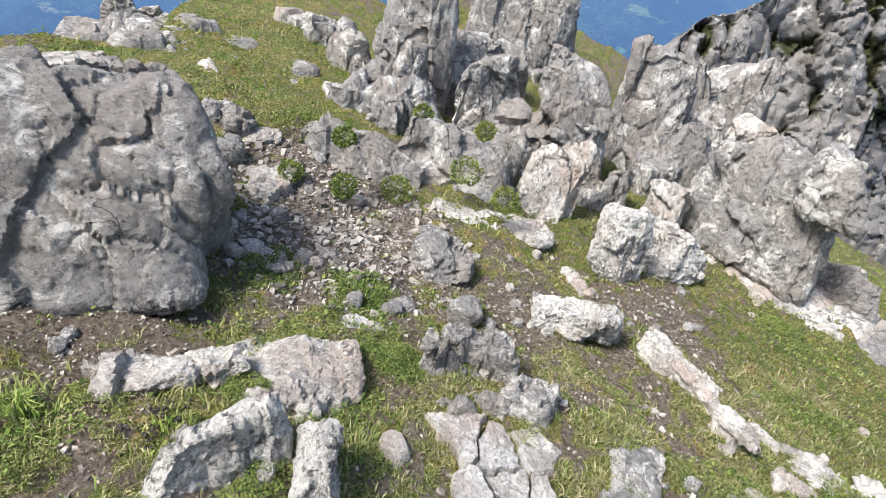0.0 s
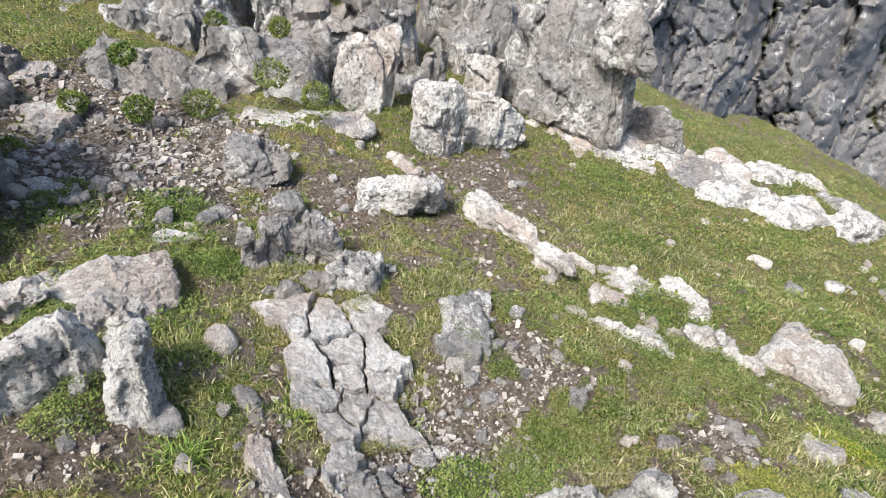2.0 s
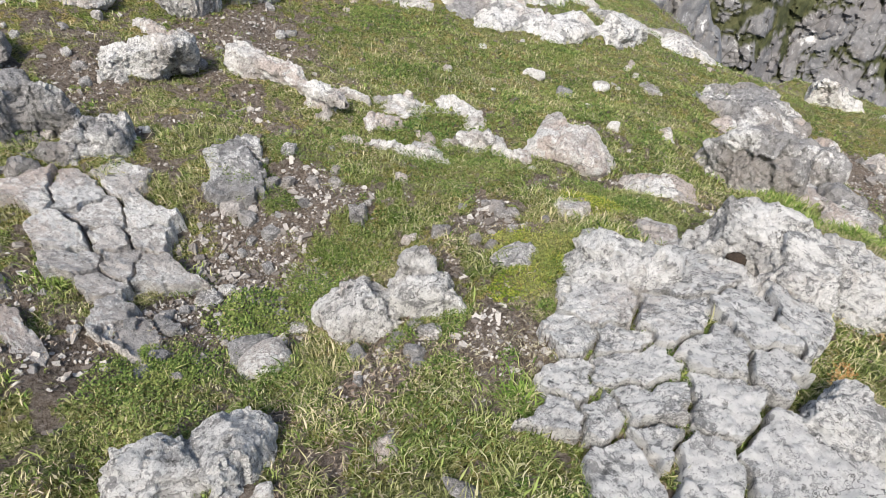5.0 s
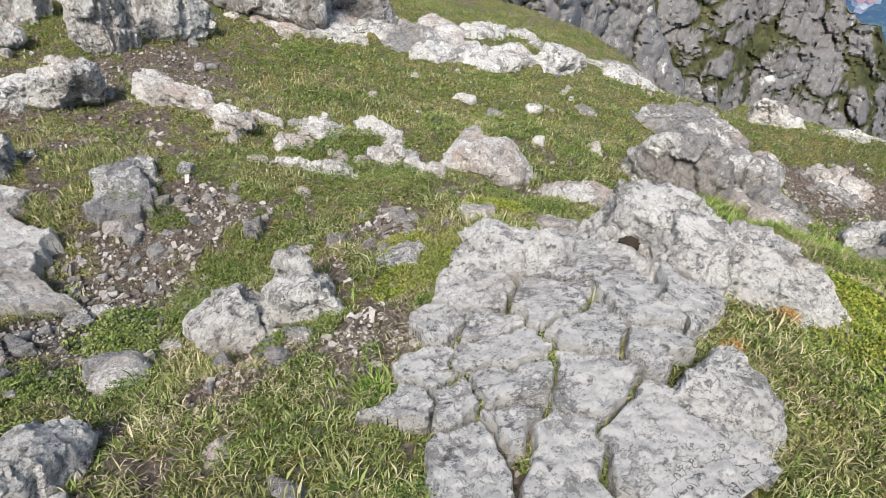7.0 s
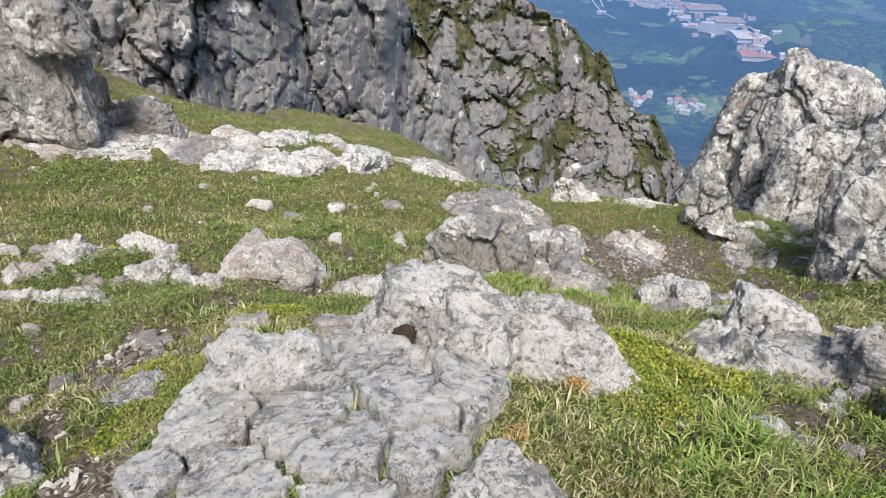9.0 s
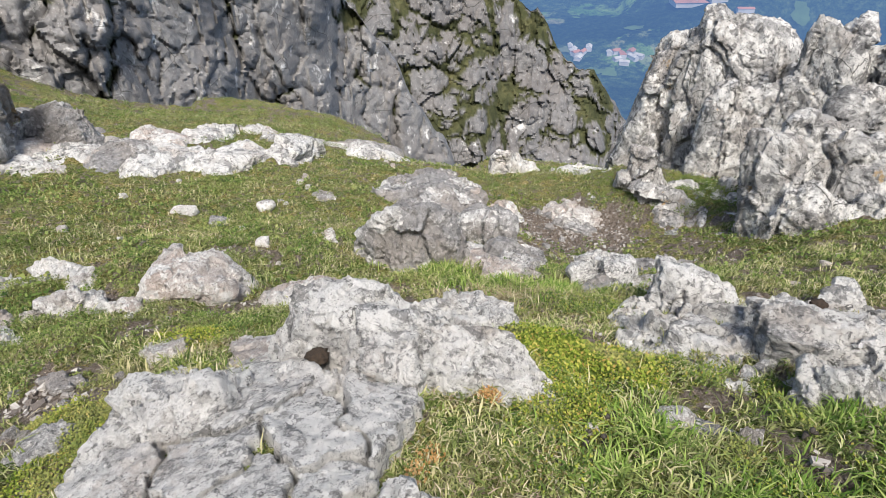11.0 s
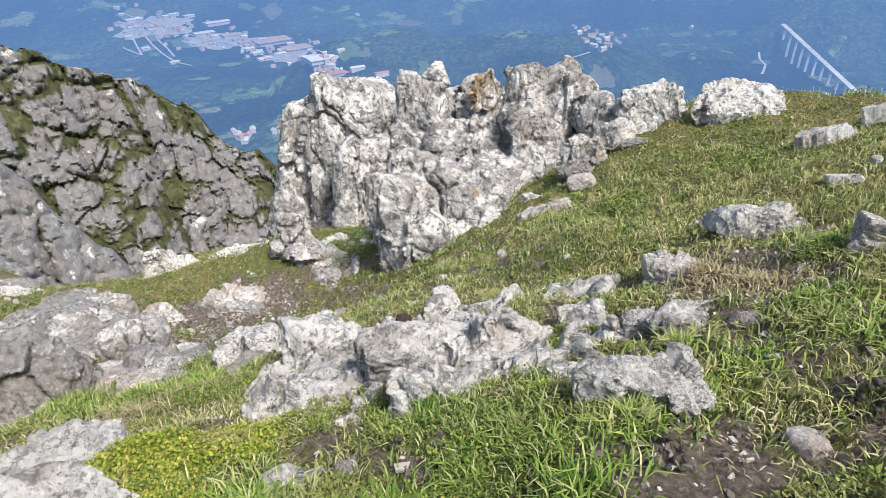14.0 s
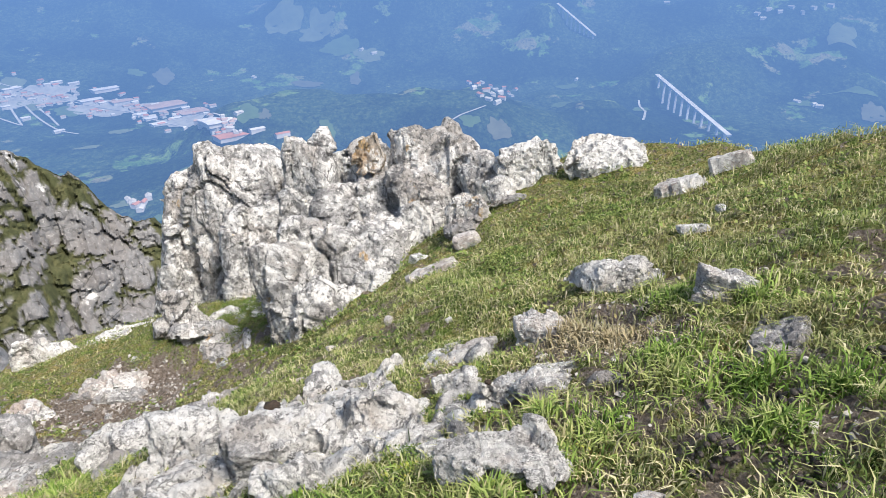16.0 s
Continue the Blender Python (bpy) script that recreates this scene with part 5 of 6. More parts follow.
block(tower_rocks, 4.024, -0.788, -0.802, -92, 0.422, 0.337, 0.502, "B", 1158, RUST)
block(tower_rocks, 4.035, -0.460, -0.503, -86, 0.185, 0.166, 0.170, "b", 1159, STAINED, sink=0.3)
block(tower_rocks, 3.950, -0.854, -0.512, -94, 0.244, 0.195, 0.172, "j", 1160, RUST)
block(tower_rocks, 3.881, -0.447, -0.958, -86, 0.452, 0.362, 0.445, "B", 1161, RUST, tilt=(-16, 0))
block(tower_rocks, 3.772, -0.758, -0.719, -92, 0.288, 0.230, 0.305, "b", 1162, RUST, tilt=(-12, 0))
block(tower_rocks, 3.365, -0.182, -1.107, -79, 0.295, 0.207, 0.456, "w", 1163, RUST)
block(tower_rocks, 3.526, -0.325, -1.100, -83, 0.349, 0.279, 0.477, "B", 1164, RUST, tilt=(-12, 0))
block(tower_rocks, 3.566, -0.546, -0.949, -87, 0.402, 0.322, 0.353, "B", 1165, RUST, tilt=(-18, 0))
block(tower_rocks, 3.290, -0.297, -1.039, -81, 0.366, 0.219, 0.265, "j", 1166, RUST)
block(tower_rocks, 3.319, -0.541, -1.007, -87, 0.215, 0.129, 0.220, "b", 1167, RUST)
block(tower_rocks, 3.730, 0.466, -1.347, -68, 0.255, 0.179, 0.321, "j", 1168, RUST)
block(tower_rocks, 3.621, 0.377, -1.304, -69, 0.224, 0.112, 0.149, "b", 1169, RUST)
block(tower_rocks, 3.463, -0.919, -0.660, -96, 0.193, 0.135, 0.154, "r", 1170, RUST)
block(tower_rocks, 3.722, -1.054, -0.528, -98, 0.259, 0.181, 0.140, "b", 1171, RUST)
block(tower_rocks, 3.314, -0.757, -0.777, -92, 0.193, 0.116, 0.102, "b", 1172, WHITE)
block(tower_rocks, 3.519, -1.057, -0.537, -99, 0.135, 0.081, 0.090, "r", 1173, WHITE)
block(tower_rocks, 4.816, 0.461, -1.650, -74, 0.703, 0.633, 0.960, "B", 1174, RUST)
block(tower_rocks, 4.564, -0.213, -1.342, -83, 0.667, 0.667, 0.786, "B", 1175, RUST)
block(tower_rocks, 4.122, -0.715, -0.897, -91, 0.528, 0.528, 0.433, "B", 1176, RUST)
block(tower_rocks, 3.749, -0.326, -1.161, -83, 0.521, 0.521, 0.415, "B", 1177, RUST)
block(tower_rocks, 3.751, -1.015, -0.594, -97, 0.287, 0.230, 0.178, "b", 1178, RUST)
rock("stone", "small pale limestone stone half sunk in turf", 3.419, -0.915, -0.625, -95, 0.181, 0.165, 0.076, "r", 228, WHITE)
rock("rock", "low white limestone rock with lichen in grass", 3.686, -1.218, -0.49, -101, 0.30, 0.2, 0.17, "b", 229, WHITE, sink=1.2)
rock("rock", "low white limestone rock with lichen in grass", 3.751, -1.581, -0.52, -108, 0.31, 0.2, 0.10, "b", 230, WHITE, sink=1.2)
rock("rock", "low white limestone rock with lichen in grass", 3.496, -1.517, -0.345, -107, 0.368, 0.20, 0.065, "b", 231, WHITE, sink=3.2)
rock("stone", "flat pale limestone stone bedded in soil", 3.078, -0.761, -0.655, -92, 0.207, 0.093, 0.03, "s", 232, PALE)
edge_rocks = outcrop("slab_ledge", "white limestone rim at the edge of the drop", 4.094, 1.423, -1.656)
block(edge_rocks, 4.094, 1.423, -1.656, -60, 0.455, 0.165, 0.15, "j", 233, WHITE)
block(edge_rocks, 4.02, 0.98, -1.466, -66, 0.42, 0.277, 0.052, "s", 234, WHITE)
path_rocks = outcrop("slab_ledge", "flat stones trodden into the path", 2.297, 0.429, -0.894)
block(path_rocks, 2.297, 0.429, -0.894, -59, 0.208, 0.547, 0.033, "s", 235, PALE)
block(path_rocks, 3.323, 0.786, -1.344, -64, 0.161, 0.108, 0.066, "r", 236, PALE)
block(path_rocks, 3.322, 0.621, -1.331, -67, 0.238, 0.15, 0.056, "p", 237, PALE)
block(path_rocks, 3.098, 0.999, -1.312, -58, 0.171, 0.167, 0.024, "s", 238, PALE)
rock("stone", "small pale limestone stone half sunk in turf", 1.85, 1.673, -0.901, -26, 0.118, 0.043, 0.047, "r", 239, PALE)
rock("stone", "small pale limestone stone half sunk in turf", 1.876, 1.477, -0.882, -29, 0.079, 0.068, 0.033, "r", 240, WHITE)
rock("stone", "small pale limestone stone half sunk in turf", 2.147, 1.553, -0.981, -34, 0.08, 0.073, 0.034, "r", 241, PALE)
rock("stone", "small pale limestone stone half sunk in turf", 2.462, 1.54, -1.088, -40, 0.12, 0.169, 0.015, "s", 242, WHITE)
rock("stone", "small pale limestone stone half sunk in turf", 2.025, 1.036, -0.856, -40, 0.069, 0.131, 0.029, "p", 243, PALE)
rock("stone", "small pale limestone stone half sunk in turf", 1.114, 0.398, -0.387, -20, 0.065, 0.141, 0.025, "s", 244, WHITE)
low_rocks = outcrop("slab_ledge", "low white limestone slab in the grass", 2.391, 0.047, -0.82)
block(low_rocks, 2.583, 0.576, -1.094, -85, 0.314, 0.408, 0.035, "s", 1317, STONE)
block(low_rocks, 3.141, 1.376, -1.323, -80, 0.608, 0.790, 0.035, "s", 1318, STONE)
block(low_rocks, 3.303, 0.721, -1.340, -90, 0.441, 0.186, 0.020, "s", 1319, STONE)
block(low_rocks, 4.173, 2.724, -1.919, -32, 0.192, 0.249, 0.030, "s", 1320, STONE)
block(low_rocks, 2.859, 0.116, -1.098, -59, 0.344, 0.448, 0.050, "s", 1338, STONE)
block(low_rocks, 2.391, 0.047, -0.82, -72, 0.344, 0.503, 0.041, "s", 245, STONE)
rock("stone", "small pale limestone stone half sunk in turf", 1.501, -0.39, -0.323, -85, 0.093, 0.042, 0.025, "r", 246, WHITE)
rock("rock", "angular grey limestone block on stony ground", -1.064, 2.283, -0.092, 25, 0.09, 0.141, 0.054, "j", 251, STONE)
rock("stone", "flat pale limestone stone bedded in soil", -0.843, 2.23, -0.151, 21, 0.137, 0.122, 0.041, "b", 252, PALE)
rock("rock", "angular grey limestone block on stony ground", -0.668, 2.355, -0.199, 16, 0.122, 0.085, 0.063, "b", 253, STONE)
rock("rock", "angular grey limestone block on stony ground", -1.474, 2.362, 0.002, 32, 0.112, 0.078, 0.061, "b", 254, STONE)
rock("rock", "angular grey limestone block on stony ground", 2.309, 5.46, -0.96, -23, 0.395, 0.315, 0.121, "r", 260, STONE)
rock("stone", "flat pale limestone stone bedded in soil", -0.271, 1.335, -0.278, 18, 0.135, 0.105, 0.019, "s", 262, PALE)
rock("stone", "small pale limestone stone half sunk in turf", -0.456, 1.551, -0.254, 22, 0.064, 0.057, 0.027, "p", 263, PALE)
rock("stone", "small pale limestone stone half sunk in turf", -0.448, 1.648, -0.263, 21, 0.074, 0.069, 0.031, "r", 264, WHITE)
rock("stone", "small pale limestone stone half sunk in turf", -0.58, 1.52, -0.224, 26, 0.093, 0.148, 0.039, "r", 265, PALE)
rock("stone", "small pale limestone stone half sunk in turf", -0.18, 1.515, -0.319, 14, 0.083, 0.059, 0.035, "r", 266, WHITE)
rock("stone", "small pale limestone stone half sunk in turf", 0.286, 0.705, -0.459, -3, 0.051, 0.06, 0.021, "b", 267, PALE)
rock("stone", "small pale limestone stone half sunk in turf", 0.333, 0.727, -0.477, -6, 0.051, 0.037, 0.021, "r", 268, WHITE)
rock("stone", "small pale limestone stone half sunk in turf", 0.307, 0.642, -0.464, -5, 0.038, 0.042, 0.016, "b", 269, PALE)
rock("stone", "small pale limestone stone half sunk in turf", 0.209, 0.651, -0.418, 2, 0.044, 0.028, 0.008, "r", 270, WHITE)
rock("stone", "small pale limestone stone half sunk in turf", 0.425, 0.964, -0.467, -9, 0.075, 0.059, 0.024, "r", 271, PALE)
rock("stone", "small pale limestone stone half sunk in turf", 0.701, 0.83, -0.503, -24, 0.052, 0.058, 0.041, "s", 272, WHITE)
rock("stone", "small pale limestone stone half sunk in turf", 1.795, 3.033, -0.961, -26, 0.136, 0.248, 0.057, "r", 273, PALE)
rock("stone", "flat pale limestone stone bedded in soil", 0.817, 1.159, -0.533, -23, 0.064, 0.041, 0.009, "b", 274, PALE)
rock("stone", "flat pale limestone stone bedded in soil", 1.254, 0.351, -0.404, -42, 0.118, 0.223, 0.018, "s", 275, PALE)
rock("stone", "small pale limestone stone half sunk in turf", 1.141, 0.211, -0.318, -43, 0.042, 0.023, 0.017, "b", 276, WHITE)
rock("stone", "flat pale limestone stone bedded in soil", 1.195, 0.59, -0.484, -32, 0.1, 0.1, 0.013, "s", 277, PALE)
rock("stone", "flat pale limestone stone bedded in soil", 1.006, 1.054, -0.562, -17, 0.106, 0.117, 0.015, "s", 278, PALE)
block(step_rocks, 3.129, 0.94, -1.323, -54, 0.203, 0.231, 0.031, "s", 279, WHITE)
block(path_rocks, 3.345, 0.684, -1.335, -61, 0.293, 0.086, 0.043, "r", 280, PALE)
block(path_rocks, 3.149, 1.143, -1.321, -51, 0.096, 0.086, 0.074, "r", 281, PALE)
rock("stone", "flat pale limestone stone bedded in soil", 2.208, -0.853, -0.385, -98, 0.102, 0.038, 0.012, "s", 282, PALE)
rock("stone", "small pale limestone stone half sunk in turf", 3.46, -1.053, -0.553, -98, 0.244, 0.046, 0.022, "r", 288, WHITE)
rock("stone", "small pale limestone stone half sunk in turf", 3.236, -0.911, -0.605, -96, 0.121, 0.09, 0.047, "r", 289, PALE)
rock("stone", "flat pale limestone stone bedded in soil", 3.74, -1.286, -0.455, -102, 0.14, 0.04, 0.021, "s", 290, PALE)
rock("stone", "small pale limestone stone half sunk in turf", 3.40, -1.665, -0.375, -110, 0.091, 0.064, 0.032, "r", 291, PALE)
rock("stone", "flat pale limestone stone bedded in soil", 2.888, -1.727, -0.188, -117, 0.139, 0.028, 0.024, "s", 292, PALE)
rock("stone", "small pale limestone stone half sunk in turf", 1.906, -1.256, -0.15, -120, 0.09, 0.028, 0.031, "j", 293, PALE)
rock("stone", "small pale limestone stone half sunk in turf", 1.777, -0.803, -0.283, -98, 0.059, 0.067, 0.025, "p", 294, WHITE)
rock("stone", "small pale limestone stone half sunk in turf", 1.619, -0.13, -0.421, -55, 0.038, 0.028, 0.016, "r", 295, PALE)
rock("stone", "small pale limestone stone half sunk in turf", 1.509, -0.441, -0.315, -72, 0.037, 0.006, 0.004, "s", 296, WHITE)
rock("rock", "low white limestone rock with lichen in grass", 0.27, 0.196, -0.253, 21, 0.149, 0.135, 0.074, "j", 299, WHITE)
rock("stone", "small pale limestone stone half sunk in turf", 0.529, -0.014, -0.206, -3, 0.041, 0.062, 0.017, "r", 300, WHITE)
rock("stone", "small pale limestone stone half sunk in turf", 0.472, 0.114, -0.248, 4, 0.059, 0.065, 0.025, "p", 301, PALE)
rock("stone", "small pale limestone stone half sunk in turf", 0.338, 0.487, -0.433, 10, 0.104, 0.085, 0.033, "r", 302, WHITE)
rock("stone", "flat pale limestone stone bedded in soil", 2.761, 1.133, -1.186, -47, 0.492, 0.729, 0.066, "s", 305, PALE)
rock("stone", "flat pale limestone stone bedded in soil", 2.339, 0.528, -0.94, -51, 0.381, 0.426, 0.049, "s", 306, PALE)
rock("rock", "dark grey weathered limestone rock", 2.062, 0.687, -0.827, -41, 0.374, 0.224, 0.233, "j", 307, STONE)
rock("rock", "low white limestone rock with lichen in grass", 1.549, 0.145, -0.458, -38, 0.326, 0.129, 0.041, "b", 308, WHITE)
rock("stone", "small pale limestone stone half sunk in turf", 1.887, -0.899, -0.278, -105, 0.076, 0.074, 0.032, "j", 309, PALE)
rock("stone", "small pale limestone stone half sunk in turf", 1.82, -0.967, -0.238, -110, 0.133, 0.063, 0.03, "j", 310, WHITE)
rock("stone", "small pale limestone stone half sunk in turf", 2.083, -0.99, -0.299, -107, 0.126, 0.076, 0.049, "j", 311, PALE)
rock("stone", "flat pale limestone stone bedded in soil", 3.05, -0.779, -0.64, -94, 0.177, 0.061, 0.023, "s", 312, PALE)
rock("stone", "flat pale limestone stone bedded in soil", 1.724, -1.269, -0.099, -124, 0.089, 0.085, 0.013, "s", 313, PALE)
rock("stone", "small pale limestone stone half sunk in turf", 3.387, 0.724, -1.335, -59, 0.21, 0.048, 0.031, "r", 314, WHITE)
rock("stone", "small pale limestone stone half sunk in turf", 3.327, 0.621, -1.331, -60, 0.133, 0.059, 0.029, "r", 315, PALE)
rock("stone", "small pale limestone stone half sunk in turf", 0.442, 0.545, -0.479, -9, 0.05, 0.041, 0.015, "r", 316, WHITE)
rock("rock", "low white limestone rock with lichen in grass", 0.158, 0.207, -0.218, 20, 0.139, 0.155, 0.07, "j", 322, WHITE)

BRIGHT = [(1.83, 2.61), (1.97, 2.46), (2.1, 2.33), (2.37, 2.66), (2.61, 2.69), (2.47, 2.24), (3.05, 2.84),
    (2.97, 2.51), (2.8, 2.18), (3.45, 2.59), (3.65, 2.53), (3.54, 2.24)]
for k, (x, y) in enumerate(BRIGHT):
    block(bright_rocks, x, y, float(slope(x, y)), -25 + 37 * k % 50, 0.36 + 0.1 * (k % 3), 0.24 + 0.06 * (k % 2), 0.045 + 0.015 * (k % 3), "s", 1400 + k, (PALE, STONE, WHITE)[k % 3 if k % 4 else 2])

# the outcrops, grown together from their blocks: grain of the joints, fineness
fuse(big_boulder, 0.5, 0.009, 1, "boulder_body", 0.5, 0.42)
fuse(pin_rocks, 0.36, 0.0115, 2, "crag", 0.42, 0.72)
fuse(over_rocks, 0.32, 0.011, 3, "crag", 0.6, 0.75)
fuse(left_rocks, 0.22, 0.013, 4)
fuse(tower_rocks, 0.32, 0.0115, 5, "crag", 0.5, 0.88)
fuse(step_rocks, 0.17, 0.0065, 6, "rock_mass", 0.65, 0.75)
fuse(hole_rocks, 0.16, 0.0065, 7, "rock_mass", 0.8, 0.8, (1.236, 0.161, -0.24, 0.036, 0.06))
fuse(pointed_rocks, 0.15, 0.0055, 20, "rock_mass", 0.7, 0.8)
fuse(spiral_rocks, 0.13, 0.006, 8)
fuse(chain_rocks, 0.13, 0.007, 9)
fuse(pyr_rocks, 0.16, 0.007, 10)
fuse(strip_rocks, 0.15, 0.007, 11)
fuse(pale_rocks, 0.36, 0.01, 12, "rock_mass", 0.7, 0.6)
fuse(bright_rocks, 0.4, 0.01, 13, "rock_mass", 0.7, 0.5)
fuse(fin_rocks, 0.2, 0.009, 14)
fuse(cracked_rocks, 0.15, 0.007, 15)
fuse(edge_rocks, 0.2, 0.012, 16)
fuse(lapse_rocks, 0.22, 0.01, 17)
fuse(path_rocks, 0.16, 0.009, 18)
fuse(low_rocks, 0.18, 0.009, 19)

# bedrock between and under the blocks
bedrock(over_rocks, 1.75, 3.4, -25, 1.2, 0.9, 0.02, 0.06, 303, STONE, 0.25, 120)
bedrock(tower_rocks, 3.85, -0.1, -75, 1.3, 1.0, 0.02, 0.08, 304, RUST, 0.28, 150)
bedrock(step_rocks, 1.95, -0.45, -75, 0.95, 0.55, 0.015, 0.075, 305, WHITE, 0.16, 150)
bedrock(left_rocks, -1.5, 2.9, 20, 0.9, 0.6, 0.0, 0.06, 308, STONE, 0.22, 100)

# middles of the slabs of the flat pavements, and of the turf about them
CRACKED = [(1.08, 0.2), (0.9, 0.17), (0.83, 0.15), (0.87, 0.11), (0.75, 0.07), (0.86, 0.05), (0.75, -0.01),
    (0.83, -0.03), (1.01, 0.01), (1.0, 0.08), (1.12, -0.0), (1.19, -0.04), (1.07, -0.08), (0.81, -0.08),
    (0.73, -0.07), (0.92, -0.1), (0.93, -0.16), (0.83, -0.12), (0.7, 0.02)]
CRACKED_TURF = [(0.84, 0.28), (0.75, 0.16), (0.67, 0.09), (0.66, -0.02), 
    (1.25, 0.44), (1.08, -0.13), (0.61, -0.03), (1.38, 0.03), (1.2, -0.1)]
LEDGE = [(0.03, 1.04), (0.11, 1.02), (0.21, 1.06), (0.07, 0.87), (0.15, 0.94), (0.23, 0.94), (0.07, 0.81),
    (0.16, 0.86), (0.23, 0.87), (0.12, 0.72), (0.18, 0.8), (0.22, 0.77), (0.13, 0.65)]
LEDGE_TURF = [(-0.05, 0.95), (-0.01, 0.83), (0.04, 0.72), (0.3, 1.01), (0.3, 0.84), (0.22, 0.68), (0.07, 0.66),
    (0.12, 1.21), (0.26, 1.2), (-0.02, 1.16), (0.18, 0.62)]
pavement(cracked_rocks, CRACKED, CRACKED_TURF, 0.026, 0.0042, 401, WHITE, 240)
ledge_rocks = outcrop("ledge_slab", "flat pale limestone ledge with fine cracks, flush with the turf", 0.13, 0.9, float(slope(0.13, 0.9)))
pavement(ledge_rocks, LEDGE, LEDGE_TURF, 0.03, 0.0032, 402, PALE, 240)

# ---- grass and herbs ----


def scatter(n, seed, cx, cy, reach, spread):
    """Points on the meadow, thickest about (cx, cy)."""
    rng = np.random.default_rng(seed)
    r = reach * rng.uniform(0, 1, n) ** (1 / spread)
    a = rng.uniform(-math.pi, math.pi, n)
    return cx + r * np.cos(a), cy + r * np.sin(a), rng


def blades(name, n, seed, cx, cy, reach, spread, tall0, wide0):
    x, y, rng = scatter(n, seed, cx, cy, reach, spread)
    tuft = vnoise(np.stack([x * 7, y * 7, 0 * x], -1), 77)
    gaps = smooth(0.25, -0.4, fbm(np.stack([x * 15, y * 15, 0 * x], -1), 2, 55))
    keep = rng.uniform(0, 1, n) > bare(x, y) * 1.5 - 0.1 + 0.7 * gaps
    x, y, tuft = x[keep], y[keep], tuft[keep]
    n = len(x)
    tall = tall0 * rng.uniform(0.5, 1.3, n) * (1 + 0.9 * np.maximum(tuft, 0) + 1.2 * (rng.uniform(0, 1, n) > 0.985))
    wide = wide0 * rng.uniform(0.6, 1.2, n)
    a, bend = rng.uniform(0, 2 * math.pi, n), rng.uniform(0.2, 1.5, n)
    side = np.stack([np.cos(a), np.sin(a), 0 * a], -1)
    fwd = np.stack([-np.sin(a), np.cos(a), 0 * a], -1)
    foot = np.stack([x, y, ground(x, y) - 0.003], -1)
    up = np.array([0, 0, 1.0])
    mid = foot + up * (tall * 0.6)[:, None] + fwd * (tall * bend * 0.3)[:, None]
    tip = foot + up * (tall * (1 - 0.35 * bend))[:, None] + fwd * (tall * bend * 0.9)[:, None]
    s = side * wide[:, None]
    verts = np.stack([foot - s, mid + s, tip, mid - s], 1).reshape(-1, 3)
    faces = np.arange(n)[:, None] * 4 + np.array([0, 1, 2, 3])
    return mesh_of(name, verts, faces, GRASS)


def herb_mat(name, n, seed, cx, cy, reach, spread, size, mat=HERB):
    """A low mat of tiny leaves that covers the turf in ragged patches."""
    x, y, rng = scatter(n, seed, cx, cy, reach, spread)
    if size > 0.009:
        away = np.hypot(x - 0.6, y + 0.3) > 1.5
        x, y = x[away], y[away]
        n = len(x)
    p = np.stack([x, y, 0 * x], -1)
    lush = fbm(p * 6, 4, 61, 0.65) - 1.2 * bare(x, y) + 0.02
    keep = rng.uniform(0, 0.5, n) < lush
    x, y, lush = x[keep], y[keep], np.minimum(lush[keep], 0.6)
    n = len(x)
    c = np.stack([x, y, ground(x, y) + 0.001 + (0.004 + 0.026 * lush) * rng.uniform(0.2, 1, n) ** 0.6], -1)
    a, t = rng.uniform(0, 2 * math.pi, n), rng.uniform(-0.5, 1.1, n)
    fwd = np.stack([np.cos(a) * np.cos(t), np.sin(a) * np.cos(t), np.sin(t)], -1)
    side = np.stack([-np.sin(a), np.cos(a), rng.uniform(-0.5, 0.5, n)], -1) * rng.uniform(0.2, 0.42, n)[:, None]
    L = (size * rng.uniform(0.5, 1.5, n))[:, None]
    verts = np.stack([c, c + fwd * L * 0.5 + side * L, c + fwd * L, c + fwd * L * 0.5 - side * L], 1).reshape(-1, 3)
    return mesh_of(name, verts, np.arange(n)[:, None] * 4 + np.array([0, 1, 2, 3]), mat)


def litter(name, n, seed, cx, cy, reach, spread, size):
    """Dead stalks and leaf scraps lying in the turf."""
    x, y, rng = scatter(n, seed, cx, cy, reach, spread)
    patch = fbm(np.stack([x * 5, y * 5, 0 * x], -1), 4, 88, 0.6)
    keep = rng.uniform(-0.2, 0.8, n) < patch
    x, y = x[keep], y[keep]
    n = len(x)
    a, rise = rng.uniform(0, 2 * math.pi, n), rng.normal(scale=0.25, size=n)
    L, wide = size * rng.uniform(0.4, 1.6, n), size * rng.uniform(0.03, 0.085, n)
    c = np.stack([x, y, ground(x, y) + 0.004 + 0.008 * rng.uniform(0, 1, n)], -1)
    fwd = np.stack([np.cos(a), np.sin(a), rise], -1) * L[:, None]
    side = np.stack([-np.sin(a), np.cos(a), 0 * a], -1) * wide[:, None]
    bow = np.stack([0 * a, 0 * a, 0.15 * L], -1)
    verts = np.stack([c - side, c + fwd * 0.5 - side + bow, c + fwd, c + fwd * 0.5 + side + bow, c + side], 1).reshape(-1, 3)
    return mesh_of(name, verts, np.arange(n)[:, None] * 5 + np.array([0, 1, 2, 3, 4]), LITTER)


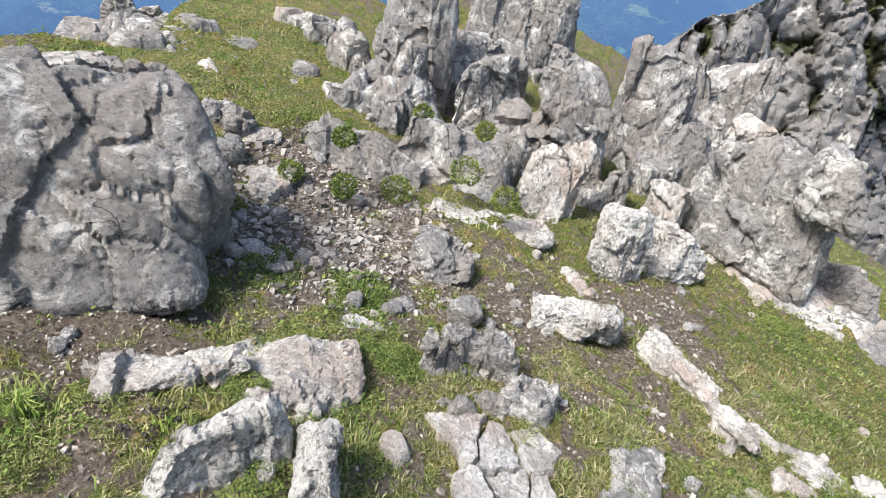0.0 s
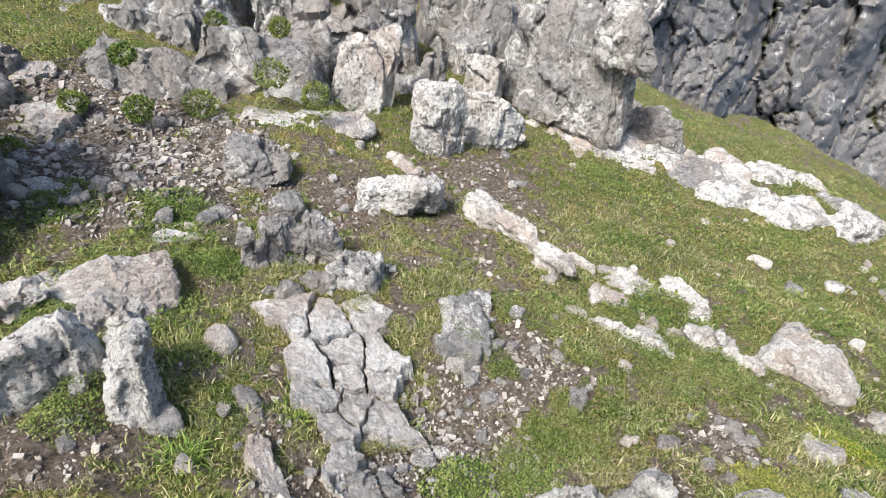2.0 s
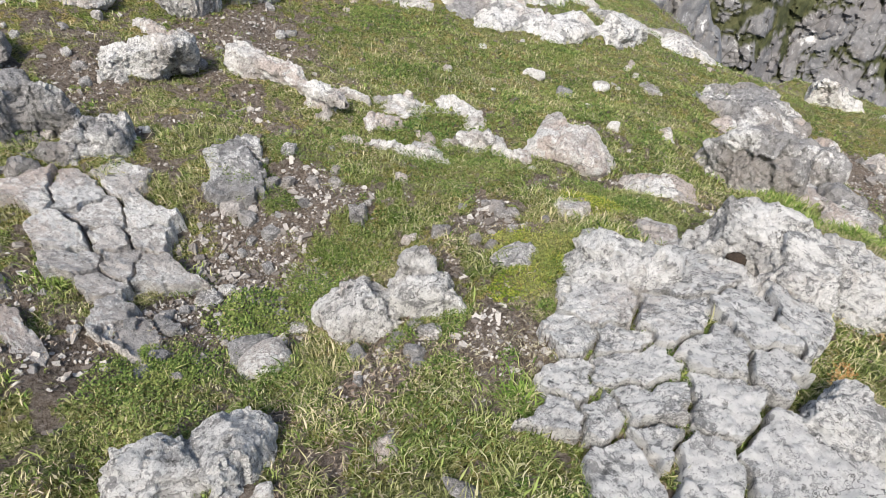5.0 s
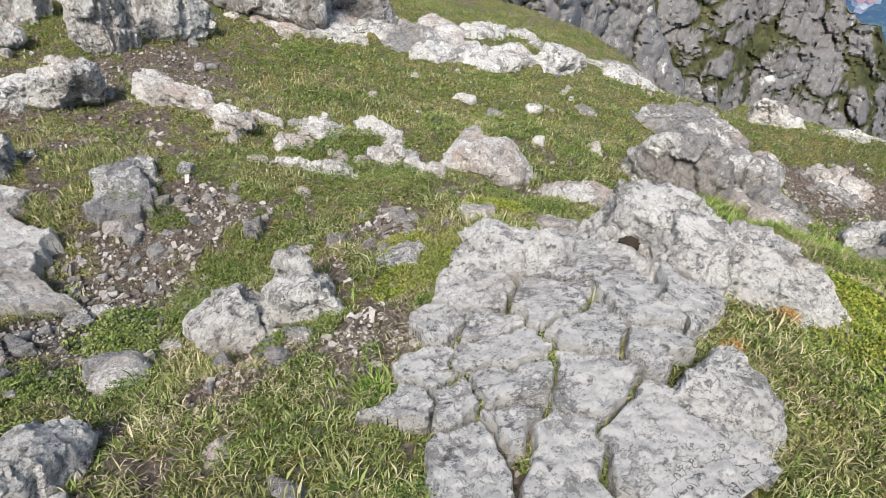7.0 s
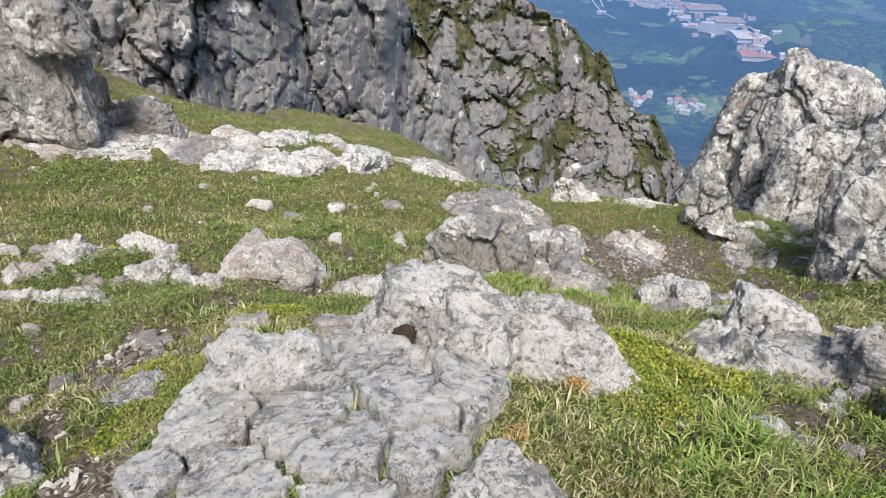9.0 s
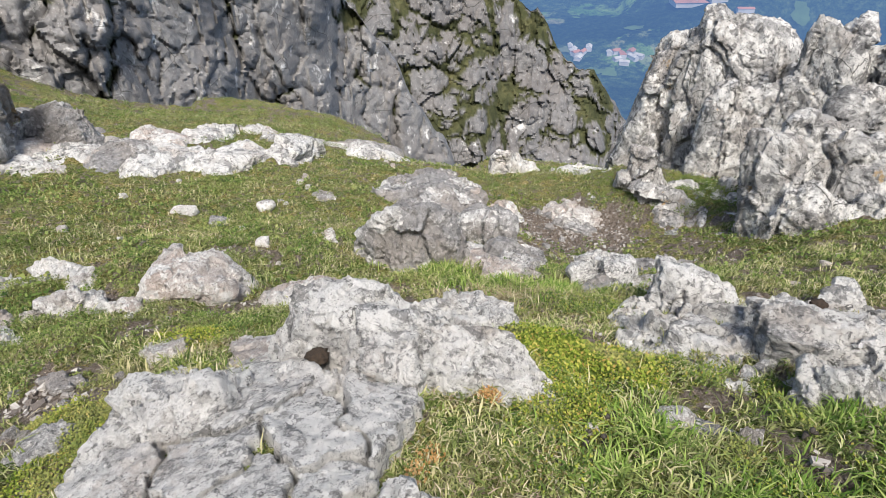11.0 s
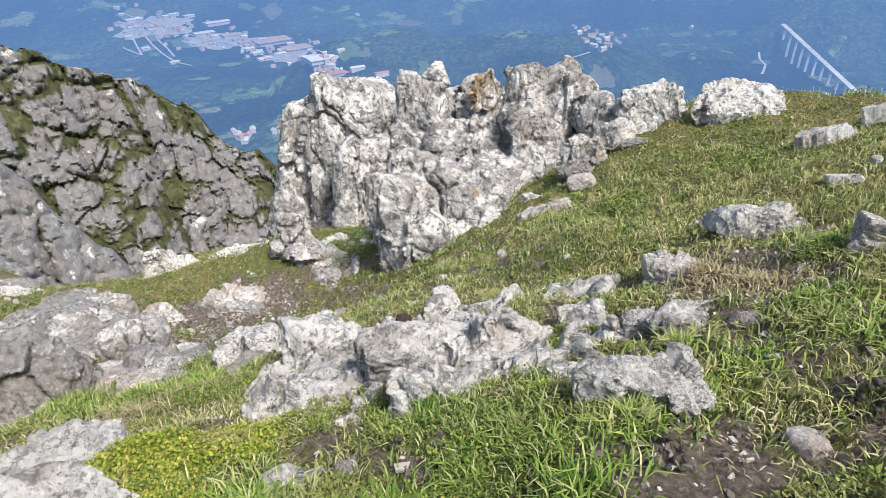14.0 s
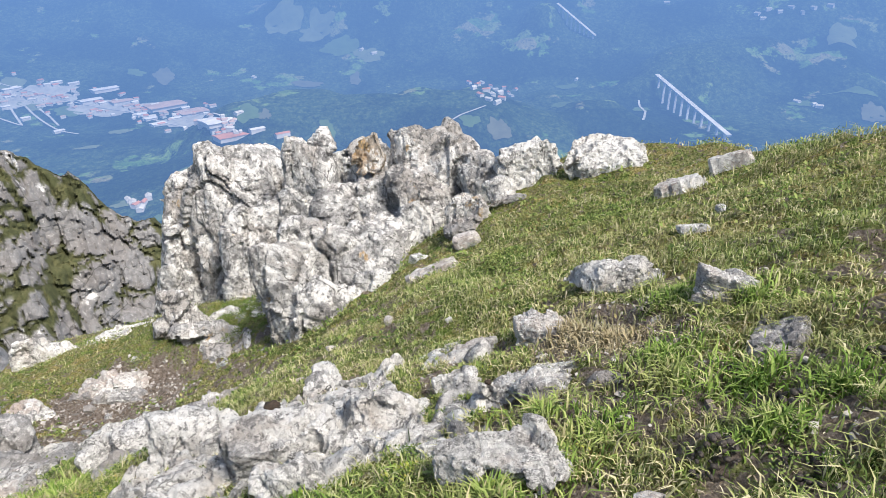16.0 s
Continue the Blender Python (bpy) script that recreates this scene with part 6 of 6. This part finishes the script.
def chips(name, x, y, sizes, seed, mat):
    """Many angular stone splinters, half sunk, in one mesh."""
    rng = np.random.default_rng(seed)
    n = len(x)
    box = np.array([(i, j, k) for i in (-1, 1) for j in (-1, 1) for k in (-1, 1)], float)
    p = box[None] * (1 + rng.uniform(-0.45, 0.3, (n, 8, 3)))
    p = p * (sizes[:, None] * np.stack([rng.uniform(0.8, 1.5, n), rng.uniform(0.5, 0.9, n), rng.uniform(0.3, 0.7, n)], -1))[:, None]
    turn, tip = rng.uniform(0, 2 * math.pi, n)[:, None], rng.normal(scale=0.35, size=n)[:, None]
    p = np.stack([p[..., 0] * np.cos(tip) - p[..., 2] * np.sin(tip), p[..., 1], p[..., 0] * np.sin(tip) + p[..., 2] * np.cos(tip)], -1)
    p = np.stack([p[..., 0] * np.cos(turn) - p[..., 1] * np.sin(turn), p[..., 0] * np.sin(turn) + p[..., 1] * np.cos(turn), p[..., 2]], -1)
    p = p + np.stack([x, y, ground(x, y) + 0.15 * sizes], -1)[:, None]
    quads = np.array([(0, 1, 3, 2), (4, 6, 7, 5), (0, 4, 5, 1), (2, 3, 7, 6), (0, 2, 6, 4), (1, 5, 7, 3)])
    return mesh_of(name, p.reshape(-1, 3), (quads[None] + np.arange(n)[:, None, None] * 8).reshape(-1, 4), mat, False)


def leaves(name, n, seed, spots, size, mat):
    """Small rounded herb leaves, heaped into cushions at the spots (x, y, radius, height)."""
    rng = np.random.default_rng(seed)
    spots = np.array(spots)
    share = spots[:, 2] ** 2
    k = rng.choice(len(spots), n, p=share / share.sum())
    r, a = spots[k, 2] * np.sqrt(rng.uniform(0, 1, n)), rng.uniform(0, 2 * math.pi, n)
    x, y = spots[k, 0] + r * np.cos(a), spots[k, 1] + r * np.sin(a)
    ragged = 0.9 * fbm(np.stack([x * 9, y * 9, 0 * x], -1), 3, 3)
    keep = rng.uniform(-0.3, 0.7, n) > (r / spots[k, 2]) ** 2 + ragged - 0.35
    x, y, r, k = x[keep], y[keep], r[keep], k[keep]
    n = len(x)
    z = ground(x, y) + spots[k, 3] * (1 - (r / spots[k, 2]) ** 2) * rng.uniform(0.35, 1.1, n) + 0.002
    a, t = rng.uniform(0, 2 * math.pi, n), rng.uniform(-0.2, 1.0, n)
    fwd = np.stack([np.cos(a) * np.cos(t), np.sin(a) * np.cos(t), np.sin(t)], -1)
    side = np.stack([-np.sin(a), np.cos(a), rng.uniform(-0.4, 0.4, n)], -1)
    c = np.stack([x, y, z], -1)
    L = (size * rng.uniform(0.6, 1.3, n))[:, None]
    verts = np.stack([c, c + fwd * L * 0.55 + side * L * 0.36, c + fwd * L, c + fwd * L * 0.55 - side * L * 0.36], 1).reshape(-1, 3)
    return mesh_of(name, verts, np.arange(n)[:, None] * 4 + np.array([0, 1, 2, 3]), mat)


def herb(name, label, x, y, r, h, seed, mat):
    """A cushion of small leaves, over a low heap of its own."""
    r *= 1.25
    n = int(np.clip(r * r * 520000, 500, 6000))
    me = leaves(name, n, seed, [(x, y, r, h)], 0.0045 if r < 0.12 else 0.0065, mat)
    z = float(ground(x, y))
    me.transform(Matrix.Translation((-x, -y, -z)))
    ob = new(name, me)
    ob.location = (x, y, z)
    return tagged(ob, label, "plant", "cushion plants", "stuff")


def shrub(x, y, z, r, seed):
    """A dense little cushion of leaves that clings to the rock."""
    rng = np.random.default_rng(seed)
    n = 1100
    out = rng.normal(size=(n, 3))
    out /= np.linalg.norm(out, axis=1)[:, None]
    lump = 1 + 0.3 * vnoise(out * 2.2 + seed, seed)
    c = out * (r * lump * rng.uniform(0.6, 1, n) ** 0.5)[:, None] * np.array([1, 1, 0.9])
    fwd = out + rng.normal(scale=0.5, size=(n, 3))
    fwd /= np.linalg.norm(fwd, axis=1)[:, None]
    side = np.cross(fwd, rng.normal(size=(n, 3)))
    side /= np.linalg.norm(side, axis=1)[:, None]
    L = rng.uniform(0.006, 0.013, n)[:, None]
    verts = np.stack([c, c + fwd * L * 0.5 + side * L * 0.3, c + fwd * L, c + fwd * L * 0.5 - side * L * 0.3], 1).reshape(-1, 3)
    ob = new("shrub", mesh_of("shrub", verts, np.arange(n)[:, None] * 4 + np.array([0, 1, 2, 3]), HERB))
    ob.location = (x, y, z)
    return tagged(ob, "small dense green shrub on the rock", "plant", "cushion plants")


def tuft(label, x, y, r, tall, seed, mat):
    rng = np.random.default_rng(seed)
    n = int(np.clip(r * r * 150000, 150, 1500))
    q, a = r * np.abs(rng.normal(size=n)) * 0.7, rng.uniform(0, 2 * math.pi, n)
    gx, gy = x + q * np.cos(a), y + q * np.sin(a)
    foot = np.stack([gx, gy, ground(gx, gy) - 0.004], -1)
    t, lean, turn = 0.7 * tall * rng.uniform(0.4, 1.2, n), rng.uniform(0.1, 1.3, n), a + rng.normal(scale=1.6, size=n)
    fwd = np.stack([np.cos(turn), np.sin(turn), 0 * turn], -1)
    side = np.stack([-np.sin(turn), np.cos(turn), 0 * turn], -1) * rng.uniform(0.0009, 0.002, n)[:, None]
    up = np.array([0, 0, 1.0])
    mid = foot + up * (t * 0.65)[:, None] + fwd * (t * lean * 0.3)[:, None]
    tip = foot + up * (t * (1 - 0.4 * lean * 0.8))[:, None] + fwd * (t * lean * 0.95)[:, None]
    verts = np.stack([foot - side, foot + side, mid + side * 0.8, mid - side * 0.8, tip], 1).reshape(-1, 3) - np.array([x, y, 0])
    k = np.arange(n)[:, None] * 5
    me = mesh_of("grass_tuft", verts, np.concatenate([k + np.array([0, 1, 2]), k + np.array([0, 2, 3]), k + np.array([3, 2, 4])]), mat)
    z = float(ground(x, y))
    me.transform(Matrix.Translation((0, 0, -z)))
    ob = new("grass_tuft", me)
    ob.location = (x, y, z)
    return tagged(ob, label, "grass tuft", "grass tufts", "stuff")


def pebbles(name, x, y, z, sizes, seed, mat, flat=0.6):
    """Many little rounded stones or pellets in one mesh."""
    rng = np.random.default_rng(seed)
    dirs, faces = ball(2)
    n = len(x)
    turn = rng.uniform(0, 2 * math.pi, n)
    shape = sizes[:, None] * np.stack([rng.uniform(0.8, 1.3, n), rng.uniform(0.6, 0.9, n), rng.uniform(0.8, 1.1, n) * flat], -1)
    p = dirs[None] * (1 + 0.22 * rng.normal(size=(n, len(dirs), 1)) * (flat < 0.65)) * shape[:, None]
    c, s = np.cos(turn)[:, None], np.sin(turn)[:, None]
    p = np.stack([p[..., 0] * c - p[..., 1] * s, p[..., 0] * s + p[..., 1] * c, p[..., 2]], -1)
    p = p + np.stack([x, y, z], -1)[:, None]
    f = (faces[None] + np.arange(n)[:, None, None] * len(dirs)).reshape(-1, 4)
    return mesh_of(name, p.reshape(-1, 3), f, mat, flat >= 0.65)


def droppings(x, y, r, n, seed):
    rng = np.random.default_rng(seed)
    q, a = r * np.sqrt(rng.uniform(0, 1, n)), rng.uniform(0, 2 * math.pi, n)
    gx, gy = q * np.cos(a), q * np.sin(a)
    size = rng.uniform(0.0032, 0.0055, n)
    z0 = float(ground(x, y))
    z = ground(x + gx, y + gy) - z0 + size * 0.7 + 0.012 * np.maximum(1 - q / r, 0) * rng.uniform(0, 1, n) + 0.004
    ob = new("droppings", pebbles("droppings", gx, gy, z, size, seed, DUNG, 0.8))
    ob.location = (x, y, z0)
    return tagged(ob, "heap of dark dry sheep droppings in the grass", "droppings", "sheep droppings", "stuff")


def moss_or_hole_plug(x, y, z, r, seed):
    dirs, faces = ball(12)
    p = dirs * np.array([r, r, r * 0.5]) * (1 + 0.25 * fbm(dirs * 4 + seed, 4, seed))[:, None]
    ob = new("moss_or_hole_plug", mesh_of("moss_or_hole_plug", p, faces, MOSS_AND_HOLE))
    ob.location = (x, y, z - 0.3 * r)
    return tagged(ob, "round dark brown moss cushion, or plug for a hole's shade", "moss", "moss cushions")


herb("herb_cushion", "yellow-green stonecrop cushion in the turf", 0.974, 0.496, 0.068, 0.02, 401, YHERB)
herb("herb_cushion", "yellow-green stonecrop cushion in the turf", 1.069, 0.477, 0.082, 0.025, 402, YHERB)
herb("herb_cushion", "yellow-green stonecrop cushion in the turf", 1.252, 0.586, 0.081, 0.02, 403, YHERB)
herb("herb_cushion", "yellow-green stonecrop cushion in the turf", 1.561, -0.072, 0.115, 0.03, 404, YHERB)
herb("herb_cushion", "yellow-green stonecrop cushion in the turf", 1.598, -0.179, 0.101, 0.03, 405, YHERB)
herb("herb_cushion", "yellow-green stonecrop cushion in the turf", 1.423, -0.197, 0.078, 0.02, 406, YHERB)
herb("herb_cushion", "yellow-green stonecrop cushion in the turf", 1.057, 0.442, 0.068, 0.03, 407, YHERB)
herb("herb_cushion", "yellow-green stonecrop cushion in the turf", 0.955, 0.454, 0.074, 0.03, 408, YHERB)
herb("herb_cushion", "yellow-green stonecrop cushion in the turf", 1.017, 0.408, 0.085, 0.03, 409, YHERB)
herb("herb_cushion", "yellow-green stonecrop cushion in the turf", 1.124, 0.438, 0.071, 0.02, 410, YHERB)
herb("herb_cushion", "yellow-green stonecrop cushion in the turf", 0.871, 0.359, 0.053, 0.02, 411, YHERB)
herb("herb_cushion", "fresh green herb cushion among the stones", 0.215, 0.489, 0.075, 0.015, 412, HERB)
herb("herb_cushion", "fresh green herb cushion among the stones", 0.392, 0.622, 0.099, 0.02, 413, HERB)
herb("herb_cushion", "fresh green herb cushion among the stones", 0.508, 0.674, 0.091, 0.02, 414, HERB)
herb("herb_cushion", "fresh green herb cushion among the stones", 0.155, 0.458, 0.071, 0.02, 415, HERB)
herb("herb_cushion", "fresh green herb cushion among the stones", -0.340, 0.781, 0.059, 0.03, 416, HERB)
herb("herb_cushion", "fresh green herb cushion among the stones", -0.331, 0.688, 0.055, 0.03, 417, HERB)
herb("herb_cushion", "fresh green herb cushion among the stones", -0.168, 1.212, 0.086, 0.03, 418, HERB)
herb("herb_cushion", "fresh green herb cushion among the stones", -0.408, 1.187, 0.070, 0.02, 419, HERB)
herb("herb_cushion", "fresh green herb cushion among the stones", -0.442, 0.973, 0.073, 0.02, 420, HERB)
herb("herb_cushion", "fresh green herb cushion among the stones", -0.673, 0.829, 0.065, 0.02, 421, HERB)
herb("herb_cushion", "fresh green herb cushion among the stones", -0.167, 1.191, 0.085, 0.02, 422, HERB)
herb("herb_cushion", "fresh green herb cushion among the stones", -0.289, 1.520, 0.101, 0.015, 423, HERB)
herb("herb_cushion", "fresh green herb cushion among the stones", 1.406, 2.307, 0.172, 0.015, 424, HERB)
herb("herb_cushion", "fresh green herb cushion among the stones", -0.562, 1.480, 0.098, 0.015, 425, HERB)
herb("herb_cushion", "fresh green herb cushion among the stones", 3.662, 0.282, 0.207, 0.02, 436, HERB)
herb("herb_cushion", "fresh green herb cushion among the stones", 3.893, 0.188, 0.187, 0.03, 437, HERB)
herb("herb_cushion", "fresh green herb cushion among the stones", 3.618, 0.548, 0.178, 0.015, 441, HERB)
herb("herb_cushion", "fresh green herb cushion among the stones", 2.115, -0.219, 0.071, 0.02, 442, HERB)
herb("herb_cushion", "fresh green herb cushion among the stones", 2.162, -0.008, 0.076, 0.02, 443, HERB)
herb("herb_cushion", "fresh green herb cushion among the stones", 1.918, -0.779, 0.061, 0.02, 444, HERB)
herb("herb_cushion", "fresh green herb cushion among the stones", 1.747, -0.702, 0.058, 0.02, 445, HERB)
herb("herb_cushion", "fresh green herb cushion among the stones", 1.589, -0.787, 0.065, 0.02, 446, HERB)
herb("herb_cushion", "fresh green herb cushion among the stones", 1.616, -0.650, 0.070, 0.02, 447, HERB)
herb("herb_cushion", "yellow-green stonecrop cushion in the turf", 1.546, -0.127, 0.082, 0.02, 448, YHERB)
herb("herb_cushion", "yellow-green stonecrop cushion in the turf", 1.588, -0.225, 0.056, 0.02, 449, YHERB)
herb("herb_cushion", "yellow-green stonecrop cushion in the turf", 1.650, -0.692, 0.044, 0.02, 450, YHERB)
herb("herb_cushion", "fresh green herb cushion among the stones", 0.827, 0.054, 0.022, 0.02, 451, HERB)
herb("herb_cushion", "fresh green herb cushion among the stones", 0.727, 0.173, 0.027, 0.025, 452, HERB)
herb("herb_cushion", "fresh green herb cushion among the stones", 0.860, 0.256, 0.018, 0.02, 453, HERB)
herb("herb_cushion", "fresh green herb cushion among the stones", 0.991, -0.204, 0.016, 0.03, 454, HERB)
herb("herb_cushion", "dry orange-brown stonecrop cushion", 1.163, -0.114, 0.027, 0.02, 455, OHERB)
herb("herb_cushion", "dry orange-brown stonecrop cushion", 1.357, -0.106, 0.020, 0.015, 456, OHERB)
herb("herb_cushion", "dry orange-brown stonecrop cushion", 1.201, -0.108, 0.025, 0.015, 457, OHERB)
herb("herb_cushion", "fresh green herb cushion among the stones", 1.005, 0.196, 0.015, 0.02, 458, HERB)
herb("herb_cushion", "fresh green herb cushion among the stones", 3.446, 2.506, 0.230, 0.02, 459, HERB)
herb("herb_cushion", "fresh green herb cushion among the stones", 2.225, 1.994, 0.160, 0.015, 460, HERB)
herb("herb_cushion", "fresh green herb cushion among the stones", 2.832, -0.977, 0.113, 0.015, 461, HERB)
herb("herb_cushion", "fresh green herb cushion among the stones", 2.945, -1.317, 0.155, 0.015, 462, HERB)
herb("herb_cushion", "fresh green herb cushion among the stones", 3.820, -0.403, 0.172, 0.01, 464, HERB)
tuft("tuft of longer green grass", 2.008, 0.267, 0.130, 0.05, 465, TUFT)
tuft("tuft of longer green grass", 2.018, 0.498, 0.120, 0.05, 466, TUFT)
tuft("tuft of dry straw-coloured grass", 2.007, -1.041, 0.067, 0.045, 467, STRAW)
tuft("tuft of longer green grass", 1.565, -0.668, 0.074, 0.045, 468, TUFT)
tuft("tuft of longer green grass", 1.531, -0.810, 0.068, 0.05, 469, TUFT)
tuft("tuft of longer green grass", 1.630, -0.514, 0.064, 0.04, 470, TUFT)
tuft("tuft of dry straw-coloured grass", 1.905, 0.198, 0.133, 0.045, 471, STRAW)
tuft("tuft of longer green grass", 2.138, 0.149, 0.114, 0.045, 472, TUFT)
tuft("tuft of longer green grass", 1.431, -0.327, 0.072, 0.05, 473, TUFT)
tuft("tuft of longer green grass", 1.705, -1.104, 0.077, 0.04, 474, TUFT)
tuft("tuft of longer green grass", 1.539, -1.158, 0.063, 0.04, 475, TUFT)
tuft("tuft of longer green grass", 1.579, -1.265, 0.058, 0.04, 476, TUFT)
tuft("tuft of dry straw-coloured grass", 1.916, -1.082, 0.073, 0.035, 477, STRAW)
tuft("tuft of longer green grass", 1.772, -1.333, 0.062, 0.035, 478, TUFT)
tuft("tuft of longer green grass", 0.917, 0.076, 0.016, 0.04, 479, TUFT)
tuft("tuft of longer green grass", 0.782, -0.016, 0.020, 0.045, 480, TUFT)
tuft("tuft of longer green grass", 0.695, 0.098, 0.043, 0.04, 481, TUFT)
tuft("tuft of longer green grass", 1.320, -0.327, 0.061, 0.045, 482, TUFT)
tuft("tuft of longer green grass", 0.260, 0.759, 0.045, 0.04, 483, TUFT)
tuft("tuft of longer green grass", 0.052, 0.759, 0.048, 0.035, 484, TUFT)
tuft("tuft of longer green grass", -0.138, 0.628, 0.061, 0.035, 485, TUFT)
tuft("tuft of longer green grass", -0.046, 0.474, 0.047, 0.03, 486, TUFT)
tuft("tuft of longer green grass", -0.780, 0.767, 0.062, 0.05, 487, TUFT)
tuft("tuft of longer green grass", -0.484, 0.773, 0.074, 0.04, 488, TUFT)
tuft("tuft of longer green grass", -0.180, 0.906, 0.071, 0.035, 489, TUFT)
for k, (tx, ty) in enumerate([(1.5, -0.72), (1.47, -0.62), (1.58, -0.9), (1.62, -0.98), (1.44, -0.52), (1.66, -1.2), (1.78, -1.12), (1.86, -1.3), (1.4, -0.74), (1.98, -1.22), (1.72, -0.92), (1.36, -0.45)]):
    tuft("tuft of longer green grass", tx, ty, 0.055, 0.04 + 0.008 * (k % 3), 700 + k, TUFT)
droppings(1.589, -1.204, 0.025, 26, 490)
droppings(1.508, -1.084, 0.027, 22, 491)
droppings(1.450, -1.154, 0.028, 22, 492)
droppings(1.614, -1.331, 0.019, 14, 493)
droppings(1.676, -1.141, 0.012, 6, 494)
droppings(1.730, -1.055, 0.012, 6, 495)
droppings(1.871, -1.184, 0.018, 6, 496)
droppings(1.451, -0.844, 0.030, 16, 497)
droppings(1.558, -0.501, 0.014, 6, 498)
droppings(1.427, -0.154, 0.027, 14, 499)
droppings(1.369, -0.264, 0.019, 10, 500)
droppings(1.394, -0.415, 0.015, 8, 501)
droppings(-0.557, 0.792, 0.053, 24, 502)
droppings(-0.538, 0.842, 0.038, 14, 503)
droppings(1.524, -1.072, 0.027, 12, 504)
droppings(1.512, -0.150, 0.028, 12, 505)
droppings(1.440, -0.256, 0.019, 8, 506)
shrub(-0.481, 2.050, -0.221, 0.047, 426)
shrub(-0.308, 2.190, -0.282, 0.060, 427)
shrub(-0.751, 2.382, -0.153, 0.093, 428)
shrub(-0.478, 2.049, -0.032, 0.037, 429)
shrub(-0.269, 2.641, -0.132, 0.041, 430)
shrub(-0.049, 2.322, -0.238, 0.057, 431)
shrub(0.109, 2.204, -0.283, 0.049, 432)
shrub(-0.765, 1.705, -0.176, 0.048, 433)
shrub(0.004, 2.334, -0.066, 0.036, 434)
shrub(-0.672, 2.026, -0.175, 0.043, 435)
moss_or_hole_plug(1.903, -0.448, -0.311, 0.015, 1)
moss_or_hole_plug(1.963, -0.506, -0.413, 0.019, 2)
moss_or_hole_plug(2.032, -0.734, -0.382, 0.008, 3)
# Dark plug sunk in the round hole, for its moss and its shade
moss_or_hole_plug(1.262, 0.172, -0.298, 0.018, 4)
moss_or_hole_plug(1.871, -0.851, -0.248, 0.006, 5)

near_grass = blades("grass", 270000, 11, 0.95, -0.1, 1.9, 1.35, 0.015, 0.0008)
tagged(new("grass", near_grass), "short green and straw-coloured mountain grass", "grass", "", "stuff")
left_grass = blades("grass", 190000, 14, 0.2, 0.72, 1.3, 1.5, 0.012, 0.0007)
tagged(new("grass", left_grass), "short grass between bare soil and stones", "grass", "", "stuff")
right_grass = blades("grass", 150000, 13, 1.95, -1.15, 1.3, 1.6, 0.019, 0.001)
tagged(new("grass", right_grass), "bright green grass on the ridge meadow", "grass", "", "stuff")
far_grass = blades("grass", 260000, 12, 1.8, 0.9, 4.6, 1.7, 0.017, 0.0018)
tagged(new("grass", far_grass), "thin mountain grass on the upper meadow", "grass", "", "stuff")
tagged(new("herbs", herb_mat("herbs", 560000, 6, 0.85, 0.2, 1.7, 1.5, 0.0042)), "low mat of tiny green herb leaves", "herbs", "", "stuff")
tagged(new("herbs", herb_mat("herbs", 230000, 7, 1.6, 0.8, 4.0, 1.8, 0.011)), "patches of green herbs on the upper meadow", "herbs", "", "stuff")
tagged(new("herbs", herb_mat("herbs", 45000, 8, 1.5, -0.4, 0.7, 1.5, 0.0045, YHERB)), "yellow-green stonecrop mat in the grass", "herbs", "", "stuff")

tagged(new("litter", litter("litter", 120000, 21, 0.85, 0.1, 1.8, 1.4, 0.0085)), "dead straw-coloured stalks and brown scraps in the turf", "litter", "", "stuff")
tagged(new("litter", litter("litter", 45000, 22, 1.9, 0.6, 4.0, 1.8, 0.012)), "dry stalks strewn over the upper meadow", "litter", "", "stuff")

# ---- loose stones and gravel ----
rng = np.random.default_rng(8)
px, py, _ = scatter(190000, 9, 0.75, 0.7, 3.2, 1.35)
pick = rng.uniform(0.3, 1.2, len(px)) < bare(px, py)
px, py = px[pick][:20000], py[pick][:20000]
size = rng.uniform(0.0012, 0.0042, len(px)) * (1 + 1.2 * (rng.uniform(0, 1, len(px)) > 0.9))
tagged(new("gravel", chips("gravel", px, py, size, 10, GRAVEL)), "small grey and brown limestone gravel on bare soil", "gravel", "", "stuff")
for cx, cy, reach, count, seed in ((-0.5, 1.85, 0.5, 4200, 31), (0.36, 0.74, 0.22, 1100, 32), (3.2, 0.62, 0.35, 900, 33)):
    px, py, pick = scatter(count, seed, cx, cy, reach, 1.6)
    grit = 0.003 + 0.011 * pick.uniform(0, 1, count) ** 6
    tagged(new("scree", chips("scree", px, py, grit * (1.0 if cx < 0 else 0.7), seed, SCREE)), "pale broken limestone scree over brown soil", "scree", "", "stuff")
pattern = [rock_mesh("stone", 0.05, 0.04, 0.026, "b", 900 + k, (PALE, STONE, STONE)[k % 3], 0.5, 6) for k in range(9)]
spots = [(bx, by, r) for bx, by, r, k in BARE if by > 0.3]
for k in range(210):
    bx, by, r = spots[k % len(spots)] if k % 3 else (rng.uniform(-0.8, 3.2), rng.uniform(-1.2, 2.4), 0.3)
    x, y = bx + rng.normal() * r * 0.65, by + rng.normal() * r * 0.65
    ob = new("stone", pattern[k % 9])
    grow = rng.uniform(0.35, 1.0) * (1.4 if bx < 0 and by > 1.4 else 1.0)
    ob.matrix_world = Matrix.Translation((x, y, float(ground(x, y)))) @ stand(x, y, rng.uniform(0, 360), 0.6) @ Matrix.Scale(grow, 4)
    tagged(ob, "loose pale limestone fragment on bare soil", "stone", "loose stones")
